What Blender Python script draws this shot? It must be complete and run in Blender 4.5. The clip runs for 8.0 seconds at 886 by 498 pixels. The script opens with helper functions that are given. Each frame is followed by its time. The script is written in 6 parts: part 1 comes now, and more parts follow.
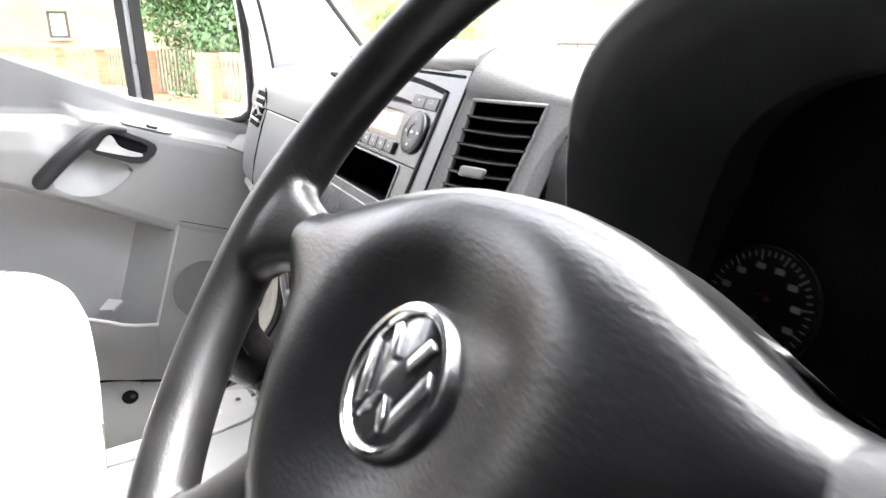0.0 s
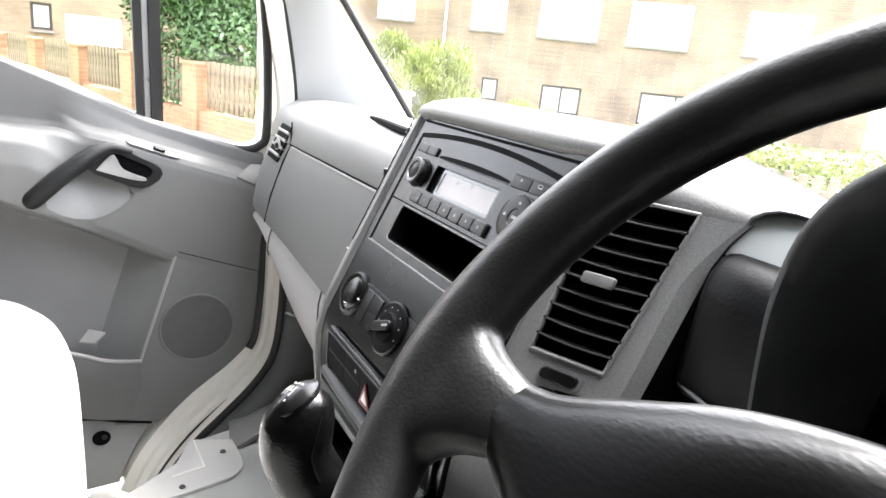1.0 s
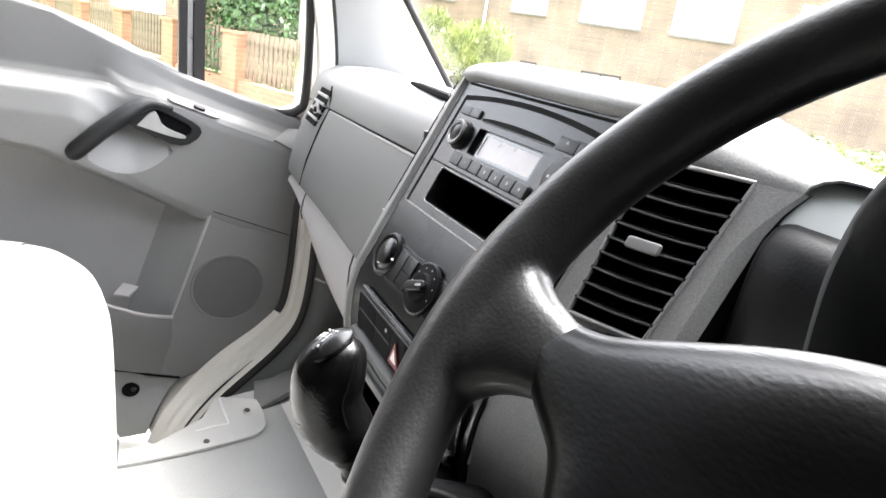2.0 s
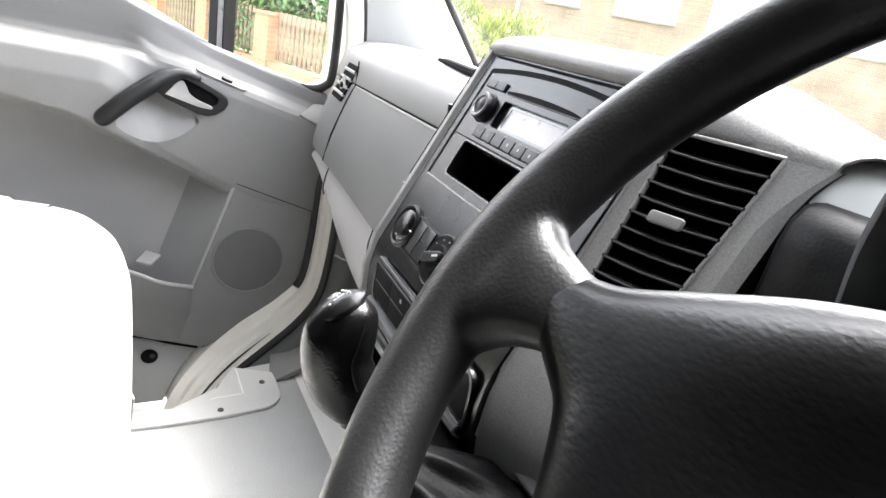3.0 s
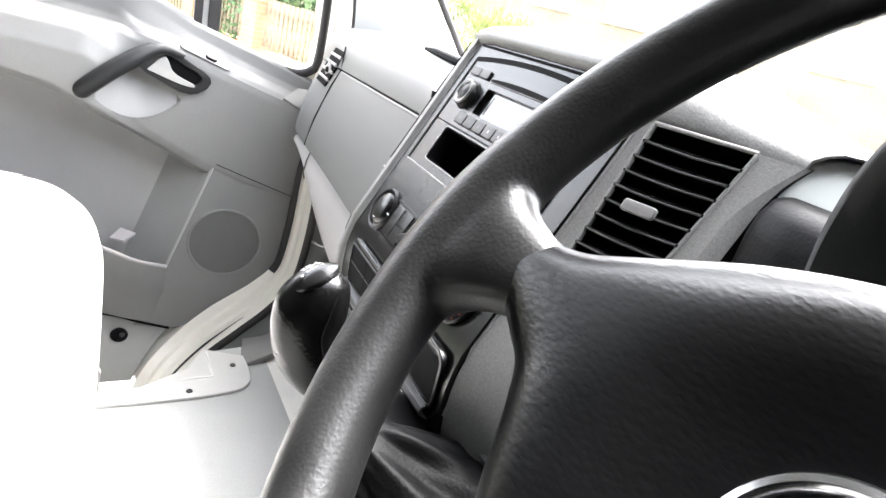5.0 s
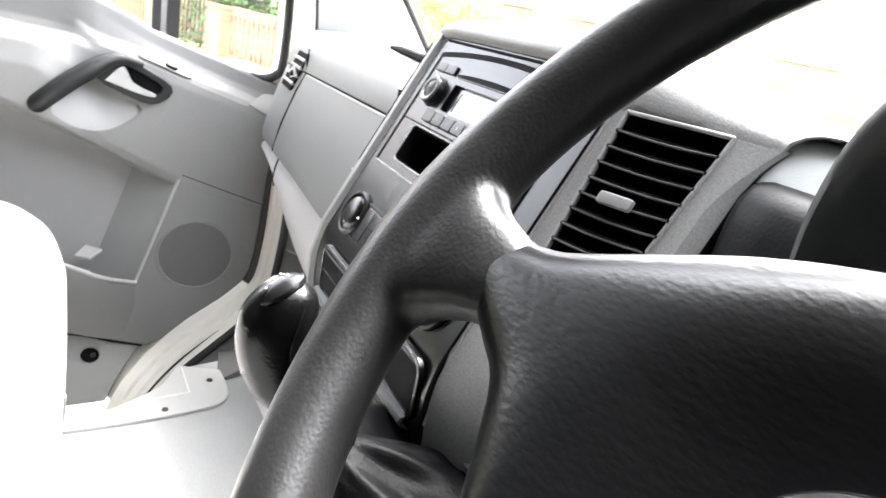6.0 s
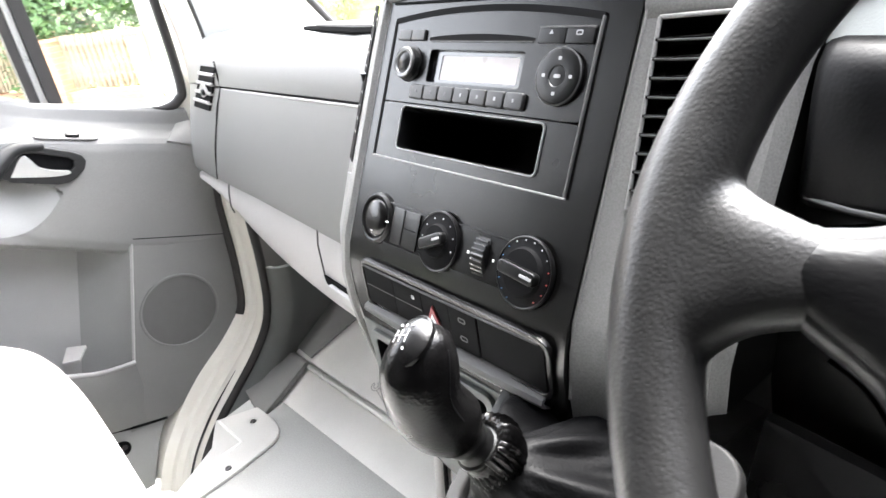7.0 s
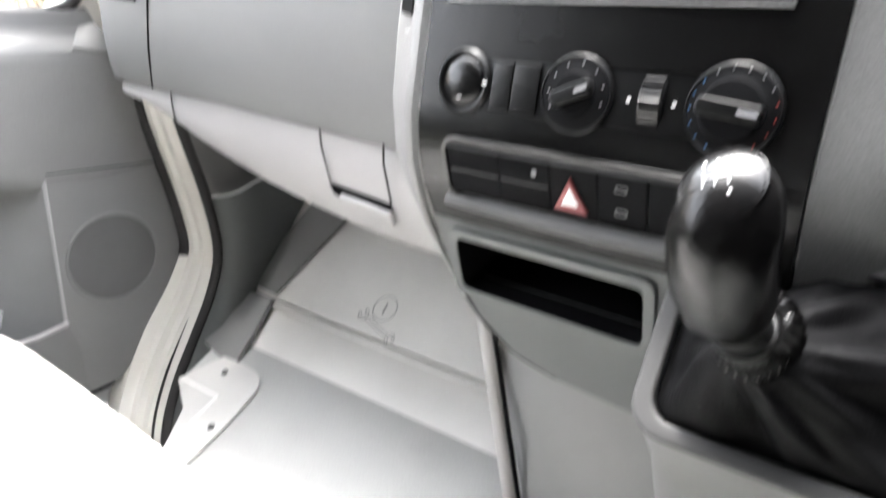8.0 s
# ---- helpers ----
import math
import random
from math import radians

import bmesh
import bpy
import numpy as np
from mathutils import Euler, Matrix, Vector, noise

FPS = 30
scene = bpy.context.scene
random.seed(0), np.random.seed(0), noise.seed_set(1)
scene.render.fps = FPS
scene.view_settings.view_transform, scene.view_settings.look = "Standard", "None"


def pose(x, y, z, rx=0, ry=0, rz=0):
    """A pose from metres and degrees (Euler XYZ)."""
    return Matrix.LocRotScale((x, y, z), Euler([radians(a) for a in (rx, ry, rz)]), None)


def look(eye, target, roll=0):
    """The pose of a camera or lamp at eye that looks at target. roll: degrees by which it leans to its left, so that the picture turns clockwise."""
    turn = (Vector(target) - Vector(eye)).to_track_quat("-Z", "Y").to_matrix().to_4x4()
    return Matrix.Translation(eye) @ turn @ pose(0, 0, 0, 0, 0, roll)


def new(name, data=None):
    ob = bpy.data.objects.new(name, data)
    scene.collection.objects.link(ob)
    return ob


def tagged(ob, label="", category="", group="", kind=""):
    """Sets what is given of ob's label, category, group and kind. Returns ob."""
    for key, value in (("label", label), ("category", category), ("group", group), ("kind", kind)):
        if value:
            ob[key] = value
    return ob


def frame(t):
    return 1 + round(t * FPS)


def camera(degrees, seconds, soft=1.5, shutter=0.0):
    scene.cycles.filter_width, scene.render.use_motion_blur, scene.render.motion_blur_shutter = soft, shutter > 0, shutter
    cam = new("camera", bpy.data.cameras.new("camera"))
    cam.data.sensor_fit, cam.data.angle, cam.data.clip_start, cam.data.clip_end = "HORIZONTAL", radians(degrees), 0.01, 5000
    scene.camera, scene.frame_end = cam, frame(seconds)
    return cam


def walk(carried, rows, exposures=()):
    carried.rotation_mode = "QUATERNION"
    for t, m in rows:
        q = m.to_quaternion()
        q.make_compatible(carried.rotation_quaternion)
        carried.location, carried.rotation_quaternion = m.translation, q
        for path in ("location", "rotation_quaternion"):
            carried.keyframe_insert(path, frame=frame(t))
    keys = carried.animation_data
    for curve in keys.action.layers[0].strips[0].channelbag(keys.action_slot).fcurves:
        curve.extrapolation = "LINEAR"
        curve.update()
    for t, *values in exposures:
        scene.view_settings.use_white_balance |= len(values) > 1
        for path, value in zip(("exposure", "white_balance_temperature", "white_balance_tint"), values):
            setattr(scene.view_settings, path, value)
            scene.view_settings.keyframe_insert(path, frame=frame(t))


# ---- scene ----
cam = camera(68.3, 8.0, shutter=0.25)
PATH = [
    (0, (0.663, -0.285, 1.51), (-1.019, 0.589, 0.874), 0.3),
    (0.2, (0.608, -0.29, 1.518), (-1.053, 0.624, 0.883), 3.1),
    (0.3, (0.583, -0.293, 1.524), (-1.059, 0.658, 0.892), 2.4),
    (0.5, (0.553, -0.308, 1.538), (-1.087, 0.657, 0.923), 1.2),
    (1, (0.523, -0.338, 1.536), (-1.137, 0.632, 0.985), 6.0),
    (1.5, (0.513, -0.34, 1.523), (-1.137, 0.631, 0.945), 8.4),
    (2, (0.518, -0.343, 1.514), (-1.163, 0.552, 0.902), 8.6),
    (2.2, (0.5203, -0.3427, 1.5094), (-1.1664, 0.5194, 0.8676), 9.1),
    (3.3, (0.5195, -0.3337, 1.4957), (-1.1691, 0.5139, 0.8399), 11.2),
    (3.5, (0.518, -0.331, 1.496), (-1.155, 0.552, 0.848), 11.8),
    (4, (0.5225, -0.3209, 1.5006), (-1.1355, 0.5924, 0.8549), 9.8),
    (4.5, (0.5284, -0.3345, 1.4922), (-1.1408, 0.5605, 0.8498), 13.9),
    (5.8, (0.525, -0.332, 1.483), (-1.143, 0.558, 0.832), 13.9),
    (6, (0.513, -0.321, 1.482), (-1.13, 0.629, 0.851), 11.8),
    (6.2, (0.501, -0.322, 1.487), (-1.099, 0.67, 0.811), 6.1),
    (6.5, (0.477, -0.335, 1.505), (-1.082, 0.656, 0.738), -3.3),
    (6.8, (0.447, -0.367, 1.512), (-1.09, 0.631, 0.714), -7.3),
    (7, (0.4197, -0.3864, 1.5134), (-1.0498, 0.6869, 0.6836), -9.0),
    (7.2, (0.39, -0.401, 1.513), (-1.031, 0.729, 0.674), -9.6),
    (7.4, (0.349, -0.418, 1.511), (-0.996, 0.789, 0.655), -10.0),
    (7.5, (0.325, -0.422, 1.509), (-0.945, 0.845, 0.625), -11.2),
    (7.6, (0.299, -0.43, 1.502), (-0.944, 0.854, 0.605), -10.4),
    (7.8, (0.25, -0.443, 1.478), (-0.961, 0.852, 0.553), -10.6),
    (7.9, (0.226, -0.4556, 1.4592), (-0.963, 0.8477, 0.5171), -9.4),
    (8, (0.213, -0.464, 1.446), (-0.953, 0.767, 0.385), -9.9),
]
walk(cam, [(t, look(eye, target, roll)) for t, eye, target, roll in PATH], [(0.0, 4.62), (0.5, 4.23), (1.0, 3.98), (1.5, 3.99), (2.0, 3.98), (3.5, 4.26), (4.0, 4.58), (4.5, 4.56), (6.0, 4.58), (6.5, 4.69), (7.0, 4.71), (7.5, 4.65), (8.0, 4.65)])

# ---- world and sun: bright overcast day ----
world = bpy.data.worlds.new("sky_world")
scene.world = world
world.use_nodes = True
wn, wl = world.node_tree.nodes, world.node_tree.links
sky = wn.new("ShaderNodeTexSky")
sky.sky_type = "NISHITA"
sky.sun_disc = False
SUN_EL, SUN_AZ = radians(58), radians(-18)
sky.sun_elevation, sky.sun_rotation = SUN_EL, SUN_AZ
sky.dust_density, sky.air_density = 4.0, 1.0
pale = wn.new("ShaderNodeHueSaturation")
pale.inputs["Saturation"].default_value = 0.25
back = wn["Background"]
back.inputs["Strength"].default_value = 0.15
wl.new(sky.outputs[0], pale.inputs["Color"])
wl.new(pale.outputs[0], back.inputs["Color"])

sun_data = bpy.data.lights.new("sun", "SUN")
sun_data.energy, sun_data.angle, sun_data.color = 1.2, radians(30), (1.0, 0.985, 0.97)
sun = new("sun", sun_data)
sun.matrix_world = look((0, 0, 12), Vector((0, 0, 12)) - Vector((math.sin(SUN_AZ) * math.cos(SUN_EL), math.cos(SUN_AZ) * math.cos(SUN_EL), math.sin(SUN_EL))))


# ---- materials ----
def material(name, color, rough=0.5, vary=0.12, scale=30.0, bump=0.0, bump_scale=400.0, metal=0.0, speck=0.0, coat=0.0, cells=False, stain=0.0, spec=0.5, stretch=None, courses=None):
    """Principled surface: large soft variation, fine grain, bump in metres."""
    m = bpy.data.materials.new(name)
    m.use_nodes = True
    n, l = m.node_tree.nodes, m.node_tree.links
    b = n["Principled BSDF"]
    b.inputs["Roughness"].default_value, b.inputs["Metallic"].default_value = rough, metal
    b.inputs["Coat Weight"].default_value = coat
    b.inputs["Specular IOR Level"].default_value = spec
    co = n.new("ShaderNodeTexCoord")
    big = n.new("ShaderNodeTexNoise")
    big.inputs["Scale"].default_value, big.inputs["Detail"].default_value = scale, 5
    l.new(co.outputs["Object"], big.inputs["Vector"])
    ramp = n.new("ShaderNodeValToRGB")
    ramp.color_ramp.elements[0].position, ramp.color_ramp.elements[1].position = 0.3, 0.7
    lo, hi = 1 - vary, 1 + vary
    ramp.color_ramp.elements[0].color = (*[min(1, c * lo) for c in color], 1)
    ramp.color_ramp.elements[1].color = (*[min(1, c * hi) for c in color], 1)
    l.new(big.outputs["Fac"], ramp.inputs["Fac"])
    out = ramp.outputs["Color"]
    fine = n.new("ShaderNodeTexNoise")
    fine.inputs["Scale"].default_value, fine.inputs["Detail"].default_value = bump_scale, 3
    grain = co.outputs["Object"]
    if stretch:
        st_node = n.new("ShaderNodeVectorMath")
        st_node.operation = "MULTIPLY"
        st_node.inputs[1].default_value = stretch
        l.new(grain, st_node.inputs[0])
        grain = st_node.outputs[0]
    l.new(grain, fine.inputs["Vector"])
    if speck:
        mix = n.new("ShaderNodeMix")
        mix.data_type, mix.blend_type = "RGBA", "OVERLAY"
        mix.inputs["Factor"].default_value = speck
        l.new(out, mix.inputs["A"])
        l.new(fine.outputs["Fac"], mix.inputs["B"])
        out = mix.outputs["Result"]
    if stain:
        st = n.new("ShaderNodeTexNoise")
        st.inputs["Scale"].default_value, st.inputs["Detail"].default_value, st.inputs["Roughness"].default_value = 7.0, 8, 0.7
        l.new(co.outputs["Object"], st.inputs["Vector"])
        sr = n.new("ShaderNodeMapRange")
        sr.inputs["From Min"].default_value, sr.inputs["From Max"].default_value = 0.55, 0.75
        sr.inputs["To Max"].default_value = stain
        l.new(st.outputs["Fac"], sr.inputs["Value"])
        mx = n.new("ShaderNodeMix")
        mx.data_type = "RGBA"
        mx.inputs["B"].default_value = (*[c * 0.55 for c in color], 1)
        l.new(sr.outputs[0], mx.inputs["Factor"])
        l.new(out, mx.inputs["A"])
        out = mx.outputs["Result"]
    if courses:
        # brickwork in courses along the given wall direction
        along = n.new("ShaderNodeVectorMath")
        along.operation = "DOT_PRODUCT"
        along.inputs[1].default_value = (*courses, 0)
        l.new(co.outputs["Object"], along.inputs[0])
        parts_z = n.new("ShaderNodeSeparateXYZ")
        l.new(co.outputs["Object"], parts_z.inputs[0])
        uv = n.new("ShaderNodeCombineXYZ")
        l.new(along.outputs["Value"], uv.inputs["X"])
        l.new(parts_z.outputs["Z"], uv.inputs["Y"])
        bk = n.new("ShaderNodeTexBrick")
        bk.inputs["Scale"].default_value = 1.0
        bk.inputs["Brick Width"].default_value, bk.inputs["Row Height"].default_value = 0.225, 0.075
        bk.inputs["Mortar Size"].default_value = 0.006
        bk.inputs["Color1"].default_value = (0.88, 0.88, 0.88, 1)
        bk.inputs["Color2"].default_value = (1.1, 1.05, 1.0, 1)
        bk.inputs["Mortar"].default_value = (1.12, 1.2, 1.3, 1)
        l.new(uv.outputs[0], bk.inputs["Vector"])
        mb = n.new("ShaderNodeMix")
        mb.data_type, mb.blend_type = "RGBA", "MULTIPLY"
        mb.inputs["Factor"].default_value = 1.0
        l.new(out, mb.inputs["A"])
        l.new(bk.outputs["Color"], mb.inputs["B"])
        out = mb.outputs["Result"]
    l.new(out, b.inputs["Base Color"])
    rr = n.new("ShaderNodeMapRange")
    rr.inputs["To Min"].default_value, rr.inputs["To Max"].default_value = max(0, rough - 0.07), min(1, rough + 0.07)
    l.new(big.outputs["Fac"], rr.inputs["Value"])
    l.new(rr.outputs[0], b.inputs["Roughness"])
    if bump:
        bp = n.new("ShaderNodeBump")
        bp.inputs["Distance"].default_value, bp.inputs["Strength"].default_value = bump, 1.0
        src = fine.outputs["Fac"]
        if cells:
            v = n.new("ShaderNodeTexVoronoi")
            v.feature = "SMOOTH_F1"
            v.inputs["Scale"].default_value = bump_scale * 0.7
            warp = n.new("ShaderNodeVectorMath")
            warp.operation = "MULTIPLY_ADD"
            warp.inputs[1].default_value = (0.0012, 0.0012, 0.0012)
            l.new(fine.outputs["Color"], warp.inputs[0])
            l.new(grain, warp.inputs[2])
            l.new(warp.outputs[0], v.inputs["Vector"])
            src = v.outputs["Distance"]
        l.new(src, bp.inputs["Height"])
        l.new(bp.outputs[0], b.inputs["Normal"])
    return m


def glass_material(name, tint=(1, 1, 1), rough=0.0, gloss=1.0):
    """Thin clear pane: see-through, with a Fresnel sheen."""
    m = bpy.data.materials.new(name)
    m.use_nodes = True
    n, l = m.node_tree.nodes, m.node_tree.links
    n.remove(n["Principled BSDF"])
    clear = n.new("ShaderNodeBsdfTransparent")
    clear.inputs["Color"].default_value = (*tint, 1)
    sheen = n.new("ShaderNodeBsdfGlossy")
    sheen.inputs["Roughness"].default_value = rough
    lw = n.new("ShaderNodeLayerWeight")
    lw.inputs["Blend"].default_value = 0.5
    power = n.new("ShaderNodeMath")
    power.operation = "POWER"
    power.inputs[1].default_value = 4.0
    l.new(lw.outputs["Facing"], power.inputs[0])
    fres = n.new("ShaderNodeMath")
    fres.operation = "MULTIPLY_ADD"
    fres.inputs[1].default_value, fres.inputs[2].default_value = 0.5 * gloss, 0.02 * gloss
    l.new(power.outputs[0], fres.inputs[0])
    mix = n.new("ShaderNodeMixShader")
    l.new(fres.outputs[0], mix.inputs["Fac"])
    l.new(clear.outputs[0], mix.inputs[1])
    l.new(sheen.outputs[0], mix.inputs[2])
    l.new(mix.outputs[0], n["Material Output"].inputs["Surface"])
    return m


M_LEATHER = material("black_leather", (0.0018, 0.0018, 0.0021), 0.30, 0.15, 25, 0.00009, 900, cells=True, spec=0.36, stretch=(0.5, 1, 1))
M_GAITER = material("soft_gaiter_leather", (0.004, 0.004, 0.0043), 0.50, 0.2, 40, 0.00030, 600, cells=True, spec=0.07)
M_KNOB = material("smooth_knob_leather", (0.0022, 0.0021, 0.0022), 0.25, 0.3, 25, 0.00016, 800, cells=True, spec=0.27)
M_CAP = material("satin_black_cap", (0.004, 0.004, 0.0042), 0.24, 0.1, 30, 0.00005, 900, spec=0.35)
M_RIM = material("worn_black_leather_rim", (0.0085, 0.0084, 0.0086), 0.40, 0.35, 40, 0.00011, 1000, cells=True, spec=0.55)
M_FASCIA = material("charcoal_plastic", (0.0024, 0.0023, 0.0023), 0.25, 0.08, 12, 0.00010, 900, spec=0.36)
M_BLACK = material("black_plastic", (0.0034, 0.0034, 0.0035), 0.32, 0.1, 20, 0.0001, 900, spec=0.22)
M_DEEP = material("matt_black_plastic", (0.004, 0.004, 0.0045), 0.7, 0.1, 20, 0.0001, 700, spec=0.06)
M_HANDLE = material("dark_handle_plastic", (0.013, 0.013, 0.0135), 0.5, 0.1, 20, 0.0002, 600, spec=0.35)
M_BUTTON = material("grey_button_plastic", (0.019, 0.019, 0.020), 0.4, 0.1, 20, 0.0001, 900, spec=0.4)
# door plastic toned apart to set how bright the lit sill looks
M_SILL = material("door_plastic_toned_for_sill_light", (0.158, 0.156, 0.153), 0.5, 0.06, 6, 0.0002, 700, speck=0.2)
M_SIDE = material("dark_grained_side_plastic", (0.003, 0.003, 0.0035), 0.45, 0.1, 20, 0.00015, 600, cells=True, spec=0.13)
M_HOOD = material("black_hood_plastic", (0.030, 0.031, 0.032), 0.6, 0.1, 20, 0.0002, 500, spec=0.3)
M_GLOSS = material("gloss_black_plastic", (0.012, 0.012, 0.013), 0.15, 0.1, 20, coat=0.3)
M_DASH = material("mid_grey_grained_plastic", (0.157, 0.156, 0.154), 0.48, 0.05, 6, 0.0002, 800, speck=0.15)
M_COVER = material("dark_cover_plastic", (0.085, 0.090, 0.088), 0.5, 0.06, 8, 0.0002, 700)
M_ARCH = material("pale_green_grey_cover_plastic", (0.40, 0.42, 0.41), 0.5, 0.06, 8, 0.0002, 700)
M_HOUSING = material("dark_housing_plastic", (0.075, 0.074, 0.073), 0.5, 0.06, 8, 0.0002, 700, spec=0.3)
# panel grey painted darker, for the shade round the gaiter
M_TRAY = material("shaded_grey_tray_plastic", (0.045, 0.0445, 0.044), 0.5, 0.08, 8, 0.0002, 700, spec=0.3)
M_SURROUND = material("grey_speckled_plastic", (0.188, 0.186, 0.183), 0.42, 0.06, 8, 0.0002, 650, speck=0.4)
M_DOOR = material("grey_door_plastic", (0.182, 0.180, 0.177), 0.5, 0.06, 6, 0.0002, 700, speck=0.2)
# paler than the door trim: bounce from seat and floor is in the colour
M_INNER = material("door_panel_paled_for_bounce", (0.35, 0.346, 0.34), 0.55, 0.06, 6, 0.0002, 600, speck=0.2)
M_DOORLIGHT = material("light_grey_door_plastic", (0.27, 0.27, 0.267), 0.55, 0.06, 6, 0.0002, 700, speck=0.15)
M_LOWER = material("pale_grey_plastic", (0.37, 0.36, 0.355), 0.5, 0.05, 5, 0.00015, 700, speck=0.1)
M_FLAP = material("pale_floor_flap_plastic", (0.68, 0.67, 0.65), 0.55, 0.06, 6, 0.0003, 500, speck=0.15, stain=0.12)
M_PLATE = material("pale_sill_plate_plastic", (0.48, 0.475, 0.46), 0.5, 0.06, 6, 0.0003, 500, speck=0.15, stain=0.15)
M_MAT = material("grey_rubber_floor", (0.36, 0.363, 0.352), 0.6, 0.06, 5, 0.0004, 350, speck=0.2, stain=0.2)
M_SEAT = material("cream_seat_cover", (0.34, 0.337, 0.329), 0.75, 0.04, 9, 0.0008, 160, stain=0.08)
M_PAINT = material("cream_body_paint", (0.78, 0.75, 0.69), 0.25, 0.04, 6, coat=0.5)
M_PILLAR = material("white_pillar_trim", (0.47, 0.475, 0.475), 0.55, 0.03, 6, 0.0002, 600)
M_RUBBER = material("black_rubber", (0.02, 0.018, 0.018), 0.6, 0.15, 30)
M_CHROME = material("brushed_chrome", (0.75, 0.75, 0.76), 0.16, 0.05, 60, metal=1.0)
M_SILVER = material("silver_lever_paint", (0.55, 0.55, 0.54), 0.3, 0.05, 40, metal=0.6)
M_SCREW = material("dark_steel_screw", (0.12, 0.12, 0.12), 0.4, 0.1, 90, metal=0.8)
M_LCD = material("pale_pink_lcd", (0.34, 0.29, 0.275), 0.3, 0.06, 60, coat=0.4)
M_RED = material("red_switch_plastic", (0.17, 0.012, 0.014), 0.35, 0.1, 60)
M_DIM_MARK = material("dim_marking", (0.07, 0.07, 0.072), 0.5, 0.03, 50)
M_WHITE = material("white_marking", (0.8, 0.8, 0.8), 0.5, 0.03, 50)
M_BLUE = material("blue_marking", (0.06, 0.17, 0.34), 0.5, 0.03, 50)
M_REDMARK = material("red_marking", (0.36, 0.05, 0.04), 0.5, 0.03, 50)
M_GREY_MARK = material("grey_marking", (0.30, 0.30, 0.31), 0.5, 0.03, 50)
M_HEADLINER = material("near_black_headliner", (0.032, 0.0315, 0.031), 0.85, 0.05, 10, 0.0005, 300)
M_GLASS = glass_material("clear_glass")
M_LENS = glass_material("gauge_lens", (0.9, 0.9, 0.9), 0.05, 0.25)
M_BRICK = material("orange_brick", (0.38, 0.21, 0.125), 0.85, 0.2, 1.5, 0.003, 40, speck=0.3, stain=0.3, courses=(0.93, 0.37))
M_HOUSE = material("buff_brick", (0.24, 0.178, 0.125), 0.85, 0.3, 0.9, 0.004, 30, speck=0.3, stain=0.4, courses=(-0.64, 0.77))
M_WOOD = material("weathered_fence_wood", (0.22, 0.175, 0.12), 0.8, 0.3, 8, 0.002, 60, speck=0.3)
M_UPVC = material("white_window_frame", (0.80, 0.80, 0.80), 0.4, 0.03, 4)
M_PANE = material("curtained_window_pane", (0.50, 0.52, 0.54), 0.12, 0.15, 1.2, coat=0.6)
M_ROOF = material("brown_roof_tiles", (0.20, 0.13, 0.10), 0.85, 0.25, 3, 0.01, 12)
M_ROAD = material("grey_asphalt", (0.10, 0.10, 0.10), 0.9, 0.2, 1.0, 0.003, 60, speck=0.4)
M_PAVE = material("pale_pavement", (0.24, 0.22, 0.19), 0.9, 0.12, 1.5, 0.002, 50, speck=0.3)
M_GRASS = material("rough_grass", (0.10, 0.14, 0.04), 0.9, 0.3, 2, 0.01, 30)
M_HEDGE = material("dark_hedge_leaf", (0.055, 0.115, 0.035), 0.5, 0.5, 6, 0.001, 90)
M_BUSH = material("yellow_green_leaf", (0.18, 0.22, 0.05), 0.5, 0.4, 5, 0.001, 90)
M_FRAME = material("dark_brown_window_frame", (0.045, 0.035, 0.03), 0.5, 0.2, 4)
M_LEDGE = material("grey_stone_sill", (0.20, 0.19, 0.175), 0.8, 0.15, 3)
M_TWIG = material("brown_bark", (0.14, 0.10, 0.07), 0.9, 0.3, 20, 0.004, 60)


# ---- mesh helpers ----
def thing(name, at, label, category, group="", kind=""):
    ob = new(name)
    ob.matrix_basis = Matrix.Translation(at)
    return tagged(ob, label, category, group, kind)


def part(name, bm, mat, parent=None, label="", smooth=True, bevel=0.0, angle=40):
    """One bmesh in world metres as one mesh object under its thing or part."""
    bmesh.ops.recalc_face_normals(bm, faces=bm.faces)
    if bevel:
        edges = [e for e in bm.edges if len(e.link_faces) == 2 and e.calc_face_angle(0) > radians(35)]
        bmesh.ops.bevel(bm, geom=edges, offset=bevel, segments=3, profile=0.6, affect="EDGES", clamp_overlap=True)
    me = bpy.data.meshes.new(name)
    bm.to_mesh(me)
    bm.free()
    if smooth:
        me.polygons.foreach_set("use_smooth", [True] * len(me.polygons))
        me.set_sharp_from_angle(angle=radians(angle))
    me.materials.append(mat)
    ob = new(name, me)
    if parent:
        ob.parent = parent
        world_m, p = Matrix(), parent
        while p:
            world_m = p.matrix_basis @ world_m if p.type == "EMPTY" else world_m
            p = p.parent
        ob.matrix_parent_inverse = world_m.inverted() if parent.type == "EMPTY" else Matrix()
    if label:
        tagged(ob, label)
    return ob


def loft(rings, closed_ring=True, cap=True, bm=None, closed_path=False):
    bm = bm or bmesh.new()
    vs = [[bm.verts.new(p) for p in r] for r in rings]
    n = len(rings[0])
    pairs = list(zip(vs, vs[1:])) + ([(vs[-1], vs[0])] if closed_path else [])
    for a, b in pairs:
        for i in range(n if closed_ring else n - 1):
            j = (i + 1) % n
            bm.faces.new((a[i], a[j], b[j], b[i]))
    if cap and closed_ring and not closed_path:
        bm.faces.new(vs[0][::-1])
        bm.faces.new(vs[-1])
    return bm


def sheet(rows, thick, direction, bm=None):
    """An open grid of points thickened along a direction."""
    d = Vector(direction) * thick
    rings = []
    for r in rows:
        rings.append([Vector(p) for p in r] + [Vector(p) + d for p in reversed(r)])
    return loft(rings, bm=bm)


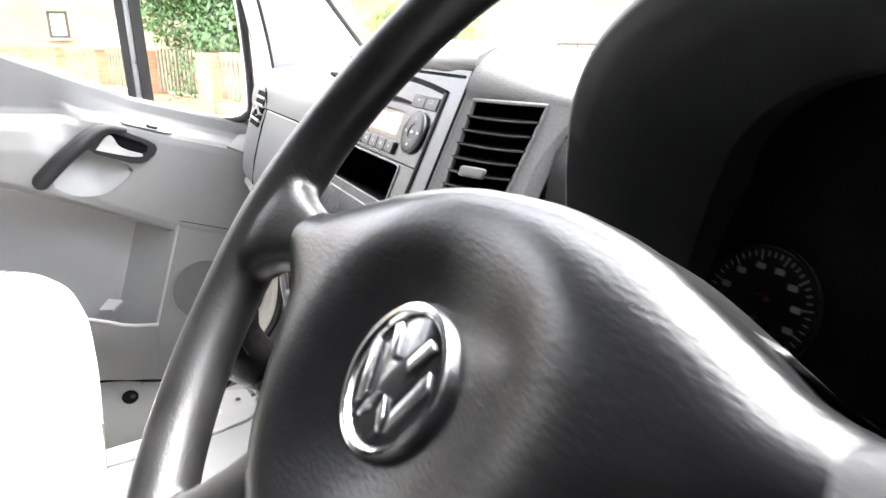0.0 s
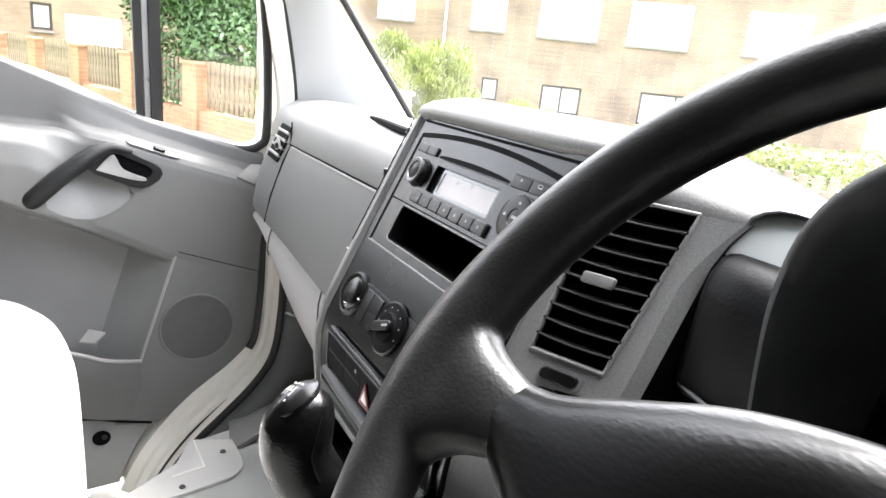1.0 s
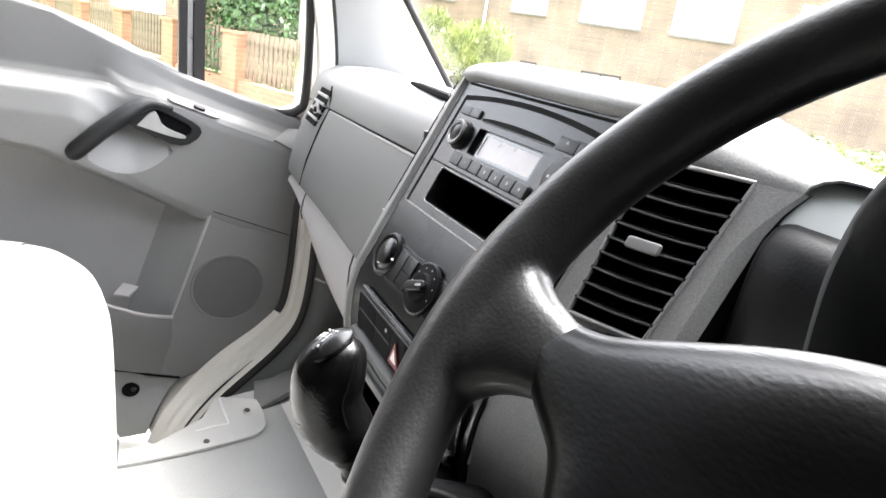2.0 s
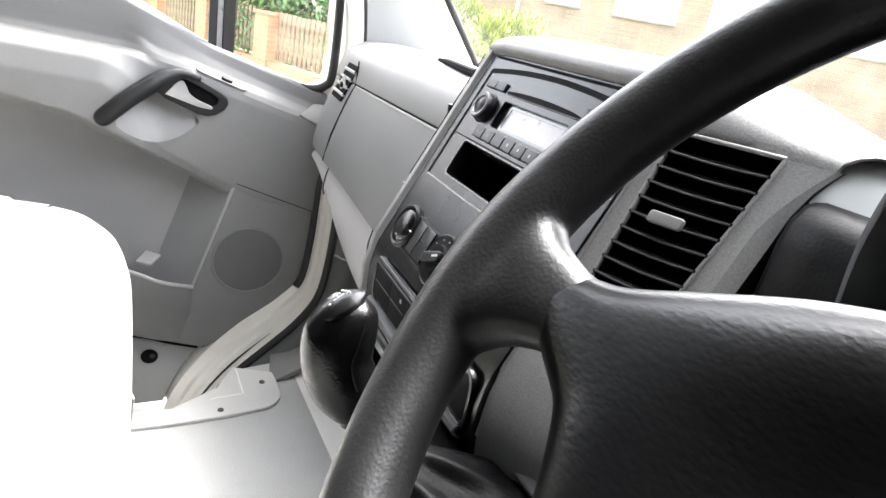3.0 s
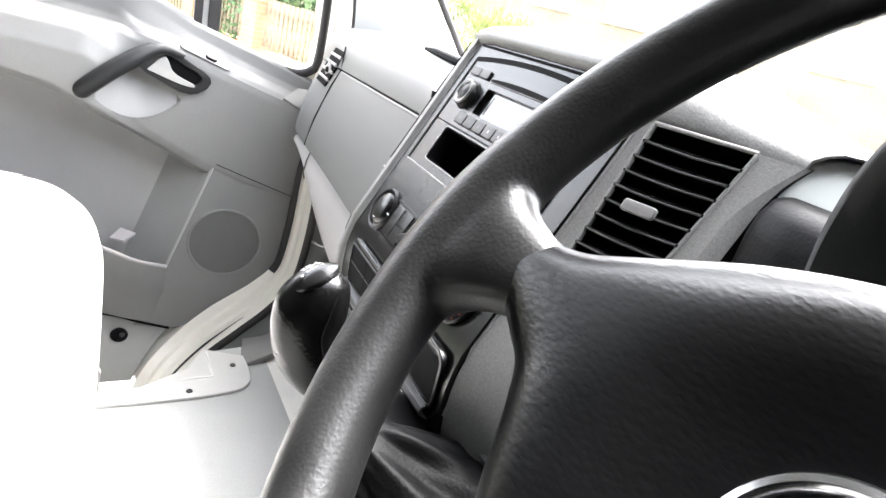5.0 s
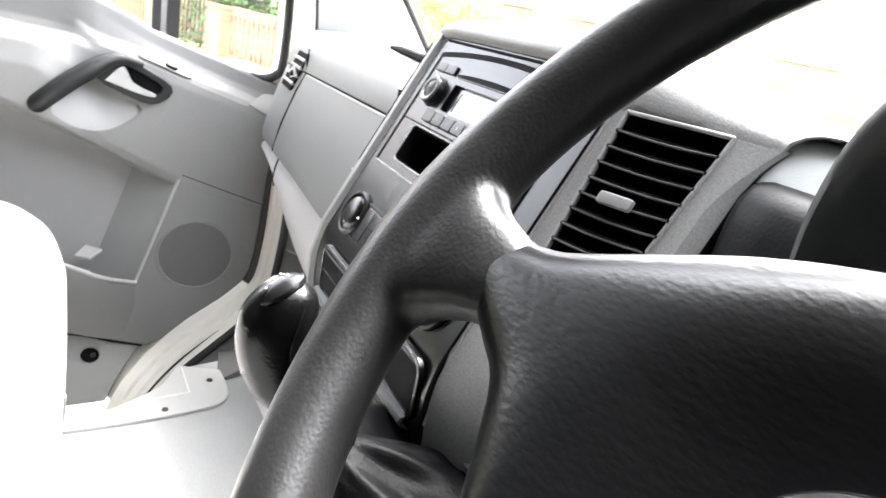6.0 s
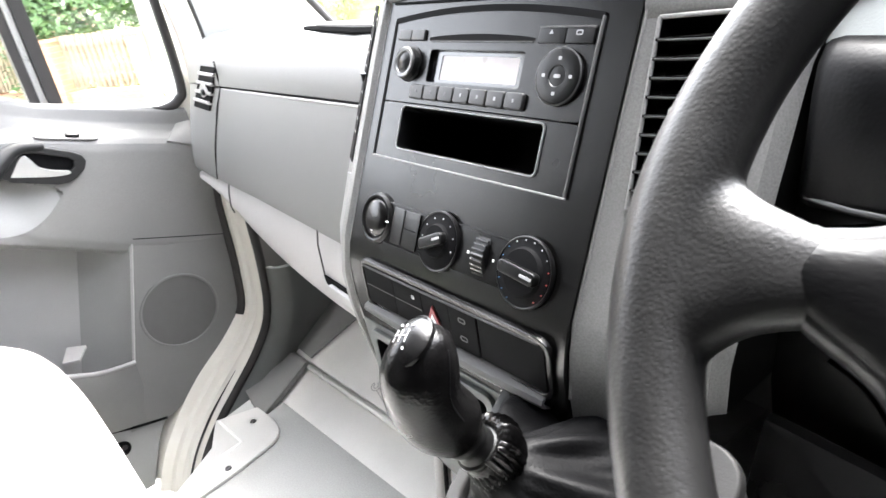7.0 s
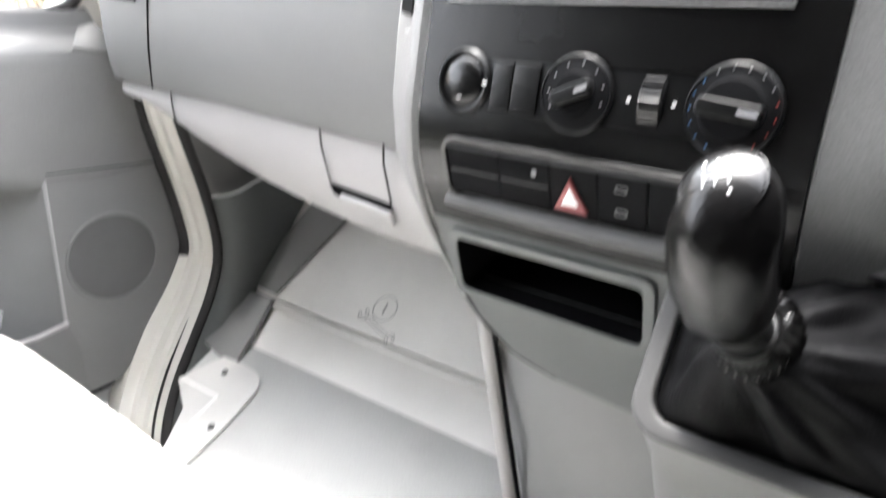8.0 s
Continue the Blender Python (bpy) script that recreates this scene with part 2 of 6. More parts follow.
def smooth_line(pts, steps=6):
    """Catmull-Rom through the points, in any dimension."""
    p = [np.array(q, float) for q in pts]
    p = [2 * p[0] - p[1]] + p + [2 * p[-1] - p[-2]]
    out = []
    for i in range(1, len(p) - 2):
        for k in range(steps):
            t = k / steps
            out.append(0.5 * (2 * p[i] + (p[i + 1] - p[i - 1]) * t + (2 * p[i - 1] - 5 * p[i] + 4 * p[i + 1] - p[i + 2]) * t ** 2
                              + (3 * p[i] - p[i - 1] - 3 * p[i + 1] + p[i + 2]) * t ** 3))
    out.append(p[-2])
    return [tuple(q) for q in out]


def prism(poly, origin, ax, ay, depth_dir, depth, bm=None):
    """A flat polygon (a, b) in the frame origin + a*ax + b*ay, pushed along depth_dir."""
    bm = bm or bmesh.new()
    o, ax, ay, dd = Vector(origin), Vector(ax), Vector(ay), Vector(depth_dir) * depth
    r0 = [o + ax * a + ay * b for a, b in poly]
    return loft([r0, [p + dd for p in r0]], bm=bm)


def rounded(w, h, r, n=5, cx=0.0, cy=0.0):
    pts = []
    for sx, sy, a0 in ((1, 1, 0), (-1, 1, 90), (-1, -1, 180), (1, -1, 270)):
        for k in range(n + 1):
            a = radians(a0 + 90 * k / n)
            pts.append((cx + sx * (w / 2 - r) + r * math.cos(a), cy + sy * (h / 2 - r) + r * math.sin(a)))
    return pts


def ring_plate(outer, inner, origin, ax, ay, dd, depth, bm=None):
    """A frame between two outlines with the same number of points."""
    bm = bm or bmesh.new()
    o, ax, ay, dv = Vector(origin), Vector(ax), Vector(ay), Vector(dd) * depth
    po = [o + ax * a + ay * b for a, b in outer]
    pi = [o + ax * a + ay * b for a, b in inner]
    loops = [po, [p + dv for p in po], [p + dv for p in pi], pi]
    return loft(loops, cap=False, closed_path=True, bm=bm)


def box(c, s, bm=None, m=None):
    bm = bm or bmesh.new()
    r = bmesh.ops.create_cube(bm, size=1)
    bmesh.ops.scale(bm, vec=s, verts=r["verts"])
    if m is not None:
        bmesh.ops.transform(bm, matrix=m, verts=r["verts"])
    bmesh.ops.translate(bm, vec=c, verts=r["verts"])
    return bm


def lathe(profile, origin, axis, n=40, bm=None):
    """Profile of (radius, height along axis) turned round the axis."""
    a = Vector(axis).normalized()
    e1 = a.orthogonal().normalized()
    e2 = a.cross(e1)
    o = Vector(origin)
    rings = []
    for r, h in profile:
        r = max(r, 1e-5)
        rings.append([o + a * h + (e1 * math.cos(2 * math.pi * k / n) + e2 * math.sin(2 * math.pi * k / n)) * r for k in range(n)])
    open_a, open_b = profile[0][0] > 1e-4, profile[-1][0] > 1e-4
    if open_a and open_b:
        return loft(rings, cap=False, closed_path=True, bm=bm)
    return loft(rings, cap=False, bm=bm)


def tube(path, radius, n=14, bm=None, flat=1.0, up=(0, 0, 1)):
    """A round or flattened bar along points; radius a number or a list."""
    pts = [Vector(p) for p in path]
    rings = []
    for i, p in enumerate(pts):
        t = (pts[min(i + 1, len(pts) - 1)] - pts[max(i - 1, 0)]).normalized()
        s = t.cross(Vector(up))
        s = s.normalized() if s.length > 1e-4 else t.orthogonal().normalized()
        q = s.cross(t)
        r = radius[i] if isinstance(radius, (list, tuple)) else radius
        rings.append([p + s * math.cos(2 * math.pi * k / n) * r + q * math.sin(2 * math.pi * k / n) * r * flat for k in range(n)])
    return loft(rings, bm=bm)


def ease(v, a, b):
    t = min(1.0, max(0.0, (v - a) / (b - a)))
    return t * t * (3 - 2 * t)


# ---- the centre stack's frame: x across, s down the leaning face, d out of it ----
LEAN = radians(25)
DOWN = Vector((0, -math.sin(LEAN), -math.cos(LEAN)))
OUT = Vector((0, -math.cos(LEAN), math.sin(LEAN)))
TOP = Vector((0, 0, 1.456))
X = Vector((1, 0, 0))


def fp(x, s, d=0.0):
    return TOP + X * x + DOWN * s + OUT * d


def face_y(z):
    """The stack's face in plan depth at height z."""
    if z > 1.249:
        return (z - 1.456) * math.tan(LEAN)
    return float(np.interp(z, (1.03, 1.10, 1.16, 1.20, 1.225, 1.249), (-0.086, -0.093, -0.098, -0.101, -0.1005, -0.0965)))

# ---- setting: the van's cab shell ----
SEAL = smooth_line([(0.042, 1.617), (0.0735, 1.42), (0.066, 1.25), (0.060, 1.10), (0.056, 0.952), (0.040, 0.845), (-0.005, 0.773), (-0.07, 0.708), (-0.125, 0.655), (-0.17, 0.60), (-0.20, 0.55), (-0.22, 0.50)], 6)

floor = part("floor", prism([(-0.60, -1.6), (0.95, -1.6), (0.95, 0.50), (-0.80, 0.50), (-0.80, -0.06), (-0.775, -0.15), (-0.70, -0.19), (-0.64, -0.27), (-0.60, -0.40)], (0, 0, 0.60), (1, 0, 0), (0, 1, 0), (0, 0, 1), 0.10), M_MAT, smooth=False)
step = part("sill_step", prism([(-1.0, -1.6), (-0.55, -1.6), (-0.55, -0.24), (-1.0, -0.24)], (0, 0, 0.40), (1, 0, 0), (0, 1, 0), (0, 0, 1), 0.11), M_PAINT, smooth=False)
tagged(step, "cream painted door step", "step", kind="structure")
tagged(floor, "pale grey rubber cab floor, slightly scuffed", "floor", kind="structure")
# unseen headliner, kept near-black so that it bounces little light into the cab
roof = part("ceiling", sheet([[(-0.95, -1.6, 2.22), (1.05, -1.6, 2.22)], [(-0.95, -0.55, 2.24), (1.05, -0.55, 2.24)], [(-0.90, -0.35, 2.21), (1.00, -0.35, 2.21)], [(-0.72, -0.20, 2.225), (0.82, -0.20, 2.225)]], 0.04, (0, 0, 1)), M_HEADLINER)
tagged(roof, "unseen van headliner, near-black to hold back bounced light", "ceiling", kind="structure")
rear = part("wall_rear", box((0.05, -1.62, 1.45), (2.2, 0.04, 1.75)), M_FASCIA, smooth=False)
tagged(rear, "dark bulkhead behind the seats", "wall", kind="structure")

# driver's side, never in view but closing the cab
right_door = part("wall_right", box((1.05, -0.5, 1.3), (0.06, 2.3, 1.9)), M_FASCIA, smooth=False)
tagged(right_door, "plain dark driver side wall", "wall", kind="structure")
left_rear = part("wall_left", box((-1.0, -1.33, 1.4), (0.06, 0.56, 1.7)), M_DOOR, smooth=False)
tagged(left_rear, "grey trim behind the passenger door", "wall", kind="structure")

# windscreen opening: header and pillars, glass
screen = part("windscreen_glass", sheet([[(-0.86, 0.36, 1.37), (-0.4, 0.60, 1.37), (0.05, 0.66, 1.37), (0.5, 0.60, 1.37), (0.96, 0.36, 1.37)],
                                         [(-0.72, -0.34, 2.20), (-0.35, -0.22, 2.21), (0.05, -0.18, 2.22), (0.45, -0.22, 2.21), (0.82, -0.34, 2.20)]], 0.005, (0, 0.7, 0.7)), M_GLASS)
tagged(screen, "clear raked windscreen glass", "window", kind="structure")
screen.visible_shadow = False

# passenger-side front pillar trim: smooth pale panel from the door edge to the screen
def pillar_trim():
    rows = []
    for k in range(17):
        f = k / 16
        z = 1.33 + f * 0.90
        y_door = float(np.interp(z, (1.33, 1.42, 1.52, 1.617, 1.72, 1.88, 2.12), (0.076, 0.0725, 0.062, 0.041, 0.005, -0.046, -0.121)))
        y_screen = 0.375 - (z - 1.33) * 0.80
        row = []
        for j in range(9):
            g = j / 8
            y = y_door + (max(y_screen, y_door + 0.03) - y_door) * g
            x = -0.845 + 0.055 * math.sin(min(1, g * 1.25) * math.pi / 2) - 0.015 * max(0, g - 0.85) / 0.15 + 0.10 * max(0, f - 0.3)
            row.append((x, y, z))
        rows.append(row)
    return sheet(rows, 0.03, (-1, 0, 0))


pillar = part("pillar_trim", pillar_trim(), M_PILLAR)
tagged(pillar, "smooth pale front pillar trim beside the windscreen", "trim", kind="structure")
gasket = part("windscreen_gasket", tube([(-0.795, 0.365, 1.345), (-0.787, 0.30, 1.425), (-0.780, 0.20, 1.55), (-0.765, 0.08, 1.70), (-0.72, -0.20, 2.05)], 0.007), M_RUBBER)
tagged(gasket, "thin black rubber edge of the windscreen", "trim", kind="structure")


# door aperture: cream painted flange, black seal, grey inner trim
def swept(offsets, path, width=lambda z: 1.0):
    """A strip along the path in y and z; offsets (x, outward) across it."""
    rows = []
    for i, (y, z) in enumerate(path):
        y0, z0 = path[max(i - 1, 0)]
        y1, z1 = path[min(i + 1, len(path) - 1)]
        d = Vector((y1 - y0, z1 - z0)).normalized()
        ny, nz = d.y, -d.x
        rows.append([(x, y + ny * o * width(z), z + nz * o * width(z)) for x, o in offsets])
    return rows


def flange_width(z):
    return float(np.interp(z, (0.60, 0.70, 0.77, 0.85, 1.10, 1.20, 1.28), (0.8, 0.8, 0.66, 0.5, 0.48, 0.38, 0.15)))


FLANGE = [(-0.855, 0.002), (-0.860, 0.010), (-0.868, 0.020), (-0.871, 0.032), (-0.882, 0.038), (-0.886, 0.054), (-0.897, 0.060), (-0.904, 0.085), (-0.96, 0.092)]
flange = part("door_frame", sheet(swept(FLANGE, SEAL, flange_width), 0.006, (-0.3, 0.6, -0.6)), M_PAINT)
# dark strip stands in for the shadow along the door's edge
outer = part("door_edge_shade", sheet(swept([(-0.8945, 0.068), (-0.8985, 0.074), (-0.900, 0.086), (-0.912, 0.094), (-0.96, 0.096)], SEAL[13:32], flange_width), 0.004, (-0.3, 0.6, -0.6)), M_RUBBER)
tagged(outer, "dark strip for the shadow where the closed door meets its frame", "trim", kind="structure")
gap_row = [r[0] for r in swept([(-0.8665, 0.021)], SEAL[40:], flange_width)]
# black tube drawn as the shade in the flange gap
slit = part("sill_gap_shade", tube(gap_row, [0.0005 + 0.0022 * min(1, i / 8) for i in range(len(gap_row))], 8, up=(1, 0, 0)), M_RUBBER)
tagged(slit, "black line for the shaded gap along the door sill", "trim", kind="structure")
tagged(flange, "cream painted door aperture flange, slightly dirty", "trim", kind="structure")
seal = part("door_seal", tube([(-0.848, y, z) for y, z in SEAL], [0.0045 + 0.005 * min(1, max(0, 1.28 - z) / 0.12) for y, z in SEAL], 14, up=(1, 0, 0)), M_RUBBER)
tagged(seal, "black rubber door seal", "trim", kind="structure")
for k, (yy, zz) in enumerate(((0.064, 1.055), (0.062, 1.005))):
    st = part("seal_clip", box((-0.868, yy - 0.004, zz), (0.02, 0.006, 0.034)), M_SILVER, bevel=0.002)
    tagged(st, "small metal latch clip on the door frame", "clip", kind="structure")
upper_path = smooth_line([(-0.12, 2.12), (-0.045, 1.88), (0.006, 1.72), (0.0425, 1.614)], 4)
upper = part("upper_door_frame", sheet(swept(FLANGE, upper_path, lambda z: 0.15), 0.006, (-0.3, 0.6, -0.6)), M_PAINT)
tagged(upper, "cream painted door frame beside the front pillar", "trim", kind="structure")
upper_seal = part("upper_door_seal", tube([(-0.848, y, z) for y, z in upper_path], 0.0045, 10, up=(1, 0, 0)), M_RUBBER)
tagged(upper_seal, "black rubber seal along the leaning door frame", "trim", kind="structure")
# darker grey than the lip: the shade under the dash is in the colour
kick = part("kick_panel", sheet(swept([(-0.842, -0.004), (-0.826, -0.010), (-0.812, -0.022), (-0.806, -0.045), (-0.815, -0.09), (-0.83, -0.20), (-0.83, -0.42)], SEAL[24:]), 0.012, (-1, 0.1, 0)), M_COVER)
# lighter grey tube carries the highlight along the trim's edge
kick_lip = part("kick_lip", tube([(r[0][0], r[0][1], r[0][2]) for r in swept([(-0.837, -0.013)], SEAL[24:])], 0.0055, 10, up=(1, 0, 0)), M_DASH)
tagged(kick_lip, "rounded lip of the footwell trim, its highlight put in as lighter grey", "trim", kind="structure")
tagged(kick, "footwell side trim, the dash's shade put in as darker grey", "trim", kind="structure")
footwall = part("wall_front", box((0.05, 0.53, 0.99), (2.1, 0.06, 0.78)), M_DASH, smooth=False)
tagged(footwall, "grey front bulkhead of the footwell", "wall", kind="structure")


cowl = part("cowl_panel", sheet([[(-0.95, 0.30, 1.372), (-0.5, 0.40, 1.378), (0.05, 0.44, 1.38), (0.55, 0.40, 1.378), (1.04, 0.30, 1.372)], [(-0.95, 0.62, 1.36), (-0.5, 0.66, 1.362), (0.05, 0.68, 1.362), (0.55, 0.66, 1.362), (1.04, 0.62, 1.36)]], 0.01, (0, 0, -1)), M_SURROUND)
tagged(cowl, "grey dash top under the windscreen", "trim", kind="structure")
wing = part("wall_wing", box((-0.945, 0.31, 0.98), (0.07, 0.48, 0.79)), M_DASH, smooth=False)
tagged(wing, "grey front side wall behind the dash", "wall", kind="structure")

# floor cover beside the sill, with screws
sill_cover = thing("sill_cover", (-0.70, -0.2, 0.70), "pale plastic floor trim plate held by small screws", "trim", kind="structure")
plate = smooth_line([(-0.748, -0.071), (-0.70, -0.0665), (-0.652, -0.069), (-0.624, -0.090), (-0.612, -0.125), (-0.598, -0.19), (-0.585, -0.30), (-0.578, -0.42), (-0.575, -0.55), (-0.57, -0.90)], 10)
part("plate", prism([*plate, (-0.612, -0.90), (-0.615, -0.45), (-0.636, -0.279), (-0.70, -0.190), (-0.776, -0.152)], (0, 0, 0.700), (1, 0, 0), (0, 1, 0), (0, 0, 1), 0.008), M_PLATE, sill_cover, bevel=0.002)
for ra, rb in (((-0.766, -0.1475), (-0.668, -0.1415)), ((-0.668, -0.1415), (-0.657, -0.205))):
    part("low_ridge", tube([(ra[0], ra[1], 0.7072), ((ra[0] + rb[0]) / 2, (ra[1] + rb[1]) / 2, 0.7078), (rb[0], rb[1], 0.7066)], 0.0030, 8), M_FLAP, sill_cover)
for sx, sy in ((-0.708, -0.098), (-0.617, -0.190)):
    part("screw", lathe([(0.0, 0.0), (0.0062, 0.0), (0.0055, 0.0022), (0.003, 0.0026), (0.0028, 0.0012), (0, 0.0012)], (sx, sy, 0.7085), (0, 0, 1), 16), M_SCREW, sill_cover)

# front floor: riser strip and service flap
floor_front = thing("floor_flap", (-0.5, 0.1, 0.70), "pale sloping footwell flap with a moulded spanner symbol", "floor panel", kind="structure")
FA, FB = Vector((-0.835, 0.060, 0.742)), Vector((-0.190, 0.0915, 0.7307))
rows = []
for k in range(13):
    f = k / 12
    p = FA.lerp(FB, f)
    rows.append([(p.x, p.y - 0.090, 0.699), (p.x, p.y - 0.078, 0.703), (p.x, p.y - 0.016, p.z - 0.016), (p.x, p.y + 0.012, p.z - 0.012)])
part("riser_strip", sheet(rows, 0.02, (0, 0.5, -0.8)), M_FLAP, floor_front)
part("riser_ridge", tube([FA + Vector((0.0, -0.004, -0.006)), FA.lerp(FB, 0.5) + Vector((0, -0.004, -0.006)), FB + Vector((0, -0.004, -0.006))], 0.0055, 10, up=(0, 0, 1)), M_FLAP, floor_front)
UP = Vector((0, math.cos(radians(29)), math.sin(radians(29))))
FN = Vector((0, -UP.z, UP.y))
flap = part("flap", sheet([[FA + UP * 0.004, FA + UP * 0.05, FA + UP * 0.17, FA + UP * 0.33], [FA.lerp(FB, 0.5) + UP * 0.004, FA.lerp(FB, 0.5) + UP * 0.05, FA.lerp(FB, 0.5) + UP * 0.17, FA.lerp(FB, 0.5) + UP * 0.33], [FB + UP * 0.004, FB + UP * 0.05, FB + UP * 0.17, FB + UP * 0.33]], 0.015, (0, 0.4, -0.9)), M_FLAP, floor_front, bevel=0.003)
WR = Vector((-0.506, 0.115, 0.7605)) + FN * 0.003
AX, AY = Vector((1, 0.05, 0)).normalized(), UP


side_end = [[(-0.842, -0.060, 0.704), (-0.775, -0.072, 0.704), (-0.714, -0.080, 0.703)], [(-0.842, 0.0, 0.736), (-0.785, 0.006, 0.735), (-0.738, 0.012, 0.732)], [(-0.842, 0.050, 0.753), (-0.79, 0.052, 0.751), (-0.749, 0.054, 0.748)], [(-0.842, 0.062, 0.748), (-0.79, 0.063, 0.747), (-0.750, 0.064, 0.746)]]
part("side_block", sheet(side_end, 0.012, (0, 0.2, -1)), M_DASH, floor_front, "darker block at the end of the riser", bevel=0.002)
# darker grey sheet laid on the flap's slope at its door end
flap_side = [[(x, y, 0.7475 + 0.554 * (y - 0.06)) for x, y in r] for r in (((-0.838, 0.072), (-0.752, 0.070)), ((-0.825, 0.16), (-0.724, 0.15)), ((-0.80, 0.26), (-0.69, 0.24)))]
part("flap_side", sheet(flap_side, 0.006, (0, 0.4, -0.9)), M_DASH, floor_front, "darker grey sheet over the door end of the flap", bevel=0.0015)


def outline_tube(pts, closed=True, r=0.0009, bm=None):
    q = [WR + AX * a + AY * b for a, b in pts]
    return tube(q + ([q[0]] if closed else []), r, 6, bm, up=FN)


ring = [(0.024 * math.cos(radians(a)), 0.012 + 0.024 * math.sin(radians(a))) for a in range(0, 360, 15)]
part("moulded_circle", outline_tube(ring, True, 0.0008), M_DOORLIGHT, floor_front)
part("moulded_stroke", outline_tube([(0.0, 0.002), (0.0, 0.022)], False, 0.0014), M_DOORLIGHT, floor_front)
spanner = bmesh.new()
for c0, c1, r, gap in ((-0.036, -0.010, 0.0105, 125), (0.040, -0.036, 0.0095, -55)):
    arc = [gap + 38 + (284 * k / 16) for k in range(17)]
    outer_arc = [(c0 + r * math.cos(radians(a)), c1 + r * math.sin(radians(a))) for a in arc]
    inner_arc = [(c0 + r * 0.5 * math.cos(radians(a)), c1 + r * 0.5 * math.sin(radians(a))) for a in reversed(arc)]
    outline_tube(outer_arc + inner_arc, True, 0.0007, spanner)
for off in (-0.0035, 0.0035):
    outline_tube([(-0.0265, -0.0135 + off), (0.0310, -0.0330 + off)], False, 0.0007, spanner)
part("moulded_spanner", spanner, M_DOORLIGHT, floor_front)


# ---- dashboard ----
dash = thing("dashboard", (-0.1, 0.1, 1.03), "two-tone grey moulded van dashboard with black centre fascia", "dashboard")

PROFILE = [(0.48, 1.36), (0.36, 1.395), (0.22, 1.425), (0.12, 1.436), (0.065, 1.432), (0.035, 1.418), (0.020, 1.398), (0.0135, 1.375), (0.0115, 1.360)]
LID = [(0.0115, 1.356), (0.0050, 1.330), (-0.0055, 1.29), (-0.0135, 1.25), (-0.0180, 1.215), (-0.0170, 1.196)]


def dash_station(x, prof, drop=0.0, back=0.0, low=0.0):
    n = len(prof)
    return [(x, y + back, z - drop - low * (i / (n - 1))) for i, (y, z) in enumerate(prof)]


stations = [(-0.862, 0.035, 0.045), (-0.856, 0.018, 0.02), (-0.845, 0.008, 0.008), (-0.82, 0.002, 0.002), (-0.76, 0, 0), (-0.668, 0, 0), (-0.5, -0.002, 0), (-0.35, -0.004, 0), (-0.18, -0.006, 0)]
part("upper_panel", sheet([dash_station(x, PROFILE, d, b) for x, d, b in stations], 0.012, (0, 0.8, -0.4)), M_DASH, dash)
SX = -0.672
lid = []
for k in range(15):
    x = SX + (-0.18 - SX) * k / 14
    lid.append([(x - 0.06 * max(0, 1 - k / 3) * (i / 5), y - 0.010 * k / 14 * (i / 5), z + 0.006 * (k / 14) * (1 - i / 5) - 0.020 * (k / 14) * (i / 5)) for i, (y, z) in enumerate(LID)])
part("glovebox_lid", sheet(lid, 0.012, (0, 1, 0)), M_DASH, dash, bevel=0.0015)
end = []
for k, (x, b) in enumerate(((-0.862, 0.05), (-0.856, 0.024), (-0.845, 0.010), (-0.82, 0.003), (-0.78, 0.0), (-0.73, 0.0), (SX - 0.003, 0.0))):
    end.append([(x - 0.06 * (k / 6) * (i / 5), y + b + 0.001, z + 0.012 * (1 - k / 6) * (i / 5)) for i, (y, z) in enumerate(LID)])
part("end_panel", sheet(end, 0.012, (0, 1, 0)), M_DASH, dash, bevel=0.0015)

# pale lower panel: sweeps down under the glovebox and rises towards the door
LOWX = [-0.835, -0.79, -0.74, -0.695, -0.64, -0.573, -0.51, -0.448, -0.39, -0.337, -0.28, -0.21, -0.16]
LOWZ = [1.170, 1.163, 1.150, 1.133, 1.108, 1.085, 1.068, 1.056, 1.048, 1.043, 1.040, 1.040, 1.045]


def low_rows(xs, y_push=0.0):
    rows = []
    for x in xs:
        zb = float(np.interp(x, LOWX, LOWZ))
        zt = 1.199 - 0.022 * (x + 0.83) / 0.66
        yt = -0.010 - 0.014 * (x + 0.83) / 0.66 + y_push
        h = zt - zb
        rows.append([(x, yt + 0.014, zt + 0.004), (x, yt + 0.004, zt - 0.004), (x, yt - 0.004, zt - h * 0.3), (x, yt - 0.006, zt - h * 0.6), (x, yt + 0.000, zt - h * 0.85), (x, yt + 0.018, zb), (x, yt + 0.06, zb - 0.012), (x, yt + 0.16, zb - 0.004), (x, yt + 0.3, zb + 0.02)])
    return rows


low = part("lower_panel", sheet(low_rows(LOWX), 0.01, (0, 0.8, 0.5)), M_LOWER, dash)
part("panel_seam", tube([(-0.690, -0.0135, 1.196), (-0.692, -0.0185, 1.175), (-0.697, -0.0195, 1.150), (-0.704, -0.014, 1.136)], 0.0012, 6, up=(1, 0, 0)), M_RUBBER, dash)
part("panel_seam", tube([(-0.364, -0.0225, 1.186), (-0.363, -0.0275, 1.165), (-0.362, -0.0285, 1.118)], 0.0013, 6, up=(1, 0, 0)), M_RUBBER, dash)
part("latch", prism([(-0.343, 1.111), (-0.264, 1.103), (-0.262, 1.087), (-0.338, 1.095)], (0, -0.0295, 0), (1, 0, 0), (0, 0, 1), (0, -1, 0), 0.007), M_LOWER, dash, bevel=0.002)
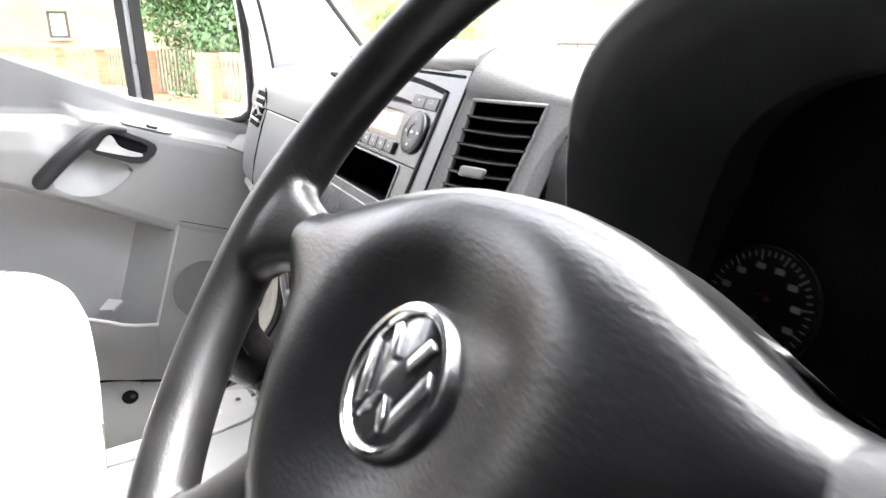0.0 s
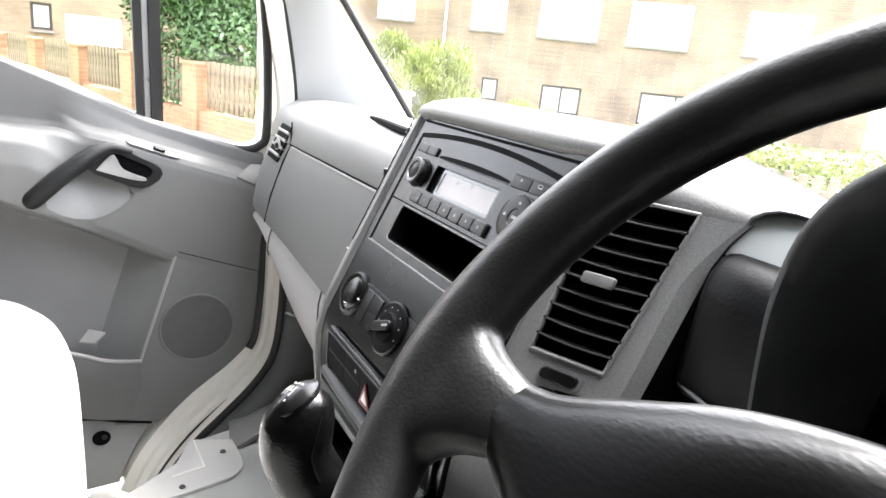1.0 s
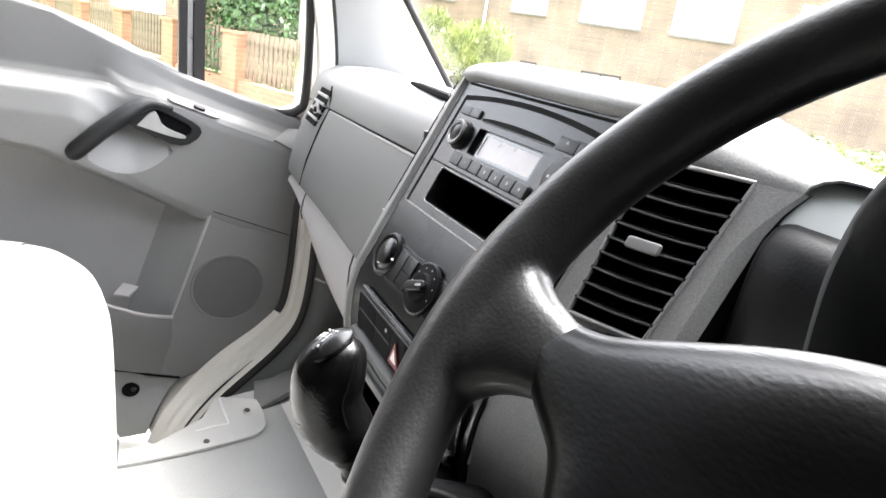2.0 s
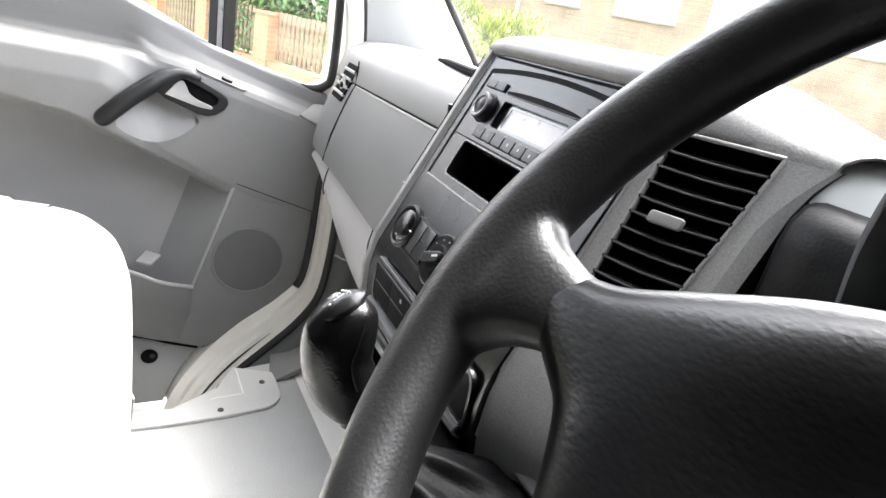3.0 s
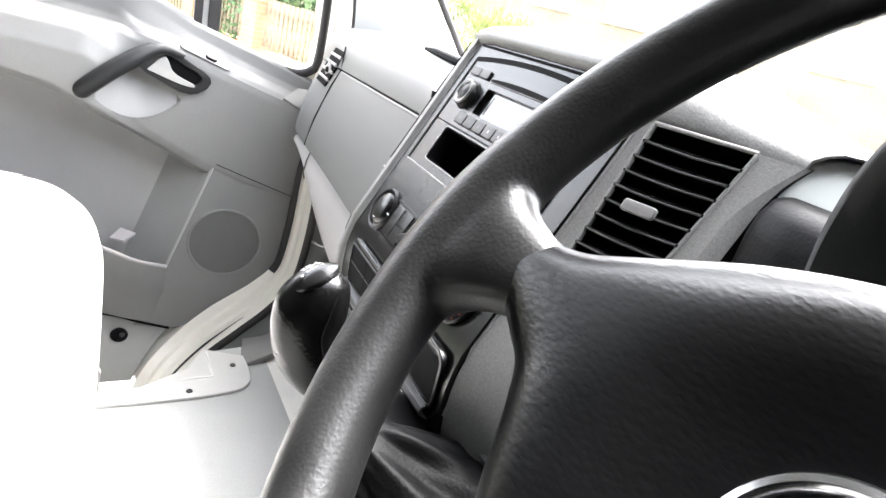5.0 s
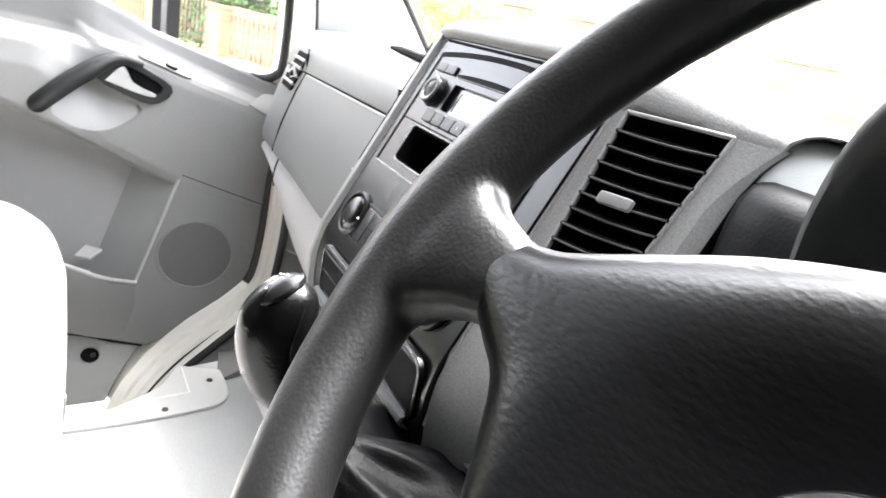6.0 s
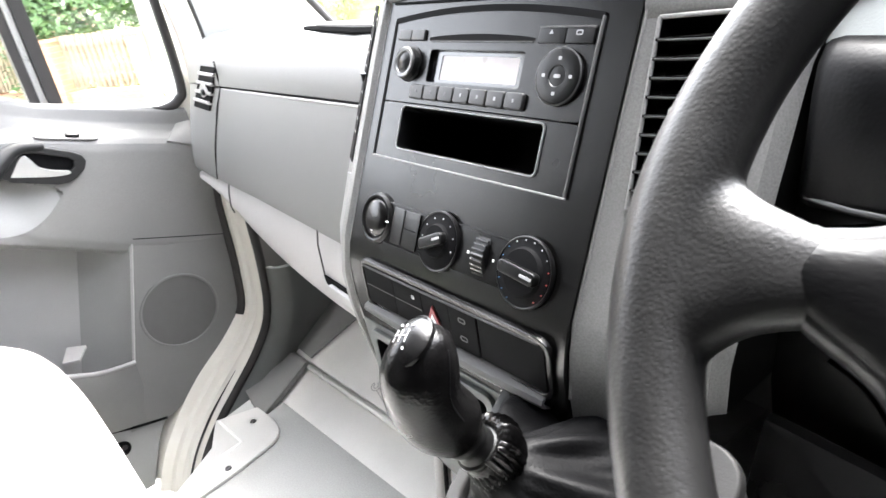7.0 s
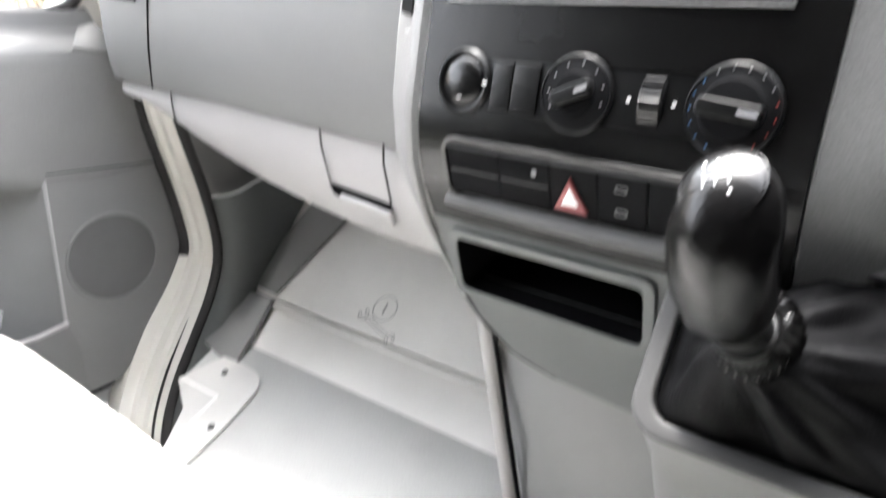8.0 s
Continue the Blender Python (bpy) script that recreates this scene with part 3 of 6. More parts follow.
# flat black plate gives the finger hollow its shade; nothing is cut in
part("latch_shade", prism([(-0.363, 1.118), (-0.268, 1.110), (-0.264, 1.102), (-0.344, 1.109), (-0.350, 1.103), (-0.359, 1.106)], (0, -0.0270, 0), (1, 0, 0), (0, 0, 1), (0, -1, 0), 0.0030), M_DEEP, dash, "dark plate for the shaded finger hollow above the latch")
part("panel_seam", tube([(-0.262, -0.0245, 1.184), (-0.262, -0.0305, 1.163), (-0.260, -0.0335, 1.115)], 0.0013, 6, up=(1, 0, 0)), M_RUBBER, dash)
# seam between upper panel and lid, a hair of shadow under the lip
part("lid_gap", tube([(SX, 0.014, 1.3582), (-0.45, 0.0125, 1.3606), (-0.19, 0.0115, 1.3640)], 0.0014, 8), M_DEEP, dash)
# pale tube draws the highlight that the lid's top bevel catches
part("lid_highlight", tube([(SX + 0.003, 0.0132, 1.3548), (-0.45, 0.0117, 1.3572), (-0.19, 0.0107, 1.3606)], 0.0019, 10), M_LOWER, dash, "pale painted highlight on the upper edge of the lid")
part("dark_side_line", tube([(SX - 0.0015, 0.0135, 1.400), (SX - 0.0015, 0.0125, 1.357), (SX - 0.014, 0.0022, 1.325), (SX - 0.036, -0.0135, 1.255), (SX - 0.060, -0.0175, 1.197)], 0.0014, 6, up=(1, 0, 0)), M_DEEP, dash)

# demister slot on the top
part("demister_slot", tube([(-0.47, 0.083, 1.4375), (-0.40, 0.070, 1.4385), (-0.30, 0.062, 1.4365), (-0.235, 0.066, 1.436)], [0.003, 0.006, 0.0075, 0.007], 8), M_DEEP, dash)


# left air vent at the door end
def vent(name, corners, parent, slats, depth, lean=0.5, label="", fin=None, thick=1.0, inset=0.0, spread=(0.5, 0.0)):
    """Corner points tl, tr, br, bl: black box set into the panel, each slat a part."""
    tl, tr, br, bl = [Vector(c) for c in corners]
    nrm = (tr - tl).cross(bl - tl).normalized()
    if nrm.y > 0:
        nrm = -nrm
    body = bmesh.new()
    back = [p - nrm * depth for p in (tl, tr, br, bl)]
    front = [tl, tr, br, bl]
    vs_f = [body.verts.new(p) for p in front]
    vs_b = [body.verts.new(p) for p in back]
    body.faces.new(vs_b)
    for i in range(4):
        j = (i + 1) % 4
        body.faces.new((vs_f[i], vs_f[j], vs_b[j], vs_b[i]))
    v = part(name, body, M_DEEP, parent, label or "black slatted air vent", smooth=False)
    for k in range(slats):
        f = (k + spread[0]) / (slats + spread[1])
        a, b = tl.lerp(bl, f), tr.lerp(br, f)
        dn = (bl - tl).normalized()
        mid = a.lerp(b, 0.5) + nrm * (0.0015 - inset)
        w = (b - a).length * (1 if inset == 0 else 0.94)
        bm = bmesh.new()
        r = []
        for q, t in ((-0.0022, 0.0), (-0.0012, 0.0012), (0.004, 0.0015), (0.0155, 0.0004), (0.0155, -0.0004), (0.004, -0.0012), (-0.0012, -0.0011)):
            r.append((q, t))
        ex = (b - a).normalized()
        go = (-nrm * math.cos(lean) + dn * math.sin(lean))
        th = ex.cross(go) * thick
        rings = [[mid + ex * (s * w / 2) + go * q + th * t for q, t in r] for s in (-1, -0.5, 0, 0.5, 1)]
        part("slat", loft(rings, bm=bm), fin or M_FASCIA, v)
    return v, nrm


LVC = [Vector(c) for c in ((-0.746, 0.0168, 1.390), (-0.680, 0.0168, 1.389), (-0.722, 0.0008, 1.317), (-0.794, 0.0014, 1.320))]
lv = part("left_vent", loft([[p + Vector((0, 0.004, 0)) for p in LVC], [p - Vector((0, 0.0015, 0)) for p in LVC]]), M_DEEP, dash, "black air vent at the door end", smooth=False)
for k in range(4):
    f = 0.17 + 0.215 * k
    a, b = LVC[0].lerp(LVC[3], f), LVC[1].lerp(LVC[2], f)
    blade = [[q + Vector((0, dy, dz)) for dy, dz in ((0.003, 0.0036), (-0.0035, 0.0022), (-0.0045, 0.0), (-0.0035, -0.0024), (0.003, -0.0036))] for q in (a.lerp(b, 0.0), a.lerp(b, 0.5), a.lerp(b, 1.0))]
    part("slat", loft(blade), M_LOWER, lv)
part("vent_vane", prism([(-0.755, 1.350), (-0.728, 1.366), (-0.714, 1.346), (-0.742, 1.338)], (0, 0.0065, 0), (1, 0, 0), (0, 0, 1), (0, -1, 0), 0.004), M_LOWER, lv, bevel=0.001)
part("vent_wheel", lathe([(0, 0), (0.0055, 0.0), (0.0055, 0.005), (0.004, 0.007), (0, 0.0075)], (-0.728, 0.0045, 1.348), (0, -1, 0.2), 16), M_BLACK, lv)
part("vent_knob", lathe([(0, 0), (0.006, 0.001), (0.007, 0.006), (0.005, 0.010), (0, 0.011)], (-0.852, 0.040, 1.345), (0.3, -1, 0), 16), M_BLACK, dash)


# ---- centre stack ----
FL, FR = -0.139, 0.150


def frame_rows():
    rows = []
    zs = [1.484, 1.475, 1.464, 1.45, 1.42, 1.37, 1.31, 1.26, 1.22, 1.19, 1.16, 1.13, 1.10, 1.07, 1.05]
    for z in zs:
        y = face_y(z)
        w = float(np.interp(z, (1.05, 1.10, 1.16, 1.22, 1.30, 1.42, 1.45, 1.464, 1.475, 1.484), (0.004, 0.020, 0.046, 0.060, 0.066, 0.065, 0.060, 0.052, 0.040, 0.026)))
        xi = float(np.interp(z, (1.05, 1.10, 1.15, 1.19, 1.23), (-0.085, -0.120, -0.136, FL, FL)))
        rows.append([(xi, y + 0.014, z), (xi - 0.002, y - 0.001, z), (xi - 0.08 * w, y - 0.005, z), (xi - 0.17 * w, y - 0.0055, z), (xi - 0.27 * w, y - 0.002, z), (xi - 0.61 * w, y + 0.0097, z), (xi - 0.83 * w, y + 0.025, z), (xi - 0.96 * w, y + 0.045, z), (xi - w, y + 0.07, z), (xi - w, y + 0.16, z)])
    return rows


part("stack_frame", sheet(frame_rows(), 0.008, (0.6, 0.6, 0)), M_SURROUND, dash)

# hood over the stack, rounded at both ends
HOOD = [(0.012, 1.4725), (0.0055, 1.4755), (0.0035, 1.482), (0.0085, 1.4895), (0.022, 1.4955), (0.05, 1.500), (0.12, 1.4945), (0.25, 1.460), (0.38, 1.42), (0.5, 1.385)]
hood_rows = []
for x, drop in ((-0.202, 0.062), (-0.199, 0.046), (-0.192, 0.033), (-0.180, 0.0175), (-0.167, 0.0100), (-0.150, 0.0045), (-0.12, 0.0008), (-0.05, 0), (0.05, 0), (0.10, 0), (0.125, 0), (0.14, 0), (0.1505, 0)):
    back = max(0, -0.15 - x) * 0.9 if x < 0 else 0.008 * max(0.0, x - 0.10) / 0.05
    hood_rows.append([(x, y + back, z - drop * (1 if i > 1 else 0.9)) for i, (y, z) in enumerate(HOOD)])
part("stack_hood", sheet(hood_rows, 0.008, (0, 0.7, -0.5)), M_SURROUND, dash, angle=60)
# black strip on the fascia draws the shadow slot under the hood's lip
part("hood_slot_shade", sheet([[(x, face_y(1.4715) - 0.0008, 1.4718), (x, face_y(1.4695) - 0.0008, 1.4695)] for x in (-0.132, -0.06, 0.02, 0.09, 0.143)], 0.003, (0, 1, 0)), M_DEEP, dash, "dark strip for the shadowed slot under the hood")

# charcoal fascia round the radio
fas = bmesh.new()


def strip(x0, x1, z0, z1, bm, n=5, push=0.0):
    zs = [z0 + (z1 - z0) * i / n for i in range(n + 1)]
    return sheet([[(x0 + (x1 - x0) * j / 4, face_y(z) - push - 0.0, z) for j in range(5)] for z in zs], 0.006, (0, 1, 0), bm)


ZB = fp(0, 0.1296).z
strip(FL, FR, 1.476, 1.4575, fas)
strip(FL, -0.1215, 1.4575, ZB - 0.001, fas)
strip(0.1215, FR, 1.4575, ZB - 0.001, fas)
strip(FL, FR, ZB - 0.001, 1.168, fas, 12)
strip(0.092, FR, 1.168, 1.135, fas, 3, 0.004)
part("fascia", fas, M_FASCIA, dash, "charcoal centre fascia")

# right-hand panel with the tall air vent
def rp(x, z):
    return (x, face_y(z) + 0.004 + (x - 0.15) * 0.44 + 0.10 * max(0, x - 0.235), z)


pan = bmesh.new()
XL, XR = FR + 0.001, 0.237


def rstrip(xa, xb, za, zb, nz=6):
    zs = [za + (zb - za) * i / nz for i in range(nz + 1)]
    rows = []
    for z in zs:
        l = xa(z) if callable(xa) else xa
        r = xb(z) if callable(xb) else xb
        rows.append([rp(l + (r - l) * j / 4, z) for j in range(5)])
    sheet(rows, 0.003, (0, 1, 0), pan)


x_r = lambda z: float(np.interp(z, (1.336, 1.405, 1.420, 1.436, 1.452), (XR, XR, 0.2400, 0.2460, 0.2537)))
v_l = lambda z: float(np.interp(z, (1.336, 1.452), (0.167, 0.160)))
v_r = lambda z: float(np.interp(z, (1.336, 1.452), (0.221, 0.228)))
rstrip(XL, v_l, 1.452, 1.336)
rstrip(v_r, x_r, 1.452, 1.336, 12)
zl = [1.336 - 0.0194 * i for i in range(9)]
sheet([[rp(XL + (XR - XL) * j / 6, 1.336 + (z - 1.336) * (1 - 0.155 * max(0, j - 2) / 4)) for j in range(7)] for z in zl], 0.006, (0, 1, 0), pan)
part("vent_panel", pan, M_SURROUND, dash)


# the panel rolls back into the dash top, and arches over the driver's side cover
def roll_row(x, y0, z0, drop):
    zt = 1.499 - drop
    row = [(x, y0 + 0.055 * (1 - math.cos(radians(a))), z0 + (zt - z0) * math.sin(radians(a))) for a in (0, 12, 24, 36, 48, 60, 75, 90)]
    return row + [(x, max(y0 + 0.075, 0.12), zt - 0.0048), (x, 0.25, zt - 0.0395), (x, 0.38, zt - 0.079), (x, 0.5, zt - 0.114)]


roll = [roll_row(*rp(x, 1.452)[:2], 1.452, d) for x, d in ((0.1506, 0.0), (0.165, 0.003), (0.18, 0.007), (0.195, 0.0115), (0.21, 0.0160), (0.225, 0.0200), (0.24, 0.0240), (0.2537, 0.0278))]
roll += [roll_row(x, y, z, d) for x, y, z, d in ((0.2562, 0.0500, 1.4576, 0.0285), (0.2633, 0.0515, 1.4629, 0.0295), (0.2724, 0.053, 1.4662, 0.0305), (0.283, 0.055, 1.4668, 0.0312), (0.2918, 0.058, 1.4658, 0.0322), (0.31, 0.062, 1.4640, 0.0340), (0.345, 0.066, 1.4615, 0.0362))]
part("hood_end", sheet(roll, 0.003, (0, 0.7, -0.5)), M_SURROUND, dash, angle=60)
part("panel_lip", sheet([[rp(XL, 1.1805), rp(0.18, 1.1808), rp(0.21, 1.190), rp(XR, 1.2045)], [(XL, face_y(1.17) + 0.030, 1.172), (0.18, face_y(1.17) + 0.045, 1.172), (0.21, face_y(1.17) + 0.06, 1.181), (XR, face_y(1.17) + 0.08, 1.198)]], 0.004, (0, 1, 0)), M_SURROUND, dash)
facet_size = lambda z: float(np.interp(z, (1.405, 1.44), (1.0, 0.35)))
facet_edge = lambda z: (x_r(z) + 0.0085 * facet_size(z), rp(x_r(z), z)[1] + 0.0100 * facet_size(z), z)
ZF = (1.452, 1.443, 1.436, 1.428, 1.42, 1.405, 1.36, 1.30, 1.24, 1.206)
part("panel_facet", sheet([[rp(x_r(z), z), facet_edge(z)] for z in ZF], 0.003, (-0.4, 0.9, 0)), M_SURROUND, dash, "narrow bevelled edge of the vent panel")
part("panel_side", sheet([[facet_edge(z), (facet_edge(z)[0] + 0.001, facet_edge(z)[1] + 0.10, z)] for z in ZF], 0.003, (-1, 0, 0)), M_BLACK, dash)
tl, tr, br, bl = rp(v_l(1.452), 1.452), rp(v_r(1.452), 1.452), rp(v_r(1.336), 1.336), rp(v_l(1.336), 1.336)
cvent, cn = vent("centre_vent", [tl, tr, br, bl], dash, 9, 0.05, 0.35, spread=(1.22, 1.25))
for k in range(9):
    f = (k + 1.22) / 10.25
    a, b = Vector(tl).lerp(Vector(bl), f), Vector(tr).lerp(Vector(br), f)
    # paler line along each slat puts its edge highlight into colour
    part("slat_highlight", tube([a.lerp(b, g) + cn * 0.0030 - DOWN * -0.0014 * math.sin(math.pi * g) for g in (0.02, 0.25, 0.5, 0.75, 0.98)], 0.0008, 8), M_HOOD, cvent)
vr = [Vector(q) + cn * 0.0012 for q in (tl, tr, br, bl, tl)]
for a, b in zip(vr, vr[1:]):
    part("vent_rim", tube([a, a.lerp(b, 0.5), b], 0.0015, 8), M_SURROUND, cvent)
part("panel_edge", tube([Vector(rp(XL, z)) + cn * 0.0005 for z in (1.474, 1.43, 1.38, 1.32, 1.26, 1.20)], 0.0013, 8, up=(1, 0, 0)), M_SURROUND, dash)
tb = Vector(rp(0.190, 1.3935)) + cn * 0.004
part("tab", prism(rounded(0.0245, 0.0088, 0.002), tb, Vector((1, 0.44, 0)).normalized(), (0, 0.42, 0.9), cn, 0.005), M_DASH, cvent, "grey vent tab", bevel=0.001)
bt = Vector(rp(0.196, 1.3240))
part("button_recess", prism(rounded(0.034, 0.0135, 0.004), bt + cn * 0.0005, Vector((1, 0.44, 0)).normalized(), (0, 0.42, 0.9), cn, 0.001), M_DASH, dash)
part("panel_button", prism(rounded(0.029, 0.010, 0.004), bt, Vector((1, 0.44, 0)).normalized(), (0, 0.42, 0.9), cn, 0.006), M_BLACK, dash, bevel=0.0015)

# narrow passenger-side vent on the stack's flank
fl = []
for z in (1.470, 1.44, 1.41, 1.38, 1.348, 1.328):
    y = face_y(z)
    fl.append([(-0.1560, y - 0.0029, z), (-0.1625, y + 0.0004, z), (-0.1690, y + 0.0038, z), (-0.1755, y + 0.0072, z)])
flank = part("flank_vent", sheet(fl, 0.0012, (-0.8, -0.6, 0)), M_DEEP, dash, "narrow black vent slot")
for k in range(10):
    z = 1.462 - 0.0122 * k
    y = face_y(z)
    part("fin", box((-0.1655, y + 0.0023, z), (0.0120, 0.0014, 0.0044), m=Matrix.Rotation(radians(-28), 3, "Z").to_4x4() @ Matrix.Rotation(radians(10), 3, "Y").to_4x4()), M_DASH, flank, smooth=False)
part("vent_wheel", lathe([(0, -0.004), (0.008, -0.004), (0.008, 0.004), (0, 0.004)], (-0.1670, face_y(1.405) + 0.0068, 1.405), (0, 0, 1), 18), M_BLACK, flank)
for k in range(3):
    part("flank_mark", box((-0.1610, face_y(1.312) + 0.0012, 1.316 - 0.006 * k), (0.006, 0.0016, 0.0012)), M_GREY_MARK, dash, smooth=False)

# lower stack: tray with a dark pocket, rounded towards the footwell
POCKET = rounded(0.170, 0.054, 0.006, 4, -0.026, 1.1255)
LOWOUT = [(0.150, 1.167), (0.05, 1.167), (-0.05, 1.167), (-0.137, 1.167), (-0.133, 1.140), (-0.122, 1.105), (-0.100, 1.065), (-0.066, 1.035), (-0.02, 1.022), (0.05, 1.018), (0.150, 1.018)]


def by_angle(poly, c, n=360):
    """Outline points at even angles round c."""
    p = [np.array(q) - np.array(c) for q in poly]
    out = []
    for k in range(n):
        a = 2 * math.pi * k / n
        d = np.array((math.cos(a), math.sin(a)))
        best = 0
        for u, v in zip(p, p[1:] + p[:1]):
            e = v - u
            det = -d[0] * e[1] + d[1] * e[0]
            if abs(det) < 1e-12:
                continue
            t = (-u[0] * e[1] + u[1] * e[0]) / det
            s = (d[0] * u[1] - d[1] * u[0]) / det
            if t > 0 and -1e-6 <= s <= 1 + 1e-6:
                best = max(best, t)
        out.append((c[0] + d[0] * best, c[1] + d[1] * best))
    return out


PC = (-0.026, 1.1255)
part("lower_tray", ring_plate(by_angle(LOWOUT, PC), by_angle(POCKET, PC), (0, -0.099, 0), (1, 0, 0), (0, 0, 1), (0, 1, 0), 0.02), M_COVER, dash, "dark grey lower tray panel", bevel=0.0)
part("pocket_rim", ring_plate(by_angle(rounded(0.188, 0.072, 0.010, 4, *PC), PC), by_angle(POCKET, PC), (0, -0.104, 0), (1, 0, 0), (0, 0, 1), (0, 1, 0), 0.006), M_COVER, dash, bevel=0.001)
pk = bmesh.new()
INNER = rounded(0.1685, 0.0525, 0.006, 4, *PC)
loft([[(a, -0.1035, b) for a, b in INNER], [(a, 0.02, b - 0.004) for a, b in INNER]], cap=False, bm=pk)
pk.faces.new([pk.verts.new((a, 0.02, b - 0.004)) for a, b in INNER])
part("pocket", pk, M_DEEP, dash)
part("tray_edge", tube([(a - 0.003, -0.097, b) for a, b in smooth_line(LOWOUT[3:9], 4)], 0.0022, 8, up=(0, 1, 0)), M_BLACK, dash)
# underside skirt of the stack and console down to the floor
skirt = []
for a, b in smooth_line(LOWOUT[2:], 3):
    skirt.append([(a, -0.081, b), (a + 0.002, 0.02, b - 0.004), (a + 0.01, 0.20, b - 0.01)])
part("stack_skirt", sheet(skirt, 0.006, (0.5, 0, 0.5)), M_DASH, dash)
part("console", sheet([[(-0.23, 0.46, 0.70), (-0.20, 0.10, 0.70), (-0.175, 0.02, 0.70), (-0.11, -0.06, 0.70), (0.0, -0.10, 0.70), (0.30, -0.12, 0.70)],
                       [(-0.23, 0.46, 0.90), (-0.205, 0.10, 0.90), (-0.165, 0.0, 0.90), (-0.07, -0.072, 0.90), (0.02, -0.10, 0.90), (0.30, -0.12, 0.90)],
                       [(-0.23, 0.46, 1.06), (-0.21, 0.10, 1.05), (-0.15, 0.0, 1.04), (-0.05, -0.07, 1.03), (0.03, -0.09, 1.03), (0.30, -0.11, 1.03)]], 0.012, (0.3, 0.9, 0)), M_DASH, dash, "grey lower console cover")
part("console_gap", tube([(-0.160, -0.012, 1.04), (-0.152, -0.018, 0.92), (-0.122, -0.053, 0.80), (-0.107, -0.070, 0.705)], 0.0030, 8, up=(1, 0, 0)), M_DEEP, dash)
part("console_edge", tube([(-0.174, -0.006, 1.03), (-0.167, -0.012, 0.92), (-0.140, -0.044, 0.80), (-0.125, -0.062, 0.705)], 0.011, 12, up=(1, 0, 0)), M_LOWER, dash)


# ---- radio ----
radio = thing("radio", fp(0, 0.13), "black car radio with pale display and storage tray below", "radio")


def plate_fp(poly, d0, d1, bm=None):
    """A plate on the stack's face; polygon in (x, s)."""
    return prism([(a, b) for a, b in poly], fp(0, 0, d0), X, DOWN, OUT, d1 - d0, bm)


def rect(x0, x1, s0, s1, r=0.002, n=3):
    return rounded(x1 - x0, s1 - s0, r, n, (x0 + x1) / 2, (s0 + s1) / 2)


TRAY = rect(-0.087, 0.090, 0.0795, 0.1185, 0.004)
DISP = rect(-0.062, 0.055, 0.0265, 0.0555, 0.002)
cT, cD = (0.0015, 0.099), (-0.0055, 0.041)
LOWR = rect(-0.1205, 0.1205, 0.0768, 0.129, 0.002)
UPR = rect(-0.1205, 0.1205, 0.0005, 0.0755, 0.002)
part("faceplate", ring_plate(by_angle(UPR, cD), by_angle(DISP, cD), fp(0, 0, -0.008), X, DOWN, OUT, 0.0095), M_FASCIA, radio, bevel=0.0)
part("tray_plate", ring_plate(by_angle(LOWR, cT), by_angle(TRAY, cT), fp(0, 0, -0.008), X, DOWN, OUT, 0.0095), M_FASCIA, radio)
arch = lambda x: -0.0092 * (1 - (x / 0.123) ** 2)
XS = [-0.1225 + 0.245 * k / 24 for k in range(25)]
part("brow", plate_fp([(x, arch(x) + 0.0042) for x in XS] + [(x, 0.004) for x in reversed(XS[1:-1])], 0.0, 0.0016), M_FASCIA, radio)
# black crescent and left band stand in for the radio recess's shadow
part("brow_shade", plate_fp([(x, arch(x) - 0.0012) for x in XS] + [(x, arch(x) + 0.0040) for x in reversed(XS)], 0.0004, 0.0022), M_DEEP, radio, "dark arched strip for the recess shadow above the radio")
part("dark_side_line", plate_fp(rect(-0.1232, -0.1200, 0.001, 0.1295, 0.0008, 2), 0.0004, 0.0022), M_DEEP, radio)
# paler bars below and at right draw the bevel's reflected light
part("bezel", plate_fp(rect(-0.1225, 0.1230, 0.1290, 0.1306, 0.0006, 2), 0.0, 0.0030), M_SURROUND, radio, "thin raised surround, its reflected light put in as pale colour", bevel=0.0004)
part("bezel", plate_fp(rect(0.1212, 0.1228, 0.001, 0.1292, 0.0006, 2), 0.0, 0.0026), M_HOUSING, radio, bevel=0.0004)
tray = bmesh.new()
TRAY_IN = rect(-0.0863, 0.0893, 0.0802, 0.1178, 0.004)
loft([[fp(a, b, 0.0025) for a, b in TRAY_IN], [fp(a * 0.98, b, -0.085) for a, b in TRAY_IN]], cap=False, bm=tray)
tray.faces.new([tray.verts.new(fp(a * 0.98, b, -0.085)) for a, b in TRAY_IN])
part("tray", tray, M_DEEP, radio, "deep black storage tray")
part("tray_lip", ring_plate(by_angle(rect(-0.0884, 0.0914, 0.0781, 0.1199, 0.005), cT), by_angle(TRAY, cT), fp(0, 0, 0.001), X, DOWN, OUT, 0.002), M_SURROUND, radio, bevel=0.0004)
part("tray_card", prism(rect(0.052, 0.083, 0.100, 0.116, 0.001), fp(0, 0, -0.05), X, DOWN, OUT, 0.004), M_FASCIA, radio)
LCD = rect(-0.0500, 0.0460, 0.0305, 0.0520, 0.001)
part("display", plate_fp(LCD, -0.008, -0.0042), M_LCD, radio, "pale unlit display")
part("display_frame", ring_plate(by_angle(DISP, cD), by_angle(LCD, cD), fp(0, 0, -0.008), X, DOWN, OUT, 0.0045), M_GLOSS, radio)
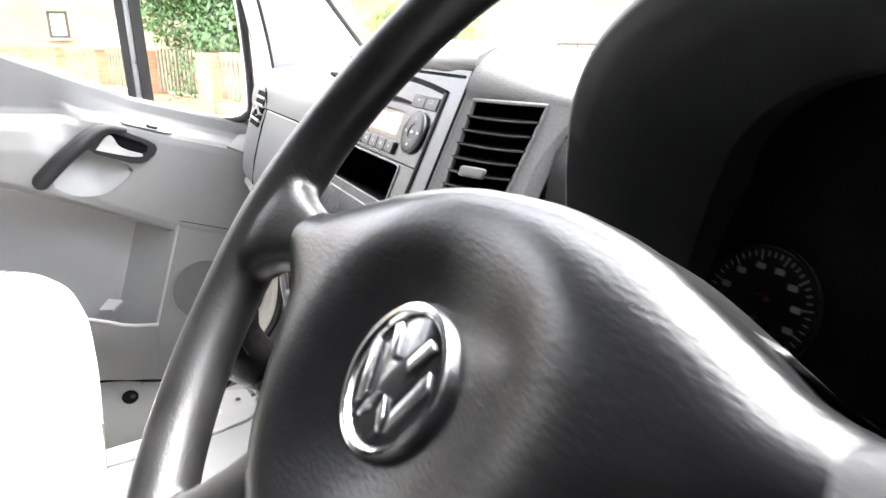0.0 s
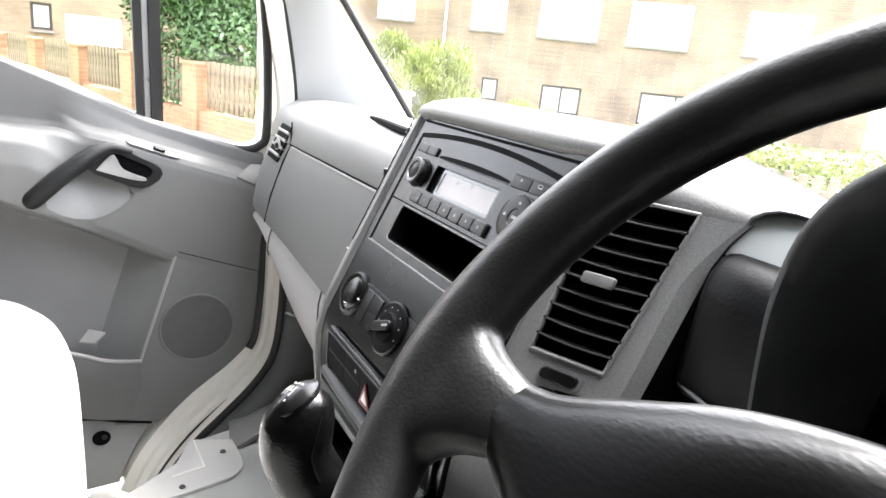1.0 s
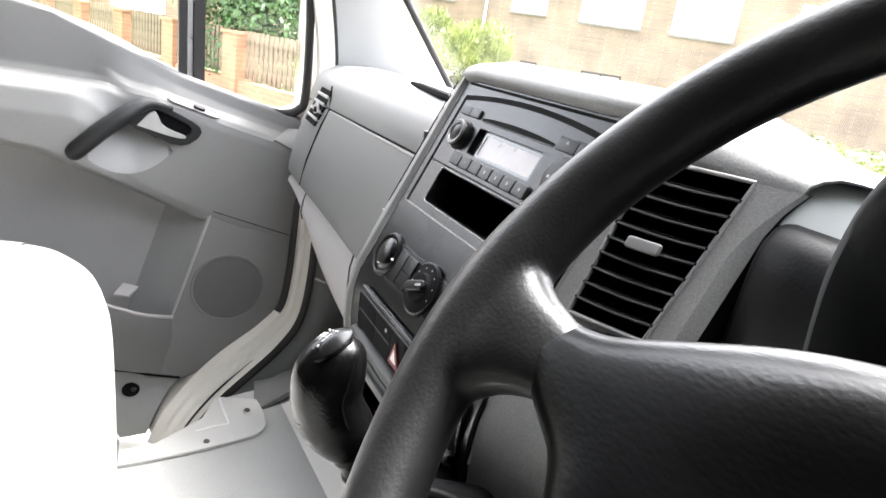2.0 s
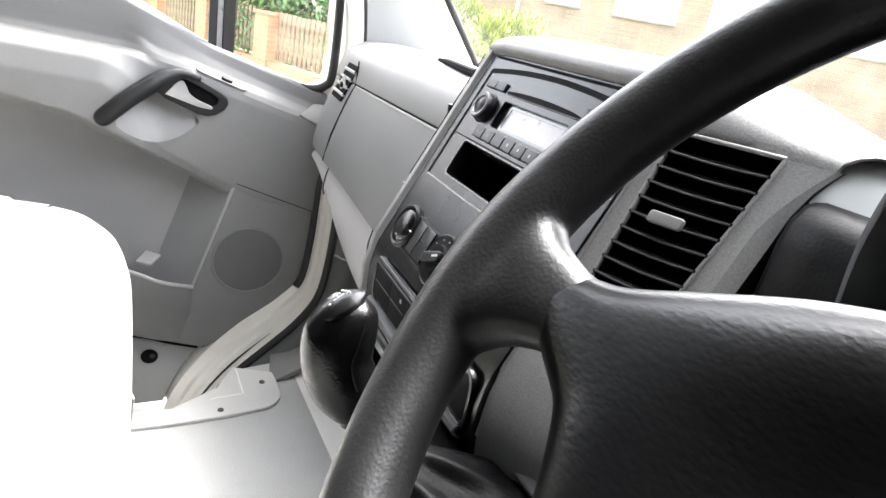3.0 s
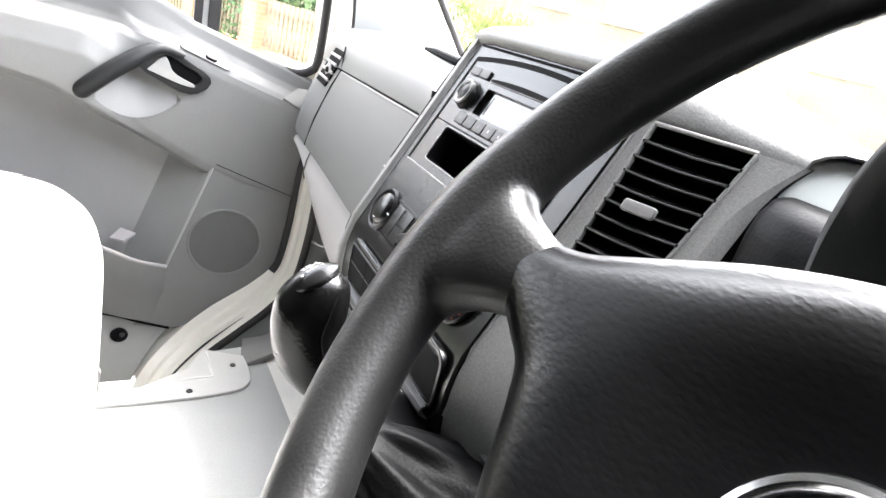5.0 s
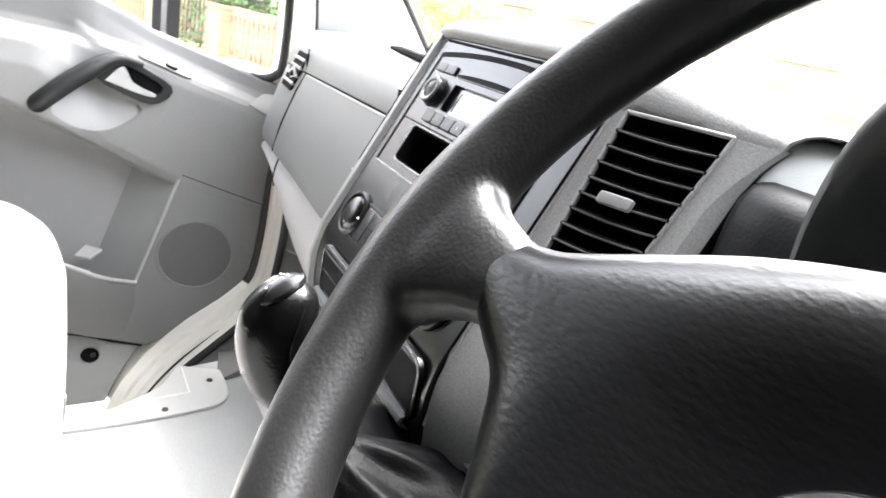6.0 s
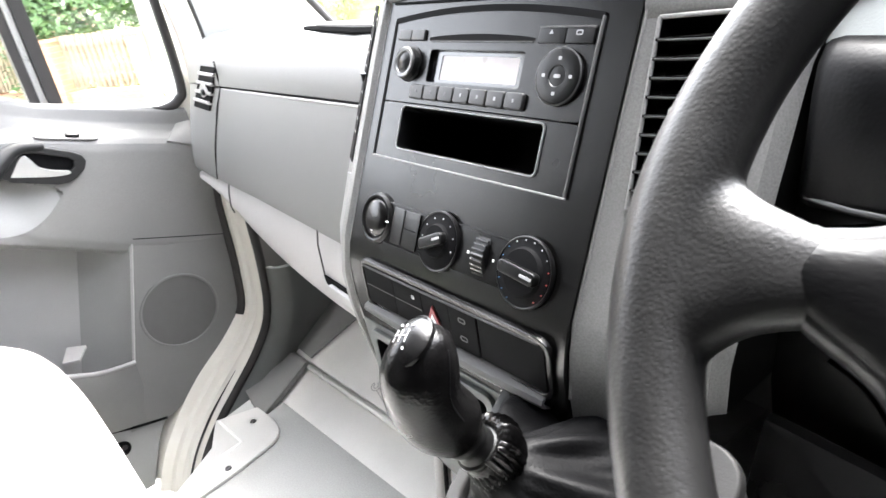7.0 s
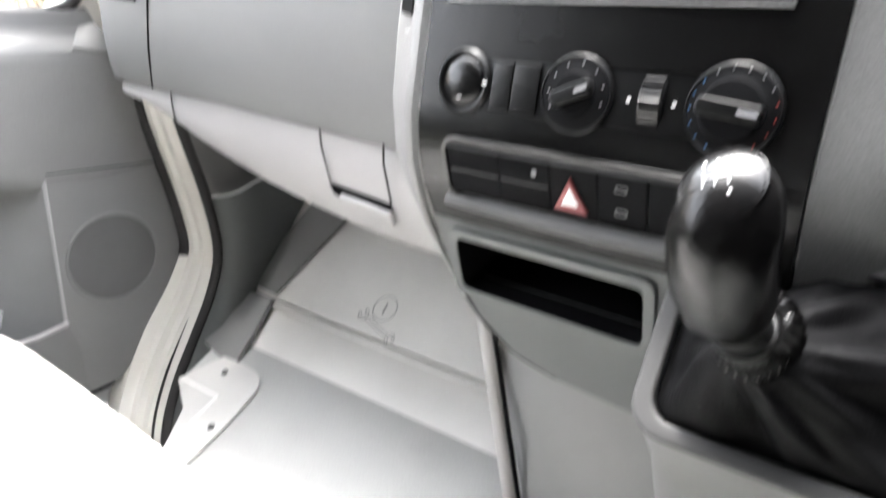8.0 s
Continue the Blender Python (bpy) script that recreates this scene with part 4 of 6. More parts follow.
part("disc_slot", plate_fp([(-0.066 + 0.128 * k / 16, 0.0165 - 0.0032 * math.sin(math.pi * k / 16) ** 0.7) for k in range(17)] + [(0.062 - 0.128 * k / 16, 0.0185 + 0.0004 * math.sin(math.pi * k / 16)) for k in range(17)], 0.001, 0.0022), M_DEEP, radio, "black disc slot")
part("slot_lip", plate_fp(rect(-0.064, 0.060, 0.0190, 0.0199, 0.0003), 0.001, 0.0028), M_HOUSING, radio)
for x0, x1 in ((-0.1125, -0.0925), (-0.0920, -0.0725)):
    part("button", plate_fp(rect(x0, x1, 0.0095, 0.0190, 0.0012), 0.001, 0.0040), M_BUTTON, radio, bevel=0.0008)
for x0, x1 in ((0.0660, 0.0925), (0.0930, 0.1185)):
    part("button", plate_fp(rect(x0, x1, 0.0092, 0.0205, 0.001), 0.001, 0.0030), M_BLACK, radio, bevel=0.0006)
part("button_edge", plate_fp(rect(0.0660, 0.1185, 0.0080, 0.0092, 0.0004, 1), 0.001, 0.0032), M_HOUSING, radio)
part("button_mark", plate_fp([(0.0765, 0.0138), (0.0805, 0.0138), (0.0785, 0.0108)], 0.0029, 0.0033), M_GREY_MARK, radio, smooth=False)
part("button_mark", ring_plate(rounded(0.0062, 0.0036, 0.001, 2, 0.105, 0.0128), rounded(0.0044, 0.0020, 0.0006, 2, 0.105, 0.0128), fp(0, 0, 0.0029), X, DOWN, OUT, 0.0004), M_GREY_MARK, radio, smooth=False)
for k in range(7):
    x0 = -0.0790 + 0.0207 * k
    b = part("preset_button", plate_fp(rect(x0, x0 + 0.0201, 0.0585, 0.0718, 0.0026), 0.001, 0.0050), M_BUTTON, radio, bevel=0.0014)
    part("mark", plate_fp(rect(x0 + 0.0090, x0 + 0.0112, 0.0635, 0.0665, 0.0003, 1), 0.0049, 0.0052), M_GREY_MARK if k > 2 else M_DIM_MARK, b, smooth=False)
vol = fp(-0.0890, 0.0405, 0.001)
part("volume_knob", lathe([(0, 0), (0.0165, 0), (0.0165, 0.0015), (0.0150, 0.0025), (0.0146, 0.0070), (0.0134, 0.0092), (0.0120, 0.0082), (0.0095, 0.0078), (0.0070, 0.0090), (0, 0.0100)], vol, OUT, 40), M_BLACK, radio)
part("knob_ring", lathe([(0.0098, 0.0080), (0.0104, 0.0092), (0.0132, 0.0098), (0.0143, 0.0088), (0.0143, 0.0075)], vol, OUT, 40), M_SCREW, radio, "dull silver knob ring")
pad = fp(0.0945, 0.0445, 0.001)
part("ring_pad", lathe([(0, 0), (0.0210, 0), (0.0210, 0.002), (0.0200, 0.0042), (0.0175, 0.0050), (0.0080, 0.0046), (0.0073, 0.0038), (0, 0.0042)], pad, OUT, 44), M_BLACK, radio)
part("pad_ring", lathe([(0.0203, 0.0036), (0.0206, 0.0042), (0.0210, 0.0041), (0.0213, 0.0030)], pad, OUT, 44), M_SCREW, radio)
for dx, ds in ((0, -0.0128), (0, 0.0128), (-0.0128, 0), (0.0128, 0)):
    part("pad_mark", plate_fp(rect(0.0945 + dx - 0.0015, 0.0945 + dx + 0.0015, 0.0445 + ds - 0.0013, 0.0445 + ds + 0.0013, 0.0005, 1), 0.0054, 0.0060), M_GREY_MARK, radio, smooth=False)
part("pad_mark", plate_fp(rect(0.0915, 0.0975, 0.0432, 0.0458, 0.0005, 1), 0.0046, 0.0056), M_GREY_MARK, radio, smooth=False)

# ---- heater controls ----
heater = thing("heater_controls", fp(0, 0.215), "black heater control strip with rotary knobs", "controls")
SC = 0.190
part("strip", plate_fp(rect(-0.085, 0.110, SC - 0.0190, SC + 0.0190, 0.003), 0.0, 0.0016), M_BLACK, heater, bevel=0.0005)
part("strip_edge", ring_plate(by_angle(rect(-0.087, 0.112, SC - 0.0205, SC + 0.0205, 0.004), (0.012, SC)), by_angle(rect(-0.085, 0.110, SC - 0.0190, SC + 0.0190, 0.003), (0.012, SC)), fp(0, 0, 0.0), X, DOWN, OUT, 0.0024), M_FASCIA, heater)
k1 = fp(-0.096, SC - 0.001, 0.0)
part("blower_ring", lathe([(0.0175, 0.0), (0.0245, 0.0), (0.0248, 0.003), (0.0222, 0.0055), (0.0205, 0.0050), (0.0195, 0.002), (0.0175, 0.001)], k1, OUT, 44), M_BLACK, heater)
part("rocker", lathe([(0, 0), (0.0182, 0), (0.0182, 0.004), (0.0165, 0.0060), (0.010, 0.0078), (0, 0.0082)], k1, OUT, 40), M_FASCIA, heater)
part("rocker_mark", ring_plate(rounded(0.005, 0.0068, 0.0012, 2), rounded(0.0032, 0.005, 0.0006, 2), k1 + DOWN * 0.0095 + OUT * 0.0066, X, DOWN, OUT, 0.0006), M_WHITE, heater, smooth=False)
part("rocker_mark", box(k1 + X * 0.021 + OUT * 0.0056, (0.004, 0.0012, 0.0012)), M_WHITE, heater, smooth=False)
for x0, x1 in ((-0.070, -0.053), (-0.052, -0.030)):
    part("blank_switch", plate_fp(rect(x0, x1, SC - 0.0172, SC + 0.0172, 0.001), 0.001, 0.0034), M_FASCIA, heater, bevel=0.0006)
part("switch_line", plate_fp(rect(-0.0505, -0.033, SC - 0.0008, SC + 0.0002, 0.0002, 1), 0.0033, 0.0037), M_DEEP, heater, smooth=False)


def dial(cx, r, name, angle, hub):
    c = fp(cx, SC, 0.0015)
    d = part(name, lathe([(0, 0), (r, 0), (r, 0.0022), (r - 0.0012, 0.0032), (hub + 0.001, 0.0036), (hub, 0.0042), (hub - 0.0012, 0.0072), (0, 0.0082)], c, OUT, 44), M_DEEP, heater)
    part("dial_ring", lathe([(r - 0.0014, 0.0031), (r - 0.0004, 0.0038), (r + 0.0006, 0.003), (r + 0.0006, 0.0)], c, OUT, 44), M_BLACK, d)
    ca, sa = math.cos(angle), math.sin(angle)
    ex, ey = X * ca + DOWN * sa, X * -sa + DOWN * ca
    part("grip", prism(rounded(hub * 2.05, 0.0105, 0.004), c + OUT * 0.0055, ex, ey, OUT, 0.0078), M_BLACK, d, bevel=0.002)
    part("pointer", prism(rounded(hub * 0.62, 0.0022, 0.0006, 2), c + OUT * 0.0133 + ex * hub * 0.60, ex, ey, OUT, 0.0006), M_GREY_MARK, d, smooth=False)
    return d, c


d2, c2 = dial(0.000, 0.0262, "fan_dial", radians(-24), 0.0150)
d3, c3 = dial(0.1025, 0.0275, "heat_dial", radians(6), 0.0190)
for a in range(150, 400, 32):
    q = c2 + (X * math.cos(radians(a)) + DOWN * math.sin(radians(a))) * 0.0205 + OUT * 0.0036
    part("dial_mark", prism(rounded(0.0014, 0.0014, 0.0003, 1), q, X, DOWN, OUT, 0.0003), M_GREY_MARK, d2, smooth=False)
for a in range(115, 430, 21):
    q = c3 + (X * math.cos(radians(a)) + DOWN * math.sin(radians(a))) * 0.0246 + OUT * 0.0036
    part("dial_mark", prism(rounded(0.0011, 0.0011, 0.0003, 1), q, X, DOWN, OUT, 0.0006), M_BLUE if a < 235 else (M_GREY_MARK if a < 340 else M_REDMARK), d3, smooth=False)
wheel_c = fp(0.0525, SC - 0.001, -0.0180)
tw = part("thumb_wheel", lathe([(0, -0.008), (0.023, -0.008), (0.0245, -0.0065), (0.0245, 0.0065), (0.023, 0.008), (0, 0.008)], wheel_c, X, 40), M_BLACK, heater)
for k in range(11):
    a = radians(-50 + 10 * k)
    q = wheel_c + (OUT * math.cos(a) + DOWN * math.sin(a)) * 0.0248
    part("ridge", box(q, (0.014, 0.0016, 0.0016), m=Matrix.Rotation(LEAN - a, 3, "X").to_4x4()), M_FASCIA, tw, smooth=False)
for xx in (0.037, 0.067):
    part("wheel_mark", plate_fp(rect(xx - 0.0012, xx + 0.0012, SC - 0.0012, SC + 0.0012, 0.0003, 1), 0.0015, 0.002), M_WHITE, heater, smooth=False)

# ---- switch panel ----
switches = thing("switch_panel", (0, -0.1, 1.18), "black switch row with red hazard warning button", "switch panel")


def vplate(x0, x1, z0, z1, r, y0, y1, bm=None):
    """A plate on the upright lower face; y0 inner, y1 outer."""
    return prism(rounded(x1 - x0, z1 - z0, r, 3, (x0 + x1) / 2, (z0 + z1) / 2), (0, y0, 0), (1, 0, 0), (0, 0, 1), (0, -1, 0), y0 - y1, bm)


SW = (0.0145, 1.2205)
part("rim", ring_plate(by_angle(rounded(0.254, 0.056, 0.014, 4, *SW), SW), by_angle(rounded(0.244, 0.046, 0.009, 4, *SW), SW), (0, -0.0985, 0), (1, 0, 0), (0, 0, 1), (0, -1, 0), 0.0055), M_FASCIA, switches, bevel=0.001)
part("base", vplate(-0.1075, 0.1365, 1.1975, 1.2435, 0.005, -0.0975, -0.1005), M_GLOSS, switches)
ledge = []
for k in range(9):
    x = -0.112 + 0.245 * k / 8
    bow = 0.004 * math.sin(math.pi * k / 8)
    ledge.append([(x, -0.0985, 1.1985 + bow * 0.3), (x, -0.1075 - bow, 1.1955), (x, -0.1095 - bow, 1.1915), (x, -0.1075 - bow, 1.1875), (x, -0.1000, 1.1830)])
part("ledge", sheet(ledge, 0.003, (0, 1, 0)), M_HOUSING, switches, "grey moulded ledge under the switches", bevel=0.0006)
for x0, x1 in ((-0.1055, -0.0575), (-0.0570, -0.0135), (-0.0130, 0.0245), (0.0250, 0.0600), (0.0610, 0.1335)):
    b = part("switch", vplate(x0, x1, 1.1995, 1.2415, 0.002, -0.1000, -0.1032 if x1 < 0.061 else -0.1022), M_DEEP, switches, bevel=0.0006)
    if x0 < -0.05:
        part("switch_line", vplate(x0 + 0.001, x1 - 0.001, 1.2195, 1.2205, 0.0004, -0.1031, -0.1036), M_BUTTON, b, smooth=False)
part("top_lip", tube([(-0.1060, -0.1036, 1.2405), (-0.03, -0.1040, 1.2410), (0.06, -0.1040, 1.2420), (0.130, -0.1036, 1.2430)], 0.0011, 8), M_BUTTON, switches)
HZ = (0.0040, 1.2165)
tri = lambda s: [(HZ[0] - s, HZ[1] - s * 0.80), (HZ[0] + s, HZ[1] - s * 0.80), (HZ[0], HZ[1] + s * 1.15)]
part("hazard_button", prism(tri(0.0138), (0, -0.1030, 0), (1, 0, 0), (0, 0, 1), (0, -1, 0), 0.0026), M_RED, switches, "red hazard triangle", bevel=0.0012)
part("hazard_mark", prism(tri(0.0066), (0, -0.1055, 0), (1, 0, 0), (0, 0, 1), (0, -1, 0), 0.0005), M_WHITE, switches, smooth=False)
for zz in (1.230, 1.212):
    part("switch_mark", ring_plate(rounded(0.0095, 0.0050, 0.0020, 3, 0.042, zz), rounded(0.0070, 0.0028, 0.0012, 3, 0.042, zz), (0, -0.1031, 0), (1, 0, 0), (0, 0, 1), (0, -1, 0), 0.0005), M_DIM_MARK, switches, smooth=False)
part("switch_mark", vplate(-0.028, -0.024, 1.228, 1.232, 0.001, -0.1031, -0.1036), M_GREY_MARK, switches, smooth=False)


# ---- gear lever ----
gear = thing("gear_lever", (0.16, -0.14, 1.13), "black leather gear lever with chrome-capped knob and gaiter", "gear lever")
BTL, BTR, BBL, BBR = Vector((0.082, -0.074, 1.190)), Vector((0.258, -0.070, 1.194)), Vector((0.104, -0.184, 1.108)), Vector((0.250, -0.186, 1.114))
BC = (BTL + BTR + BBL + BBR) / 4
BX, BY = (BTR - BTL + BBR - BBL).normalized(), (BTL - BBL + BTR - BBR).normalized()
BN = BX.cross(BY).normalized()
frame_o, frame_i = rounded(0.200, 0.146, 0.024, 5, 0.006), rounded(0.162, 0.122, 0.016, 5)
part("gaiter_frame", ring_plate(frame_o, frame_i, BC - BN * 0.010, BX, BY, BN, 0.014), M_TRAY, gear, "grey surround of the gaiter, shade put in as a darker tone", bevel=0.003)
hous = []
for k, (grow, dz, dy) in enumerate(((0.98, 0.0, 0.0), (1.02, -0.03, 0.01), (1.04, -0.09, 0.03), (1.03, -0.30, 0.06))):
    hous.append([BC - BN * 0.009 + BX * a * grow + BY * b * grow * (1 - 0.1 * k) + Vector((0, dy, dz)) for a, b in frame_o])
part("housing", loft(hous, cap=False), M_DASH, gear, "grey gear lever housing")
COL = Vector((0.1450, -0.1935, 1.2265))
KT = COL + Vector((-0.16, -0.50, 0.85)) * 0.1
AXK = (KT - COL).normalized()
gaiter = []
CUFF = COL - AXK * 0.038
e1 = (BX - AXK * BX.dot(AXK)).normalized()
e2 = AXK.cross(e1)
BASE = by_angle(rounded(0.160, 0.120, 0.016, 5), (0, 0), 96)
for k in range(15):
    f = k / 14
    ring_pts = []
    for a, b in BASE:
        ang = math.atan2(b, a)
        low_p = BC - BN * 0.004 + BX * a + BY * b
        top_p = CUFF + (e1 * math.cos(ang) + e2 * math.sin(ang)) * 0.0185
        p = low_p.lerp(top_p, f)
        mid = math.sin(math.pi * min(1, f * 1.05))
        fold = 0.011 * math.sin(5 * ang + 1.2 * f + 0.6) + 0.006 * math.sin(8 * ang - 2.0 * f + 1) + 0.0022 * math.sin(17 * ang + 5 * f)
        p = p + (BN + (p - BC.lerp(CUFF, f)).normalized() * 0.6) * 0.6 * fold * mid - BN * 0.009 * mid * (1 - f)
        ring_pts.append(p)
    gaiter.append(ring_pts)
part("gaiter", loft(gaiter), M_GAITER, gear, "wrinkled black leather gaiter", angle=80)
part("collar", lathe([(0.0172, -0.0300), (0.0168, -0.0255), (0.0150, -0.0235), (0.0146, -0.0215), (0.0160, -0.020), (0.0170, -0.0178), (0.0166, -0.0158), (0.0146, -0.0148), (0.0138, -0.011), (0.0138, -0.006), (0.0150, -0.0045), (0.0160, -0.0020), (0.0158, 0.0010), (0.0146, 0.0030), (0.010, 0.004)], COL, AXK, 36), M_BLACK, gear, "black plastic collar with two raised rings", angle=50)
pleats = []
for h, r in ((-0.044, 0.0185), (-0.038, 0.0195), (-0.033, 0.0192), (-0.029, 0.0180), (-0.026, 0.0165)):
    pleats.append([COL + AXK * h + (e1 * math.cos(a) + e2 * math.sin(a)) * (r + 0.0007 * math.sin(26 * a)) for a in [2 * math.pi * q / 90 for q in range(90)]])
col2 = part("stitched_cuff", loft(pleats), M_GAITER, gear, "gathered leather cuff", angle=80)
for k in range(22):
    a = 2 * math.pi * k / 22
    part("stitch", box(COL - AXK * 0.0345 + (e1 * math.cos(a) + e2 * math.sin(a)) * 0.0194, (0.0010, 0.0010, 0.0024)), M_HOUSING, col2, smooth=False)
ruche = []
for q in range(64):
    a = radians(-20 + 175 * q / 63)
    w = math.sin(math.pi * q / 63) ** 0.5
    crease = 0.0016 * math.sin(q * 1.55) + 0.0009 * math.sin(q * 2.9 + 1)
    out = e1 * math.cos(a) + e2 * math.sin(a)
    ruche.append([COL + AXK * h + out * (0.0165 + (r - 0.0165) * w + crease * w * g) for h, r, g in ((-0.046, 0.021, 0.4), (-0.036, 0.0255, 1.0), (-0.026, 0.0275, 1.3), (-0.017, 0.0262, 1.2), (-0.0125, 0.0225, 0.8), (-0.0135, 0.0185, 0.3), (-0.020, 0.0165, 0.0))])
part("gaiter_ruche", sheet(ruche, 0.001, -e2), M_KNOB, gear, "gathered shiny leather bunched behind the collar", angle=80)
HEADUP = Vector((0.13, 0.37, 0.92)).normalized()
SPINE = smooth_line([(0.1452, -0.1930, 1.2262, 0.0148, 0.0150, 0.0), (0.1445, -0.1965, 1.2320, 0.0180, 0.0195, 0.1), (0.1432, -0.2030, 1.2425, 0.0212, 0.0245, 0.3), (0.1423, -0.2088, 1.2545, 0.0228, 0.0270, 0.55), (0.1415, -0.2130, 1.2680, 0.0232, 0.0278, 0.8), (0.1412, -0.2145, 1.2820, 0.0232, 0.0265, 1.0), (0.1425, -0.2115, 1.2950, 0.0215, 0.0235, 1.0), (0.1440, -0.2075, 1.3060, 0.0172, 0.0185, 1.0), (0.1455, -0.2040, 1.3130, 0.0108, 0.0115, 1.0), (0.1462, -0.2025, 1.3160, 0.0010, 0.0010, 1.0)], 4)
knob_rings, seam_l, seam_r = [], [], []
for x, y, z, rx, ry, f in SPINE:
    up = AXK.lerp(HEADUP, f).normalized()
    ex = (X - up * up.x).normalized()
    ey = up.cross(ex)
    o = Vector((x, y, z))
    knob_rings.append([o + ex * rx * math.cos(2 * math.pi * i / 44) + ey * ry * math.sin(2 * math.pi * i / 44) for i in range(44)])
    for row, side in ((seam_l, -1), (seam_r, 1)):
        row.append(o + ex * side * rx * 0.985 + ey * ry * 0.18)
part("knob", loft(knob_rings), M_KNOB, gear, "black leather gear knob", angle=80)
for row in (seam_l, seam_r):
    part("knob_seam", tube(row[13:30], 0.0007, 6), M_DEEP, gear)
tilt = Vector((-0.22, -0.53, 0.82)).normalized()
HEAD = Vector((0.1385, -0.2198, 1.3140)) - tilt * 0.0301
part("shift_cap", lathe([(0, 0.0312), (0.006, 0.0306), (0.011, 0.0290), (0.0150, 0.0266), (0.0175, 0.0244), (0.0170, 0.020), (0, 0.018)], HEAD, tilt, 40), M_CAP, gear, "black shift pattern cap")
part("cap_rim", lathe([(0.0166, 0.0246), (0.0174, 0.0254), (0.0184, 0.0246), (0.0186, 0.0228)], HEAD, tilt, 40), M_KNOB, gear)
tx = (Vector((0.94, 0.34, 0)) - tilt * tilt.dot(Vector((0.94, 0.34, 0)))).normalized()
ty = tilt.cross(tx)
SC0 = HEAD + tilt * 0.0306
for dx in (-0.006, 0.0, 0.006):
    part("pattern_line", prism(rounded(0.0006, 0.0085, 0.0002, 1), SC0 + tx * dx * 0.85 - tilt * 0.0005 * (abs(dx) / 0.006), tx, ty, tilt, 0.0010), M_GREY_MARK, gear, smooth=False)
part("pattern_line", prism(rounded(0.0105, 0.0006, 0.0002, 1), SC0, tx, ty, tilt, 0.0010), M_GREY_MARK, gear, smooth=False)
for dx in (-0.006, 0.0, 0.006):
    for sgn in (-1, 1):
        part("pattern_number", prism(rounded(0.0013, 0.0018, 0.0004, 2), SC0 + tx * dx * 0.85 + ty * sgn * 0.0078 - tilt * 0.0016, tx, ty, tilt, 0.0014), M_GREY_MARK, gear, smooth=False)


# ---- steering wheel ----
WC = Vector((0.480, -0.193, 1.428))
WT = radians(52.6)
WU0 = Vector((0, math.cos(WT), math.sin(WT)))
WN = Vector((0, -math.sin(WT), math.cos(WT)))
TURN = radians(6.0)
WX = X * math.cos(TURN) + WU0 * math.sin(TURN)
WU = WU0 * math.cos(TURN) - X * math.sin(TURN)
steer = thing("steering_wheel", WC, "black leather steering wheel with round chrome badge", "steering wheel")
RW = 0.177


def wp(a, u, n=0.0):
    return WC + WX * a + WU * u + WN * n


rim = []
for k in range(120):
    a = 2 * math.pi * k / 120
    # thumb swells where the spokes meet the rim
    swell = 0.0018 * sum(math.exp(-((math.degrees(a) - s + 180) % 360 - 180) ** 2 / 220) for s in (0, 180))
    rim.append([wp((RW + (0.0152 + swell) * math.cos(t)) * math.cos(a), (RW + (0.0152 + swell) * math.cos(t)) * math.sin(a), (0.0158 + swell) * math.sin(t)) for t in [2 * math.pi * j / 20 for j in range(20)]])


def spoke(side, secs, bm):
    """Sections (a, centre u, half height, half thickness, n)."""
    rings = []
    for a, u, h, t, n in secs:
        rings.append([wp(side * a, u + h * math.copysign(abs(math.sin(q)) ** 0.8, math.sin(q)), n + t * math.copysign(abs(math.cos(q)) ** 0.7, math.cos(q))) for q in [2 * math.pi * j / 28 for j in range(28)]])
    return loft(rings, bm=bm)


UPPER = [(0.125, -0.006, 0.0125, 0.0090, -0.0110), (0.134, -0.006, 0.0158, 0.0120, -0.0100), (0.141, -0.006, 0.0182, 0.0130, -0.0080), (0.149, -0.007, 0.0218, 0.0135, -0.0052), (0.156, -0.009, 0.0275, 0.0136, -0.0030), (0.163, -0.0105, 0.0350, 0.0134, -0.0016), (0.172, -0.012, 0.0430, 0.0125, -0.0008)]
foam = bmesh.new()
loft(rim, cap=False, closed_path=True, bm=foam)
for s in (-1, 1):
    spoke(s, smooth_line(UPPER, 3), foam)
    path = smooth_line([(s * 0.045, -0.085, -0.014), (s * 0.062, -0.115, -0.010), (s * 0.080, -0.140, -0.004), (s * 0.096, -0.153, 0.0)], 4)
    tube([wp(*q) for q in path], [0.020 - 0.0003 * i for i in range(len(path))], 18, foam, flat=0.6, up=WN)
wheel_rim = part("rim", foam, M_RIM, steer, "worn black leather rim moulded in one with its spokes", angle=180)
merge = wheel_rim.modifiers.new("merge", "REMESH")
merge.mode, merge.voxel_size, merge.use_smooth_shade = "VOXEL", 0.0017, True
relax = wheel_rim.modifiers.new("relax", "SMOOTH")
relax.factor, relax.iterations = 0.5, 14

PAD = smooth_line([(0, 0.0445), (-0.030, 0.0432), (-0.062, 0.0370), (-0.092, 0.0255), (-0.120, 0.0138), (-0.136, 0.0105), (-0.1388, 0.002), (-0.1385, -0.010), (-0.136, -0.0205), (-0.1255, -0.0275), (-0.1125, -0.0355), (-0.102, -0.050), (-0.091, -0.069), (-0.074, -0.092), (-0.050, -0.110), (-0.020, -0.118), (0, -0.119)], 5)
PAD = PAD + [(-a, u) for a, u in PAD[-2:0:-1]]
PADC = (0, -0.032)
LONG = [(np.array(p), np.array(q)) for p, q in zip(PAD, PAD[1:] + PAD[:1]) if min(abs(p[0]), abs(q[0])) < 0.1335]


